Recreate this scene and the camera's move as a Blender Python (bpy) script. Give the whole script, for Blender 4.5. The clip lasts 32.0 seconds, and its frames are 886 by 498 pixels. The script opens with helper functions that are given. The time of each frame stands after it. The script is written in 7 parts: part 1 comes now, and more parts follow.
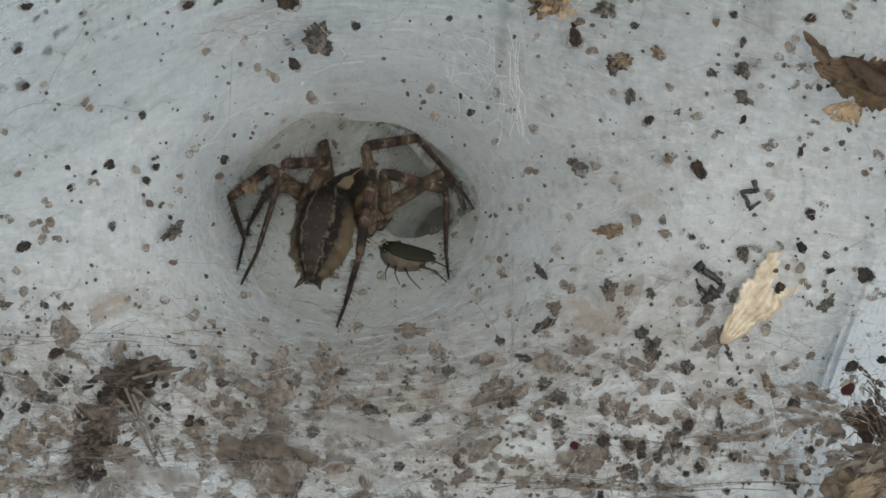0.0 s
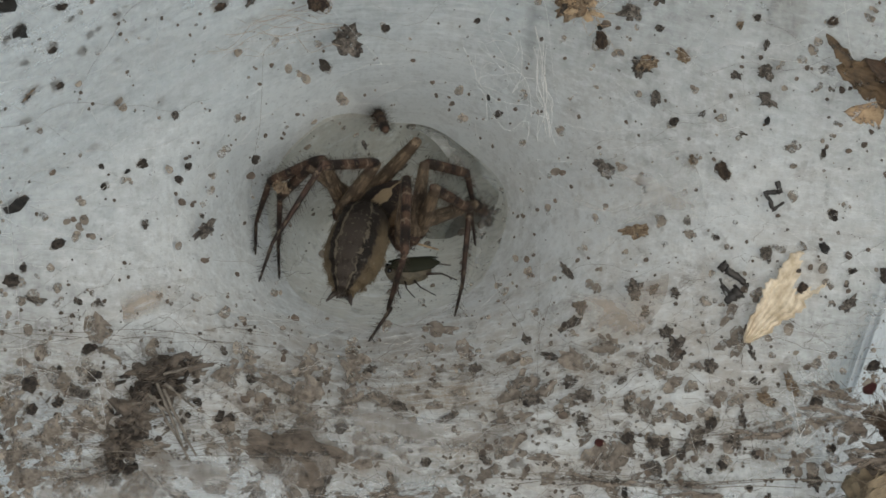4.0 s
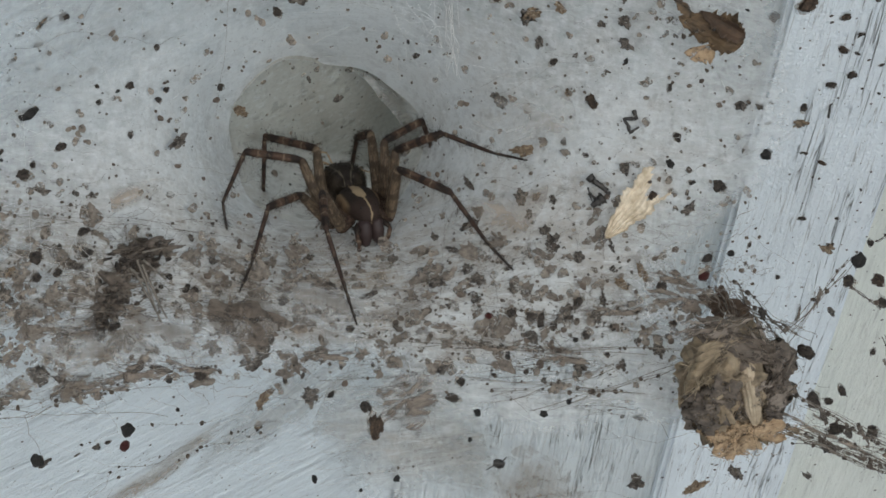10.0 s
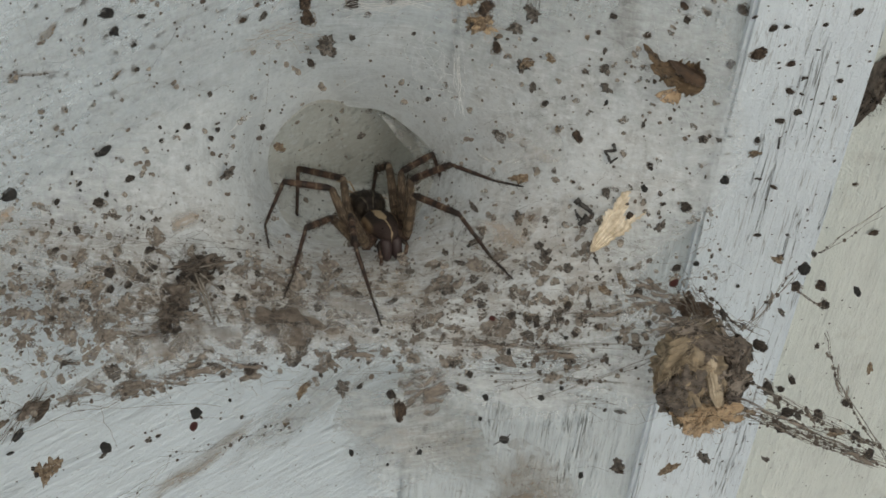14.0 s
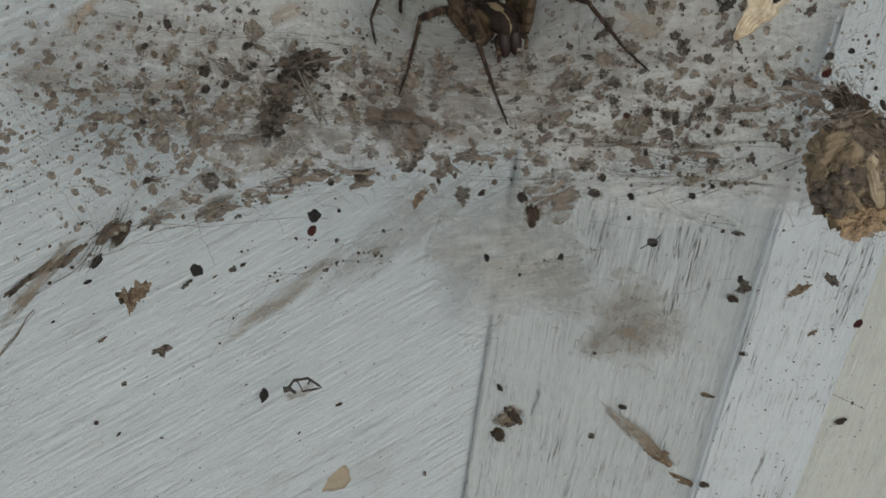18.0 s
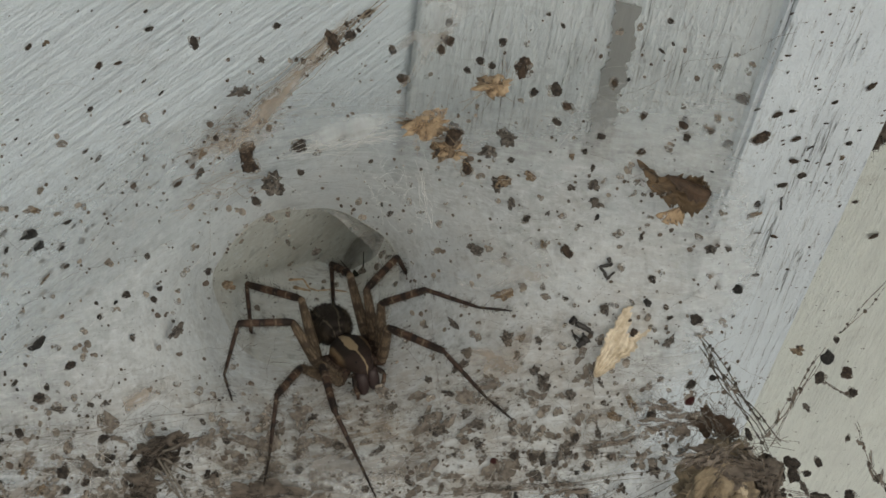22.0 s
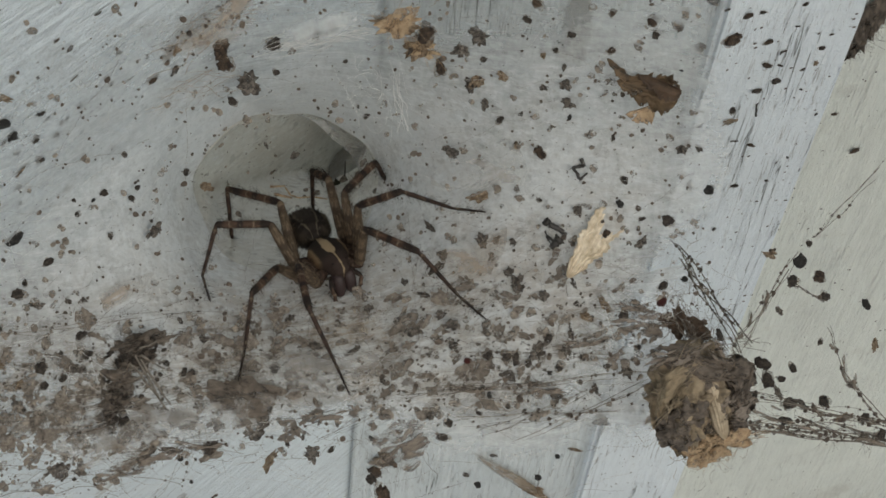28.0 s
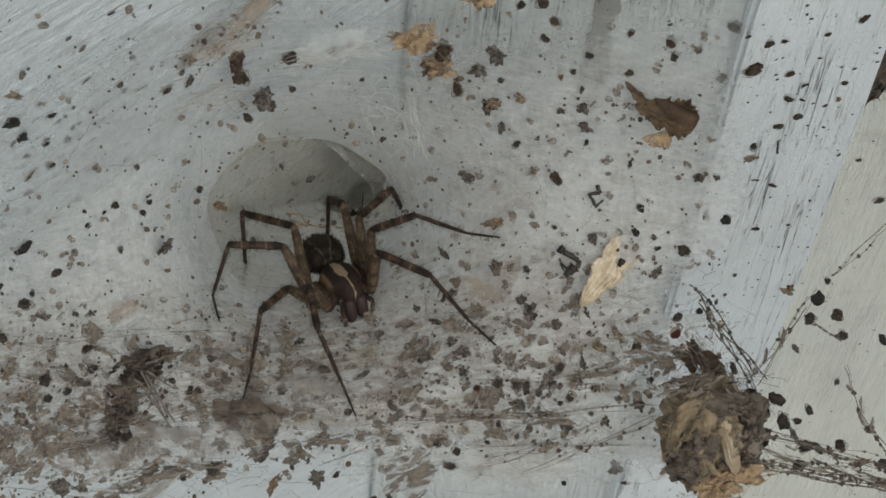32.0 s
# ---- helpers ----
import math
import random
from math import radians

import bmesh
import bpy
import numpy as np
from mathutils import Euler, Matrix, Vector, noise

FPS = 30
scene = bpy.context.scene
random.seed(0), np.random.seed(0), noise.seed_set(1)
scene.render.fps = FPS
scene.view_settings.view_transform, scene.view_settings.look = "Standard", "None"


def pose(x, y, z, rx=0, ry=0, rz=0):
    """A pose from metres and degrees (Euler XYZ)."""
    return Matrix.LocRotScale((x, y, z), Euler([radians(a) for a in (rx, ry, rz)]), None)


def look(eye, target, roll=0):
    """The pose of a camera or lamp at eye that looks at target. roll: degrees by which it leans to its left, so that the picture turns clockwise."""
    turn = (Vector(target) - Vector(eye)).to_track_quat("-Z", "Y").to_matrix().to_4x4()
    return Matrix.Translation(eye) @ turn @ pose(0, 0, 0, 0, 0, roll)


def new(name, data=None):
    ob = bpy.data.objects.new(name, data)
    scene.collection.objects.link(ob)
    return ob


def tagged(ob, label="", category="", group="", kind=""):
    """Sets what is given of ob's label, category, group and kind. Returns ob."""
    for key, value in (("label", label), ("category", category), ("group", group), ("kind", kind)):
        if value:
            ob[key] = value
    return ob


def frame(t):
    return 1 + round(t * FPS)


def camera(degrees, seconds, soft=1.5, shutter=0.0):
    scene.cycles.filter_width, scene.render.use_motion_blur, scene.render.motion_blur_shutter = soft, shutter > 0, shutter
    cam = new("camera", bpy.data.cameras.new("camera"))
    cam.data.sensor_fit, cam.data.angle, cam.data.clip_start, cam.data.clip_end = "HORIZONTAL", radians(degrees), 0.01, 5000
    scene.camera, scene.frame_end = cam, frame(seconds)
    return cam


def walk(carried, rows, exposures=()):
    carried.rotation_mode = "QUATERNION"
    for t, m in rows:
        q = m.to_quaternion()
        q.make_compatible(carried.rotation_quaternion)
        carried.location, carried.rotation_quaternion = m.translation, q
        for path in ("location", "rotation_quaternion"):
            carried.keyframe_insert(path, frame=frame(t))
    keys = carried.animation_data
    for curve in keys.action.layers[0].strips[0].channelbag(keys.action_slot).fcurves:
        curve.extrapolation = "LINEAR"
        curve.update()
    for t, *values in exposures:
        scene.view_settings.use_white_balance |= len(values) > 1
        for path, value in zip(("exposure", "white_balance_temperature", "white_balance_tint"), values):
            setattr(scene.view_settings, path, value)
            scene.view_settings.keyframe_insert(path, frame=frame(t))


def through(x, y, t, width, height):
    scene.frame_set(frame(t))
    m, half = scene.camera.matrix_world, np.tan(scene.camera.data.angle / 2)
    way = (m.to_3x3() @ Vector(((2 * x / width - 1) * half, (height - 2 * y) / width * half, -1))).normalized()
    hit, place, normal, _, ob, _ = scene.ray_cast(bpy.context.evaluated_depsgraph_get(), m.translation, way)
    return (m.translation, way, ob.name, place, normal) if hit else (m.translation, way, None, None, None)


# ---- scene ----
cam = camera(20.16, 32.0, soft=1.6, shutter=0.0)
walk(cam, [
    (0.0, pose(-0.02115, -0.16015, 0.23620, 35.905, -3.928, -1.695)),
    (0.5, pose(-0.02079, -0.16059, 0.23652, 36.115, -3.990, -1.839)),
    (1.0, pose(-0.02041, -0.16157, 0.23683, 36.109, -3.863, -1.605)),
    (1.5, pose(-0.02024, -0.16175, 0.23687, 36.009, -3.757, -1.508)),
    (2.0, pose(-0.02006, -0.16157, 0.23672, 35.904, -3.732, -1.730)),
    (2.5, pose(-0.01982, -0.16245, 0.23613, 35.663, -4.003, -1.357)),
    (3.0, pose(-0.02010, -0.16219, 0.23641, 35.635, -3.885, -1.597)),
    (3.5, pose(-0.02033, -0.16412, 0.23861, 35.980, -3.268, -1.173)),
    (5.5, pose(-0.01812, -0.16155, 0.23884, 36.261, -3.391, -0.778)),
    (6.0, pose(-0.01821, -0.16114, 0.23861, 36.181, -3.447, -0.870)),
    (6.5, pose(-0.01766, -0.16165, 0.23793, 36.221, -3.731, -0.675)),
    (7.0, pose(-0.01798, -0.16155, 0.23766, 36.326, -3.607, -0.806)),
    (7.5, pose(-0.01736, -0.16127, 0.23755, 36.369, -3.470, -0.829)),
    (8.0, pose(-0.01693, -0.16216, 0.23711, 36.280, -3.752, -0.632)),
    (8.5, pose(-0.01602, -0.16245, 0.23654, 36.288, -3.711, -0.419)),
    (9.0, pose(-0.01380, -0.18462, 0.26330, 35.000, -3.000, -0.000)),
    (9.5, pose(-0.01646, -0.21204, 0.28101, 36.232, -3.818, 0.251)),
    (10.0, pose(-0.01440, -0.22317, 0.28577, 37.306, -4.346, -0.110)),
    (10.5, pose(-0.01955, -0.22603, 0.29458, 37.244, -5.049, -0.291)),
    (11.0, pose(-0.02419, -0.23482, 0.30401, 36.804, -5.248, -0.691)),
    (11.5, pose(-0.02753, -0.24009, 0.31026, 36.699, -5.473, -0.845)),
    (12.0, pose(-0.02905, -0.25067, 0.32802, 37.143, -5.116, -0.983)),
    (12.5, pose(-0.02707, -0.25799, 0.33722, 37.451, -4.675, -1.026)),
    (13.0, pose(-0.02234, -0.26937, 0.33883, 37.831, -4.261, -0.837)),
    (13.5, pose(-0.02325, -0.26719, 0.33774, 38.056, -4.501, -0.784)),
    (15.5, pose(-0.02591, -0.26101, 0.32700, 38.199, -4.330, -1.435)),
    (16.0, pose(-0.02145, -0.25468, 0.32364, 38.200, -4.256, -1.440)),
    (16.5, pose(-0.01771, -0.25093, 0.31410, 37.734, -4.081, -1.039)),
    (17.0, pose(-0.01841, -0.23883, 0.30683, 37.510, -3.807, -1.142)),
    (17.5, pose(-0.02863, -0.25220, 0.30458, 36.981, -4.008, -1.063)),
    (18.0, pose(-0.04287, -0.25373, 0.29326, 35.816, -4.156, -1.786)),
    (18.5, pose(-0.04759, -0.25068, 0.29760, 35.288, -4.384, -2.213)),
    (19.0, pose(-0.05055, -0.23824, 0.30866, 34.870, -4.526, -2.708)),
    (19.5, pose(-0.04838, -0.22433, 0.31881, 33.776, -4.131, -3.875)),
    (20.0, pose(-0.04207, -0.20342, 0.32245, 32.779, -3.909, -5.589)),
    (20.5, pose(-0.04262, -0.18793, 0.32466, 31.437, -3.691, -6.817)),
    (21.0, pose(-0.04209, -0.17087, 0.33041, 29.722, -4.251, -7.819)),
    (21.5, pose(-0.03999, -0.15834, 0.33942, 28.347, -4.763, -8.434)),
    (22.0, pose(-0.04009, -0.15218, 0.34919, 27.098, -4.177, -8.555)),
    (22.5, pose(-0.04010, -0.14778, 0.35143, 26.584, -4.019, -8.610)),
    (23.0, pose(-0.04199, -0.14852, 0.35384, 26.521, -3.863, -8.416)),
    (23.5, pose(-0.04321, -0.15155, 0.35473, 26.313, -4.050, -8.432)),
    (24.0, pose(-0.04418, -0.15404, 0.35402, 26.233, -4.252, -8.560)),
    (24.5, pose(-0.04503, -0.15522, 0.35243, 26.258, -4.305, -8.412)),
    (25.0, pose(-0.04218, -0.15464, 0.35360, 26.448, -4.248, -8.622)),
    (25.5, pose(-0.04127, -0.15594, 0.35296, 26.235, -4.217, -8.603)),
    (27.5, pose(-0.03281, -0.16225, 0.35008, 26.676, -3.245, -8.066)),
    (28.0, pose(-0.03191, -0.16722, 0.34729, 26.791, -3.455, -7.912)),
    (28.5, pose(-0.03250, -0.17041, 0.34804, 26.939, -3.418, -7.832)),
    (29.0, pose(-0.03104, -0.17170, 0.34662, 27.410, -3.464, -7.770)),
    (29.5, pose(-0.02761, -0.16949, 0.34747, 27.528, -3.114, -7.674)),
    (30.0, pose(-0.02387, -0.17352, 0.34514, 27.672, -2.891, -7.340)),
    (30.5, pose(-0.02506, -0.17403, 0.34240, 28.097, -2.893, -6.949)),
    (31.0, pose(-0.02518, -0.17917, 0.33766, 28.362, -2.838, -6.442)),
    (31.5, pose(-0.02033, -0.18037, 0.33714, 28.959, -2.707, -6.311)),
    (32.0, pose(-0.02689, -0.18039, 0.33616, 29.704, -3.215, -5.854)),
], exposures=[(0.0, -0.03, 6500, 6), (5.5, -0.16, 6750, 6), (8.6, -0.06, 6700, 6), (9.3, -0.05, 6600, 6), (10.0, -0.16, 6350, 6), (11.0, -0.18, 6450, 6), (12.0, -0.26, 6600, 6), (13.0, -0.2, 6750, 6), (16.0, -0.42, 7050, 6), (18.0, -0.52, 6850, 6), (19.0, -0.70, 7050, 6), (20.0, -0.28, 7100, 6), (22.0, -0.38, 7050, 6), (24.0, -0.36, 7050, 6), (28.0, -0.34, 6850, 6), (32.0, -0.34, 6850, 6)])

# ---- daylight: an open, overcast sky over a wall corner ----
world = bpy.data.worlds.new("overcast_sky")
scene.world = world
world.use_nodes = True
sky = world.node_tree.nodes.new("ShaderNodeTexSky")
sky.sky_type = "NISHITA"
sky.sun_disc = False
sky.sun_elevation, sky.sun_rotation = radians(52), radians(200)
sky.dust_density = 3.0
sky.air_density = 1.0
background = world.node_tree.nodes["Background"]
background.inputs["Strength"].default_value = 0.095
world.node_tree.links.new(sky.outputs["Color"], background.inputs["Color"])
sun_data = bpy.data.lights.new("sun", "SUN")
sun_data.energy, sun_data.angle, sun_data.color = 1.5, radians(35), (1.0, 0.97, 0.92)
sun = new("sun", sun_data)
sun.matrix_world = look((0.65, -0.85, 1.0), (0, 0, 0))

# ---- the web's own frame: u to the right, v up its slope, w out of it ----
TILT, LEAN = radians(55), radians(3)
FRAME = (Matrix.Rotation(-LEAN, 3, "Y")
         @ Matrix(((1, 0, 0), (0, math.sin(TILT), -math.cos(TILT)), (0, math.cos(TILT), math.sin(TILT)))))


def web_point(u, v, w):
    """World place of a point given in millimetres in the web's frame."""
    return FRAME @ Vector((u, v, w)) * 0.001


def bump(u, v, a, b, su, sv):
    return math.exp(-((u - a) ** 2 / (2 * su * su) + (v - b) ** 2 / (2 * sv * sv)))


def sheet_height(u, v):
    """How far the sheet of silk stands out at (u, v), in millimetres."""
    return (2.971 + 0.02216 * u - 0.02818 * v + 0.0020876 * u * u + 0.0013131 * u * v + 0.0023025 * v * v
            + 0.00020261 * v ** 3 + 0.00006244 * u * u * v
            - 19.98 * bump(u, v, -6, 12, 17, 15) + 3.737 * bump(u, v, 0, -17, 28, 9))


# plan of the walls in metres: the corner and the boards' edges
CORNER = (0.0068, 0.0441)
LEFT_END = (-0.4, -0.2142)


def wall_height(u, v):
    """Depth of the left wall and of the boards under (u, v), in millimetres of the web's frame."""
    best = -1e9
    for (px, py), (qx, qy) in ((CORNER, LEFT_END), (CORNER, (0.055, 0.0226)), ((0.0552, 0.0204), (0.0792, 0.0227)), ((0.0792, 0.031), (0.4, 0.045))):
        n = Vector((qy - py, px - qx, 0.0))
        if n.y > 0:
            n = -n
        o, d = web_point(u, v, 0), FRAME @ Vector((0, 0, 1))
        s = n.dot(Vector((px, py, 0)) - o) / n.dot(d)
        x = (o + d * s).x
        if min(px, qx) - 1e-6 <= x <= max(px, qx) + 1e-6:
            best = max(best, s * 1000)
    return best


def part(name, bm, material, parent, label=""):
    """One bmesh as a mesh object under a thing or a part."""
    data = bpy.data.meshes.new(name)
    bm.normal_update()
    bm.to_mesh(data)
    bm.free()
    data.materials.append(material)
    for f in data.polygons:
        f.use_smooth = True
    ob = new(name, data)
    ob.parent = parent
    if label:
        ob["label"] = label
    return ob


def plain(name, bm, material, smooth=False):
    ob = part(name, bm, material, None)
    if not smooth:
        for f in ob.data.polygons:
            f.use_smooth = False
    return ob


# ---- materials ----
class Nodes:
    """A small helper that wires one node material."""

    def __init__(self, name):
        self.mat = bpy.data.materials.new(name)
        self.mat.use_nodes = True
        self.tree = self.mat.node_tree
        self.bsdf = self.tree.nodes["Principled BSDF"]
        self.out = self.tree.nodes["Material Output"]
        coord = self.tree.nodes.new("ShaderNodeTexCoord")
        self.where = coord.outputs["Object"]

    def add(self, kind, **values):
        node = self.tree.nodes.new(kind)
        for key, value in values.items():
            node.inputs[key.replace("_", " ")].default_value = value
        return node

    def link(self, a, b):
        self.tree.links.new(a, b)

    def mapped(self, scale, turn=(0, 0, 0), at=(0, 0, 0)):
        node = self.add("ShaderNodeMapping", Scale=scale, Rotation=turn, Location=at)
        self.link(self.where, node.inputs["Vector"])
        return node.outputs["Vector"]

    def noise(self, scale, detail=4.0, rough=0.55, vector=None, distort=0.0):
        node = self.add("ShaderNodeTexNoise", Scale=scale, Detail=detail, Roughness=rough, Distortion=distort)
        self.link(vector or self.where, node.inputs["Vector"])
        return node.outputs["Fac"]

    def ramp(self, fac, *stops):
        node = self.tree.nodes.new("ShaderNodeValToRGB")
        ramp = node.color_ramp
        while len(ramp.elements) < len(stops):
            ramp.elements.new(0.5)
        for e, (p, c) in zip(ramp.elements, stops):
            e.position = p
            e.color = (c, c, c, 1) if isinstance(c, (int, float)) else (*c, 1)
        self.link(fac, node.inputs["Fac"])
        return node.outputs["Color"]

    def mix(self, fac, a, b, blend="MIX"):
        node = self.tree.nodes.new("ShaderNodeMix")
        node.data_type, node.blend_type = "RGBA", blend
        for socket, value in ((node.inputs[0], fac), (node.inputs[6], a), (node.inputs[7], b)):
            if isinstance(value, (int, float)):
                socket.default_value = value
            elif isinstance(value, tuple):
                socket.default_value = (*value, 1)
            else:
                self.link(value, socket)
        return node.outputs[2]

    def calc(self, how, a, b=0.0):
        node = self.tree.nodes.new("ShaderNodeMath")
        node.operation = how
        for socket, value in zip(node.inputs, (a, b)):
            if isinstance(value, (int, float)):
                socket.default_value = value
            else:
                self.link(value, socket)
        return node.outputs[0]

    def relief(self, height, strength, distance):
        node = self.add("ShaderNodeBump", Strength=strength, Distance=distance)
        self.link(height, node.inputs["Height"])
        self.link(node.outputs["Normal"], self.bsdf.inputs["Normal"])

    def colour(self, socket, rough):
        if isinstance(socket, tuple):
            self.bsdf.inputs["Base Color"].default_value = (*socket, 1)
        else:
            self.link(socket, self.bsdf.inputs["Base Color"])
        self.bsdf.inputs["Roughness"].default_value = rough
        return self


def painted_wood(name, tone, along, cracks, streak=1.0, climb=0.0, stained=0.32):
    """Old white paint on wood: a pebbly skin, brush streaks and hairline cracks along the grain, stains and dirt."""
    n = Nodes(name)
    turn = (0, climb, 0)
    short = {"x": (0.16, 1, 1), "z": (1, 1, 0.16)}[along]
    long = {"x": (0.035, 1, 1), "z": (1, 1, 0.035)}[along]
    fine = n.noise(1000, 5, 0.65, n.mapped(short, turn), 0.3)
    broad = n.noise(210, 4, 0.6, n.mapped({"x": (0.07, 1, 1), "z": (1, 1, 0.07)}[along], turn))
    skin = n.noise(1500, 4, 0.7)
    cloud = n.noise(14, 5, 0.6)
    patch = n.noise(70, 6, 0.65, distort=0.5)
    ridge = n.noise(780, 3, 0.55, n.mapped({"x": (0.022, 1, 1), "z": (1, 1, 0.022)}[along], turn), 0.2)
    stain = n.noise(38, 6, 0.65, distort=0.6)
    base = n.mix(n.ramp(cloud, (0.3, 0.0), (0.7, 1.0)), tuple(c * 0.90 for c in tone), tone)
    base = n.mix(n.calc("MULTIPLY", n.ramp(patch, (0.50, 0.0), (0.56, 1.0)), 0.14), base, tuple(c * 0.72 for c in tone))
    base = n.mix(n.calc("MULTIPLY", n.ramp(fine, (0.36, 1.0), (0.50, 0.0)), 0.34 * streak), base, tuple(c * 0.62 for c in tone))
    base = n.mix(n.calc("MULTIPLY", n.ramp(broad, (0.36, 1.0), (0.50, 0.0)), 0.20 * streak), base, tuple(c * 0.72 for c in tone))
    base = n.mix(n.calc("MULTIPLY", n.ramp(ridge, (0.38, 1.0), (0.52, 0.0)), 0.17 * streak), base, tuple(c * 0.60 for c in tone))
    base = n.mix(n.calc("MULTIPLY", n.ramp(skin, (0.30, 1.0), (0.46, 0.0)), 0.22), base, tuple(c * 0.65 for c in tone))
    base = n.mix(n.calc("MULTIPLY", n.ramp(stain, (0.58, 0.0), (0.76, 1.0)), stained), base, (0.34, 0.28, 0.20))
    split = n.noise(260, 4, 0.6, n.mapped(long, turn), 0.15)
    gap = n.calc("ABSOLUTE", n.calc("SUBTRACT", split, 0.5))
    crack = n.calc("MULTIPLY", n.ramp(gap, (0.0015, 0.85), (0.006, 0.0)), n.ramp(n.noise(70, 5, 0.75, n.mapped(short, turn)), (0.49, 0.0), (0.54, cracks)))
    base = n.mix(crack, base, (0.15, 0.145, 0.13))
    check = n.calc("ABSOLUTE", n.calc("SUBTRACT", n.noise(640, 3, 0.5, n.mapped(long, turn), 0.4), 0.5))
    base = n.mix(n.calc("MULTIPLY", n.ramp(check, (0.002, 0.6), (0.012, 0.0)), n.ramp(n.noise(55, 5, 0.7), (0.46, 0.0), (0.54, 0.35 + 0.65 * cracks))), base, (0.24, 0.235, 0.22))
    dots = n.noise(700, 2, 0.5)
    base = n.mix(n.calc("MULTIPLY", n.ramp(dots, (0.735, 0.0), (0.77, 1.0)), 0.8), base, (0.10, 0.08, 0.06))
    if climb:
        comb = n.add("ShaderNodeTexWave", Scale=120.0, Distortion=7.0, Detail=4.0, Detail_Scale=1.3)
        comb.bands_direction = "Z"
        n.link(n.mapped((0.25, 1, 1), turn), comb.inputs["Vector"])
        base = n.mix(n.calc("MULTIPLY", n.ramp(comb.outputs["Fac"], (0.15, 1.0), (0.75, 0.0)), n.ramp(n.noise(22, 4, 0.6), (0.42, 0.02), (0.62, 0.14))), base, tuple(c * 0.66 for c in tone))
    n.colour(base, 0.58)
    h = n.calc("ADD", n.calc("MULTIPLY", fine, 0.8 * streak), n.calc("MULTIPLY", broad, 0.6))
    h = n.calc("ADD", h, n.calc("MULTIPLY", skin, 0.7))
    h = n.calc("ADD", h, n.calc("MULTIPLY", ridge, 0.8 * streak))
    if climb:
        h = n.calc("ADD", h, n.calc("MULTIPLY", comb.outputs["Fac"], 0.16))
    h = n.calc("SUBTRACT", h, n.calc("MULTIPLY", crack, 1.0))
    n.relief(h, 0.9, 0.0007 + 0.0005 * streak)
    return n.mat


PAINT_LEFT = painted_wood("white_paint_on_siding", (0.86, 0.95, 1.0), "x", 0.30, 0.8, radians(33))
PAINT_BOARD = painted_wood("white_paint_on_board", (0.86, 0.93, 0.95), "z", 1.0, 1.0, stained=0.16)
PAINT_TRIM = painted_wood("white_paint_on_trim", (0.87, 0.95, 1.0), "z", 1.0, 0.45, stained=0.05)
PAINT_PANEL = painted_wood("white_paint_on_panel", (0.87, 0.91, 0.85), "z", 0.2, 0.7)


def bare_patch():
    n = Nodes("weathered_bare_wood")
    g = n.noise(500, 5, 0.6, n.mapped((1, 1, 0.06)))
    n.colour(n.mix(g, (0.22, 0.23, 0.22), (0.36, 0.37, 0.36)), 0.8)
    n.relief(g, 0.5, 0.0004)
    return n.mat


BARE = bare_patch()


def concrete():
    n = Nodes("pale_concrete")
    g = n.mix(n.noise(30, 6, 0.65), (0.44, 0.44, 0.42), (0.62, 0.62, 0.60))
    g = n.mix(n.calc("MULTIPLY", n.ramp(n.noise(260, 4, 0.7), (0.52, 0.0), (0.62, 1.0)), 0.5), g, (0.30, 0.30, 0.28))
    n.colour(g, 0.85)
    n.relief(n.noise(400, 5, 0.7), 0.6, 0.002)
    return n.mat


CONCRETE = concrete()


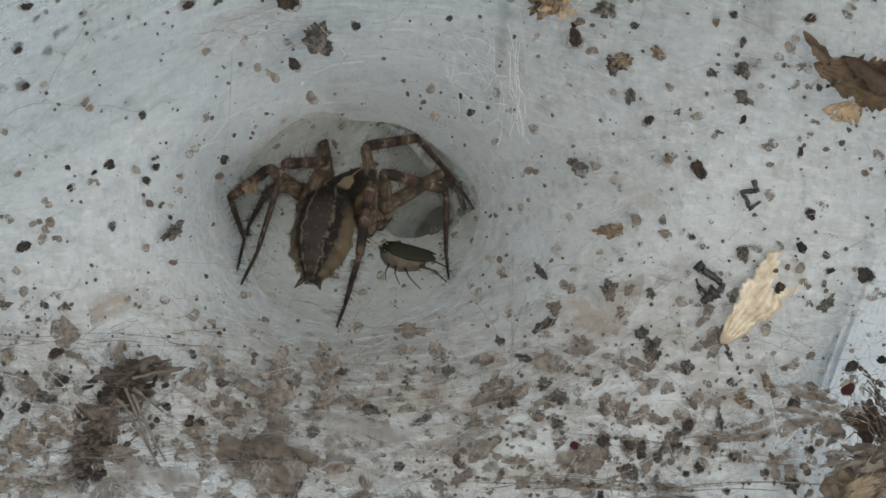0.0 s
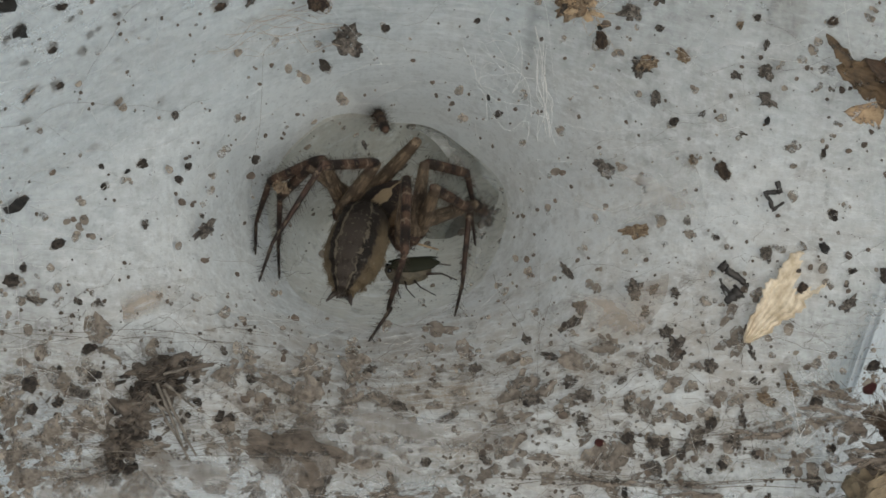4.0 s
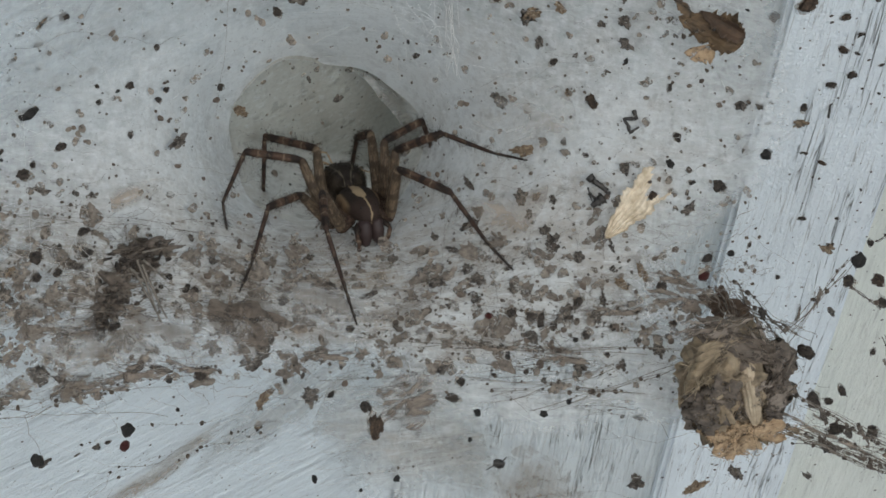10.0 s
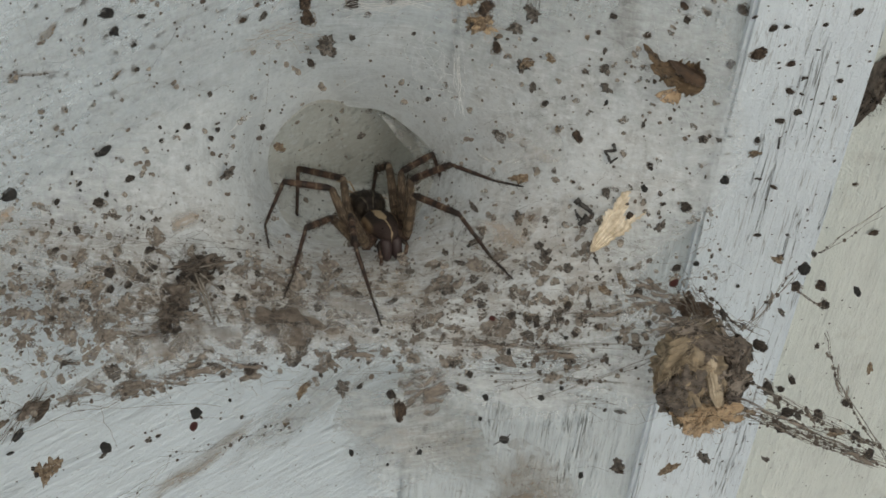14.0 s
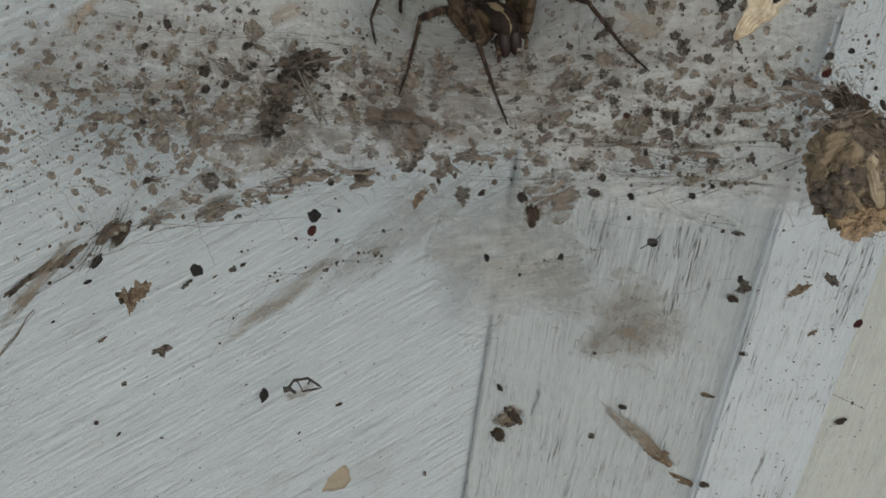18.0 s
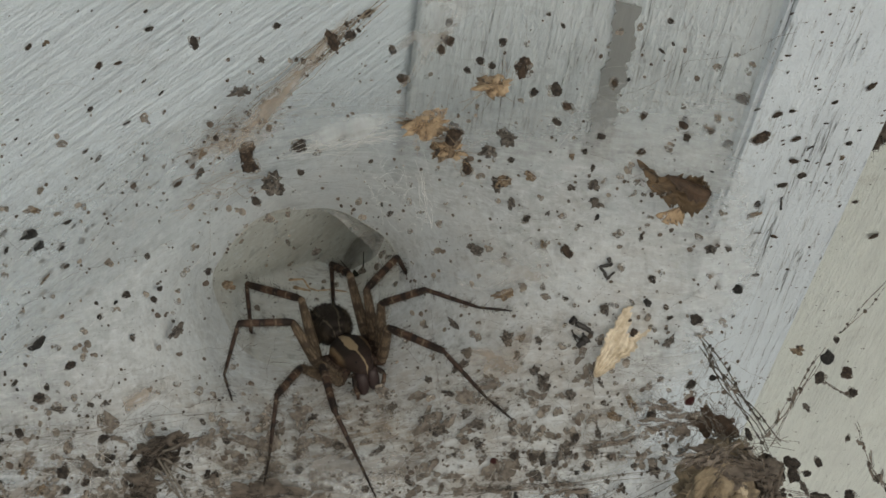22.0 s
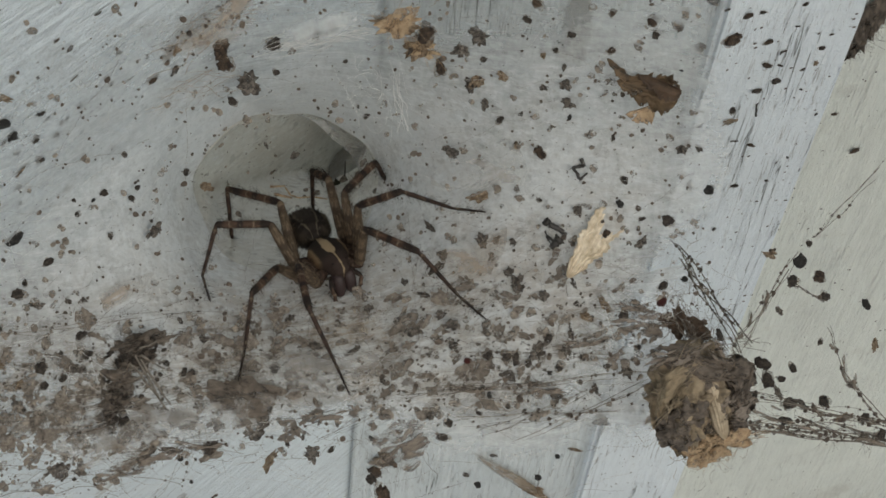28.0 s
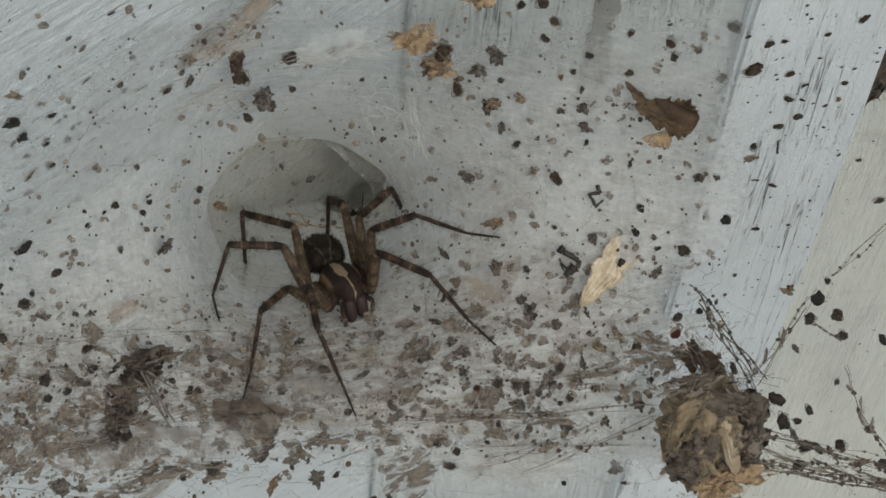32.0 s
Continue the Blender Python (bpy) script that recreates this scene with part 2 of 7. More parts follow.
def silk(name, tone, dirt, through_share, most=0.95):
    """A felt of silk: where it is thin, light passes between the threads. Its thickness, its dirt and the tube's
    painted shade are laid down with the mesh.
    """
    n = Nodes(name)
    laid = n.tree.nodes.new("ShaderNodeAttribute")
    laid.attribute_name = "silk_cover"
    soil = n.tree.nodes.new("ShaderNodeAttribute")
    soil.attribute_name = "silk_soil_shade"
    strand = n.noise(1100, 5, 0.7, n.mapped((0.16, 1, 1)))
    cross = n.noise(1000, 4, 0.65, n.mapped((1, 0.3, 0.3), turn=(0, 0, 0.5)))
    weave = n.noise(210, 5, 0.62, n.mapped((0.5, 1, 1)), 0.6)
    cloud = n.noise(60, 4, 0.55)
    fine = n.calc("ADD", n.calc("MULTIPLY", strand, 0.6), n.calc("MULTIPLY", cross, 0.4))
    patchy = n.calc("ADD", n.calc("MULTIPLY", cloud, 0.5), n.calc("MULTIPLY", weave, 0.5))
    cover = n.calc("ADD", laid.outputs["Fac"], n.calc("MULTIPLY", n.calc("SUBTRACT", patchy, 0.5), 1.15))
    cover = n.calc("ADD", cover, n.calc("MULTIPLY", n.calc("SUBTRACT", fine, 0.5), 0.75))
    cover = n.calc("MULTIPLY", cover, n.ramp(laid.outputs["Fac"], (0.0, 0.0), (0.22, 1.0)))
    cover = n.calc("MINIMUM", n.calc("MAXIMUM", cover, 0.0), most)
    grime = n.noise(95, 6, 0.68, n.mapped((0.5, 1, 1)), 0.5)
    spots = n.noise(430, 4, 0.65)
    soiled = n.calc("MULTIPLY", soil.outputs["Fac"], dirt)
    col = n.mix(n.calc("MULTIPLY", soiled, n.calc("MULTIPLY", n.ramp(grime, (0.40, 0.35), (0.54, 1.0)), n.ramp(fine, (0.40, 1.0), (0.60, 0.45)))), tone, (0.345, 0.275, 0.20))
    col = n.mix(n.calc("MULTIPLY", soiled, n.ramp(spots, (0.57, 0.0), (0.66, 0.9))), col, (0.13, 0.105, 0.085))
    clots = n.noise(150, 8, 0.7, n.mapped((0.6, 1, 1), at=(3, 1, 2)), 1.2)
    clots = n.calc("MULTIPLY", n.calc("POWER", soiled, 1.5), n.ramp(clots, (0.53, 0.0), (0.58, 1.0)))
    col = n.mix(n.calc("MULTIPLY", clots, 0.55), col, (0.175, 0.143, 0.112))
    cover = n.calc("MINIMUM", n.calc("ADD", cover, n.calc("MULTIPLY", clots, 0.5)), 0.97)
    col = n.mix(n.calc("MULTIPLY", n.ramp(strand, (0.56, 0.0), (0.66, 1.0)), 0.55), col, (0.80, 0.82, 0.82))
    grit = n.noise(1700, 3, 0.65)
    col = n.mix(n.ramp(grit, (0.30, 0.42), (0.47, 0.0)), col, tuple(c * 0.55 for c in tone))
    n.colour(col, 0.75)
    n.relief(n.calc("ADD", fine, weave), 0.7, 0.0006)
    through = n.tree.nodes.new("ShaderNodeBsdfTranslucent")
    n.link(col, through.inputs["Color"])
    felt = n.tree.nodes.new("ShaderNodeMixShader")
    felt.inputs[0].default_value = through_share
    n.link(n.bsdf.outputs[0], felt.inputs[1])
    n.link(through.outputs[0], felt.inputs[2])
    gap = n.tree.nodes.new("ShaderNodeBsdfTransparent")
    mixed = n.tree.nodes.new("ShaderNodeMixShader")
    n.link(cover, mixed.inputs[0])
    n.link(gap.outputs[0], mixed.inputs[1])
    n.link(felt.outputs[0], mixed.inputs[2])
    n.link(mixed.outputs[0], n.out.inputs["Surface"])
    return n.mat


SILK = silk("silk_sheet", (0.75, 0.79, 0.80), 1.0, 0.28, 0.88)
SILK_BROWN = silk("old_brown_silk", (0.44, 0.36, 0.28), 0.8, 0.25)
SILK_TUBE = silk("silk_tube", (0.72, 0.73, 0.68), 0.55, 0.58, 0.80)


def stuff_material(name, dark, light, rough=0.8, scale=900, pores=0.0, fibrous=(1, 1, 1)):
    n = Nodes(name)
    info = n.tree.nodes.new("ShaderNodeObjectInfo")
    geo = n.tree.nodes.new("ShaderNodeNewGeometry")
    g = n.noise(scale, 4, 0.6, n.mapped(fibrous))
    c = n.mix(n.ramp(g, (0.35, 0.0), (0.65, 1.0)), dark, light)
    c = n.mix(n.calc("MULTIPLY", info.outputs["Random"], 0.4), c, light)
    c = n.mix(n.calc("MULTIPLY", geo.outputs["Random Per Island"], 0.5), c, dark)
    n.colour(c, rough)
    n.relief(g, 0.8, 0.0004)
    if pores:
        holes = n.calc("ADD", n.calc("MULTIPLY", n.noise(420, 4, 0.7, n.mapped(fibrous)), 0.6), n.calc("MULTIPLY", n.noise(1500, 3, 0.6, n.mapped(fibrous)), 0.4))
        gap = n.tree.nodes.new("ShaderNodeBsdfTransparent")
        mixed = n.tree.nodes.new("ShaderNodeMixShader")
        n.link(n.ramp(holes, (pores - 0.05, 0.08), (pores + 0.05, 0.96)), mixed.inputs[0])
        n.link(gap.outputs[0], mixed.inputs[1])
        n.link(n.bsdf.outputs[0], mixed.inputs[2])
        n.link(mixed.outputs[0], n.out.inputs["Surface"])
    return n.mat


def crumb_material(name, dark, light, rough=0.85, pores=0.0):
    """A crumb about one unit in radius: mottled, darker towards some of its grains, with holes where it is thin."""
    n = Nodes(name)
    info = n.tree.nodes.new("ShaderNodeObjectInfo")
    shift = n.add("ShaderNodeCombineXYZ")
    for axis, k in (("X", 37.0), ("Y", 91.0), ("Z", 53.0)):
        n.link(n.calc("MULTIPLY", info.outputs["Random"], k), shift.inputs[axis])
    place = n.add("ShaderNodeVectorMath")
    place.operation = "ADD"
    n.link(n.where, place.inputs[0])
    n.link(shift.outputs[0], place.inputs[1])
    at = place.outputs[0]
    blotch, grain = n.noise(1.7, 4, 0.65, at, 0.4), n.noise(6.5, 4, 0.7, at)
    c = n.mix(n.ramp(blotch, (0.38, 0.0), (0.62, 1.0)), dark, light)
    c = n.mix(n.calc("MULTIPLY", n.ramp(grain, (0.42, 1.0), (0.55, 0.0)), 0.7), c, dark)
    c = n.mix(n.calc("MULTIPLY", info.outputs["Random"], 0.35), c, dark)
    n.colour(c, rough)
    n.relief(grain, 0.9, 0.0004)
    if pores:
        holes = n.calc("ADD", n.calc("MULTIPLY", n.noise(2.3, 4, 0.7, at), 0.6), n.calc("MULTIPLY", grain, 0.4))
        gap = n.tree.nodes.new("ShaderNodeBsdfTransparent")
        mixed = n.tree.nodes.new("ShaderNodeMixShader")
        n.link(n.ramp(holes, (pores - 0.06, 0.25), (pores + 0.05, 0.95)), mixed.inputs[0])
        n.link(gap.outputs[0], mixed.inputs[1])
        n.link(n.bsdf.outputs[0], mixed.inputs[2])
        n.link(mixed.outputs[0], n.out.inputs["Surface"])
    return n.mat


FRASS_BIT = crumb_material("frass_crumb", (0.017, 0.014, 0.012), (0.125, 0.100, 0.078))
HALO_BIT = crumb_material("stain_round_crumb", (0.15, 0.115, 0.08), (0.42, 0.36, 0.28), pores=0.53)
DUST_BIT = crumb_material("dust_scrap", (0.050, 0.042, 0.035), (0.30, 0.265, 0.225), pores=0.44)
TAN_BIT = crumb_material("tan_scrap", (0.13, 0.085, 0.050), (0.50, 0.40, 0.28), pores=0.43)
BARK_BIT = crumb_material("bark_crumb", (0.022, 0.015, 0.011), (0.155, 0.105, 0.068))
INK_BIT = crumb_material("insect_shell", (0.008, 0.008, 0.007), (0.050, 0.045, 0.040), 0.5)
FRASS = stuff_material("dark_frass", (0.024, 0.019, 0.016), (0.145, 0.113, 0.087))
DUST = stuff_material("grey_brown_dust", (0.095, 0.080, 0.065), (0.33, 0.29, 0.24), pores=0.49)
FELT = stuff_material("felted_dust", (0.055, 0.045, 0.037), (0.29, 0.245, 0.20), pores=0.52, fibrous=(0.3, 1, 1))
FLAKE = stuff_material("dust_flake", (0.070, 0.058, 0.047), (0.29, 0.25, 0.205), 0.85, 1300, pores=0.43)
CLOT = stuff_material("clotted_dust", (0.034, 0.027, 0.022), (0.20, 0.165, 0.132), pores=0.42, fibrous=(0.5, 1, 1))
TAN = stuff_material("tan_plant_scrap", (0.25, 0.16, 0.09), (0.56, 0.43, 0.28), pores=0.45)
HUSK = stuff_material("straw_husk", (0.40, 0.32, 0.21), (0.80, 0.71, 0.56), 0.7, 700)
PALE_FIBRE = stuff_material("pale_dry_fibre", (0.20, 0.155, 0.10), (0.58, 0.49, 0.36), 0.8, 520)
STRAW = stuff_material("weathered_straw", (0.11, 0.083, 0.052), (0.47, 0.385, 0.265), 0.8, 420)
BARK = stuff_material("brown_leaf_scrap", (0.026, 0.018, 0.012), (0.115, 0.072, 0.044), 0.75, 600)
LEAF = stuff_material("dry_leaf", (0.020, 0.014, 0.009), (0.185, 0.125, 0.070), 0.75, 620, pores=0.40)
SEED = stuff_material("dark_red_seed", (0.05, 0.012, 0.010), (0.14, 0.03, 0.025), 0.35)
INK = stuff_material("black_insect_remains", (0.012, 0.011, 0.010), (0.05, 0.045, 0.04), 0.45)
THREAD = stuff_material("grey_silk_thread", (0.50, 0.50, 0.48), (0.72, 0.72, 0.70), 0.6)
DIRTY_THREAD = stuff_material("dirty_silk_thread", (0.10, 0.085, 0.07), (0.27, 0.24, 0.20), 0.8)
NEST = stuff_material("woolly_egg_case", (0.040, 0.031, 0.022), (0.42, 0.335, 0.225), 0.9, 420)
TAN_THREAD = stuff_material("tan_old_silk", (0.20, 0.15, 0.11), (0.44, 0.38, 0.30), 0.8)


# ---- the setting: two walls that meet in a corner, and the boards on one of them ----
def board(name, px, py, qx, qy, low, high, thick, material, label):
    """An upright board whose front runs from (px, py) to (qx, qy) in plan, with softened edges; its own x runs along it."""
    run = Vector((qx - px, qy - py, 0))
    bm = bmesh.new()
    bmesh.ops.create_cube(bm, size=1)
    bmesh.ops.scale(bm, vec=(run.length, thick, high - low), verts=bm.verts)
    bmesh.ops.translate(bm, vec=(run.length / 2, thick / 2, (high - low) / 2), verts=bm.verts)
    bmesh.ops.bevel(bm, geom=bm.edges[:], offset=0.0008, segments=2, affect="EDGES")
    ob = plain(name, bm, material)
    ob.matrix_world = Matrix.Translation((px, py, low)) @ Matrix.Rotation(math.atan2(run.y, run.x), 4, "Z")
    return tagged(ob, label, "wall", kind="structure")


LOW, HIGH = -0.55, 0.55
board("wall_left", LEFT_END[0], LEFT_END[1], CORNER[0] + 0.004, CORNER[1] + 0.0025, LOW, HIGH, 0.02, PAINT_LEFT,
      "white painted wooden siding with brush streaks along the grain")
board("wall_back", 0.0085, 0.0438, 0.0560, 0.0222, LOW, HIGH, 0.018, PAINT_BOARD,
      "white painted upright board with cracked, weathered paint")
board("trim", 0.0552, 0.0204, 0.0792, 0.0227, LOW, HIGH, 0.03, PAINT_TRIM,
      "bright white painted upright trim board, cracked along the grain")
board("wall_right", 0.0785, 0.0310, 0.45, 0.0480, LOW, HIGH, 0.02, PAINT_PANEL,
      "smooth off-white painted panel beside the trim board")
# ground out of view, added under the walls to throw daylight back up
bm = bmesh.new()
bmesh.ops.create_grid(bm, x_segments=1, y_segments=1, size=6)
ground = plain("ground", bm, CONCRETE)
ground.location.z = LOW
tagged(ground, "unseen pale concrete ground added below the walls to bounce light", "ground", kind="structure")


# ---- the funnel web ----
class Heap:
    """Collects loose threads and grains into one mesh."""

    def __init__(self):
        self.verts, self.faces = [], []

    def thread(self, places, radius):
        base = len(self.verts)
        for n, p in enumerate(places):
            way = (places[min(n + 1, len(places) - 1)] - places[max(n - 1, 0)]).normalized()
            a = way.orthogonal().normalized() * radius
            b = way.cross(a)
            self.verts += [p + a, p - a * 0.5 + b * 0.87, p - a * 0.5 - b * 0.87]
        for n in range(len(places) - 1):
            for i in range(3):
                j = (i + 1) % 3
                self.faces.append((base + 3 * n + i, base + 3 * n + j, base + 3 * n + 3 + j, base + 3 * n + 3 + i))

    def grain(self, place, out, size, flat, rng):
        base = len(self.verts)
        a = out.orthogonal().normalized()
        b = out.cross(a)
        turn = rng.uniform(0, 6.28)
        a, b = a * math.cos(turn) + b * math.sin(turn), b * math.cos(turn) - a * math.sin(turn)
        count = 8
        for i in range(count):
            t = 2 * math.pi * i / count
            r = size * rng.uniform(0.8, 1.2)
            self.verts.append(place + a * r * math.cos(t) + b * r * math.sin(t) * 0.8 + out * size * flat * rng.uniform(-0.2, 0.3))
        self.verts += [place + out * size * flat, place - out * size * flat * 0.5]
        for i in range(count):
            j = (i + 1) % count
            self.faces += [(base + i, base + j, base + count), (base + j, base + i, base + count + 1)]

    def shred(self, place, out, size, long, rng):
        """A thin torn flake of felt: an uneven outline of many corners, laid flat and slightly cupped."""
        base = len(self.verts)
        a = (out.orthogonal() if rng.random() < 0.2 else FRAME @ Vector((1, rng.gauss(0, 0.5), 0))).normalized()
        b = out.cross(a).normalized()
        count, phase = 22, rng.uniform(0, 99)
        rings = (0.5, 1.0)
        for k in rings:
            for i in range(count):
                t = 2 * math.pi * i / count
                r = k * size * (1 + 0.9 * noise.noise(Vector((math.cos(t) * 1.7, math.sin(t) * 1.7, phase))) + 0.35 * noise.noise(Vector((math.cos(t) * 6, math.sin(t) * 6, phase))))
                self.verts.append(place + a * r * long * math.cos(t) + b * r / long * math.sin(t) + out * 0.0002 * (1.1 - k) * (1 + noise.noise(Vector((t, k, phase)))))
        self.verts.append(place + out * 0.0002)
        for i in range(count):
            j = (i + 1) % count
            self.faces += [(base + i, base + j, base + 2 * count), (base + i, base + count + i, base + count + j, base + j)]

    def make(self, name, material, label, category):
        data = bpy.data.meshes.new(name)
        data.from_pydata([tuple(v) for v in self.verts], [], self.faces)
        data.materials.append(material)
        return tagged(new(name, data), label, category, kind="stuff")


MOUTH, MOUTH_U, MOUTH_V = (-10.2, 12.6), 14.9, 12.8


def outer_reach(a):
    """How far the sheet spreads from its mouth in the direction a."""
    c, s = math.cos(a), math.sin(a)
    return 1.0 / ((abs(c) / (58 if c > 0 else 76)) ** 2.6 + (abs(s) / (48 if s > 0 else 31.5)) ** 2.6) ** (1 / 2.6)


def sheet_place(u, v, lift=0.0):
    """World place on the silk, or on the wall where the silk lies on it."""
    return web_point(u, v, max(sheet_height(u, v), wall_height(u, v) + 0.8) + lift)


def soil(u, v):
    """How much dirt has settled at (u, v): most on the floor of the sheet before the mouth."""
    band = math.exp(-((v + 11.5 + 0.03 * u) / 10.0) ** 2) * (1 - 0.84 * max(0.0, min(1.0, (u - 4) / 26)))
    return min(1.0, 0.22 - 0.17 * bump(u, v, -20, 26, 14, 7) + 0.08 * max(0.0, min(1.0, (u - 4) / 20)) + 0.80 * band + 0.10 * bump(u, v, 34, -9, 14, 3.5) + 0.24 * bump(u, v, 20, -1, 15, 9) + 0.30 * bump(u, v, -45, -20, 16, 8))


def lay(ob, values):
    for name, numbers in values.items():
        layer = ob.data.attributes.new(name, "FLOAT", "POINT")
        layer.data.foreach_set("value", numbers)


def make_web():
    web = tagged(new("funnel_web"), "grey-white silk funnel web across a painted wall corner", "spider web")
    count, rings = 144, 60
    bm = bmesh.new()
    rows, density, dirt = [], [], []
    for r in range(rings + 1):
        k = r / rings
        row = []
        for i in range(count):
            a = 2 * math.pi * i / count
            c, s = math.cos(a), math.sin(a)
            wob = 1 + 0.03 * math.sin(3 * a + 1) + 0.02 * math.sin(7 * a)
            rim = 1.0 / math.hypot(c / MOUTH_U, s / MOUTH_V) * wob
            far = outer_reach(a) * (1.12 + 0.08 * math.sin(5 * a) + 0.05 * math.sin(11 * a + 2))
            d = rim + (far - rim) * k ** 1.25
            u, v = MOUTH[0] + d * c, MOUTH[1] + d * s
            w = sheet_height(u, v)
            w -= (9.5 + 4.5 * s + 5.5 * max(0, -c)) * math.exp(-((d - rim) / (4.6 + 4.4 * max(0.0, math.sin(a + 0.7)))) ** 1.2)
            w += 0.5 * noise.noise(Vector((u, v, 3.0)) * 0.16)
            w = max(w, wall_height(u, v) + 0.8)
            row.append(bm.verts.new(web_point(u, v, w)))
            thin = 0.60 * math.exp(-((d - rim) / 11.0)) + 0.62 * (1 - k ** 1.7) - 0.42 * max(0, s) * k + 0.28 * max(0, -s) * k + 0.62 * max(0, c) * k * max(0.0, min(1.0, 1.7 - 2.4 * s))
            end = (57.8 if v > -14 else 64.0) + 2.6 * noise.noise(Vector((u, v, 8.0)) * 0.35) + 1.4 * noise.noise(Vector((u, v, 2.0)) * 0.9)
            open_edge = max(0.0, min(1.0, (end - row[-1].co.x * 1000) / 2.0))
            density.append(open_edge * max(0.0, min(0.92, thin + 0.18 * soil(u, v) * (1 - k ** 4)) - 0.04) * (1 - k ** (16 if s < 0 or c > 0.9 else 6)))
            dirt.append(soil(u, v))
        rows.append(row)
    for a, b in zip(rows, rows[1:]):
        for i in range(count):
            bm.faces.new((a[i], a[(i + 1) % count], b[(i + 1) % count], b[i]))
    rim_places = [v.co.copy() for v in rows[0]]
    lay(part("sheet", bm, SILK, web, "dirty silk sheet speckled with debris"), {"silk_cover": density, "silk_soil_shade": dirt})
    bm = bmesh.new()
    centre = sum(rim_places, Vector()) / count
    rows, density, dirt = [], [], []
    deep = 34
    for r in range(deep + 1):
        k = r / deep
        # the tube bends back under its upper lip, then drops into the corner
        bend, drop = Vector((4, 11, -13)), Vector((14, -3, -44))
        along = bend * (2 * k * (1 - k)) + drop * k * k
        way = bend * (1 - k) + (drop - bend) * k
        turn = Vector((0, 0, -1)).rotation_difference(way.normalized()).slerp(Vector((0, 0, -1)).rotation_difference(Vector((0, 0, -1))), max(0.0, 1 - 2.2 * k))
        swing = FRAME @ turn.to_matrix() @ FRAME.transposed()
        shift = FRAME @ along * 0.001
        size = 1 + 0.08 * math.sin(math.pi * min(1, k * 2.2)) - 0.57 * min(1, 1.45 * k) ** 1.4
        row = []
        for i, p in enumerate(rim_places):
            off = swing @ (p - centre)
            way_out = 2 * math.pi * i / count
            ridge = 1 + 0.04 * noise.noise(Vector((i * 0.2, k * 5, 0))) + 0.24 * max(0.0, math.sin(way_out + 0.7)) * math.sin(math.pi * min(1, k * 2.6))
            q = FRAME.transposed() @ (centre + shift + off * size * (ridge if r else 1)) * 1000
            row.append(bm.verts.new(web_point(q.x, q.y, q.z + 0.9 * math.log(1 + math.exp(min(60, (wall_height(q.x, q.y) + 0.2 - q.z) / 0.9))))))
            density.append(0.93)
            # besides even dirt, shade is painted in: darker towards the tube's deep end
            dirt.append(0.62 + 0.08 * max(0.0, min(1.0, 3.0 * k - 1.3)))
        rows.append(row)
    for a, b in zip(rows, rows[1:]):
        for i in range(count):
            bm.faces.new((a[(i + 1) % count], a[i], b[i], b[(i + 1) % count]))
    bm.faces.new(rows[-1])
    rng = random.Random(40)
    flecks, flat = Heap(), [v.co.copy() for row in rows[1:20] for v in row]
    for _ in range(300):
        p = rng.choice(flat)
        flecks.grain(p + (centre + FRAME @ Vector((6, 4, -14)) * 0.001 - p).normalized() * 0.0003, FRAME @ Vector((0, 0, 1)), (0.08 + 0.7 * rng.random() ** 4) * 0.001, 0.3, rng)
    lay(part("tube", bm, SILK_TUBE, web, "smooth silk tube that leads down into the corner"), {"silk_cover": density, "silk_soil_shade": dirt})
    # a second, thinner veil hangs under the upper lip
    bm = bmesh.new()
    rows, density = [], []
    first, last = int(count * -0.15), int(count * 0.22)
    for i in range(first, last + 1):
        p = rim_places[i % count]
        share = (i - first) / (last - first)
        hang = math.sin(math.pi * share) ** 1.2 * (1.0 + 0.12 * noise.noise(Vector((share * 4, 2, 7))))
        inward = (centre - p).normalized()
        row = []
        for j in range(7):
            k = j / 6
            row.append(bm.verts.new(p + inward * (0.0002 + 0.0030 * hang * k) + FRAME @ Vector((0, 0, -1.0 - (3.6 * k - 1.6 * k * k) * hang)) * 0.001))
            density.append(0.20 + 0.14 * k ** 5)
        rows.append(row)
    for a, b in zip(rows, rows[1:]):
        for j in range(6):
            bm.faces.new((a[j], a[j + 1], b[j + 1], b[j]))
    lay(part("veil", bm, SILK, web, "thin pale veil of silk under the upper lip"), {"silk_cover": density, "silk_soil_shade": [0.6] * len(density)})
    flecks.make("tube_flecks", DUST, "small brown stains on the silk tube", "dust")
    return web


funnel_web = make_web()


# ---- the spider ----
def loft(bm, rings, sides=12, at=None):
    """A closed tube along local y: rings of (y, half width, half height, x, z)."""
    at = at or Matrix()
    rows = []
    for y, rx, rz, *off in rings:
        ox, oz = off or (0, 0)
        rows.append([bm.verts.new(at @ Vector((ox + rx * math.cos(2 * math.pi * i / sides), y, oz + rz * math.sin(2 * math.pi * i / sides)))) for i in range(sides)])
    for a, b in zip(rows, rows[1:]):
        for i in range(sides):
            bm.faces.new((a[(i + 1) % sides], a[i], b[i], b[(i + 1) % sides]))
    bm.faces.new(rows[0])
    bm.faces.new(rows[-1][::-1])


def hair(bm, root, way, length, thick=0.00004):
    """A fine three-sided bristle."""
    way = way.normalized()
    side = way.orthogonal().normalized() * thick
    other = way.cross(side)
    tip = bm.verts.new(root + way * length)
    base = [bm.verts.new(root + side), bm.verts.new(root - side * 0.5 + other * 0.87), bm.verts.new(root - side * 0.5 - other * 0.87)]
    for i in range(3):
        bm.faces.new((base[i], base[(i + 1) % 3], tip))


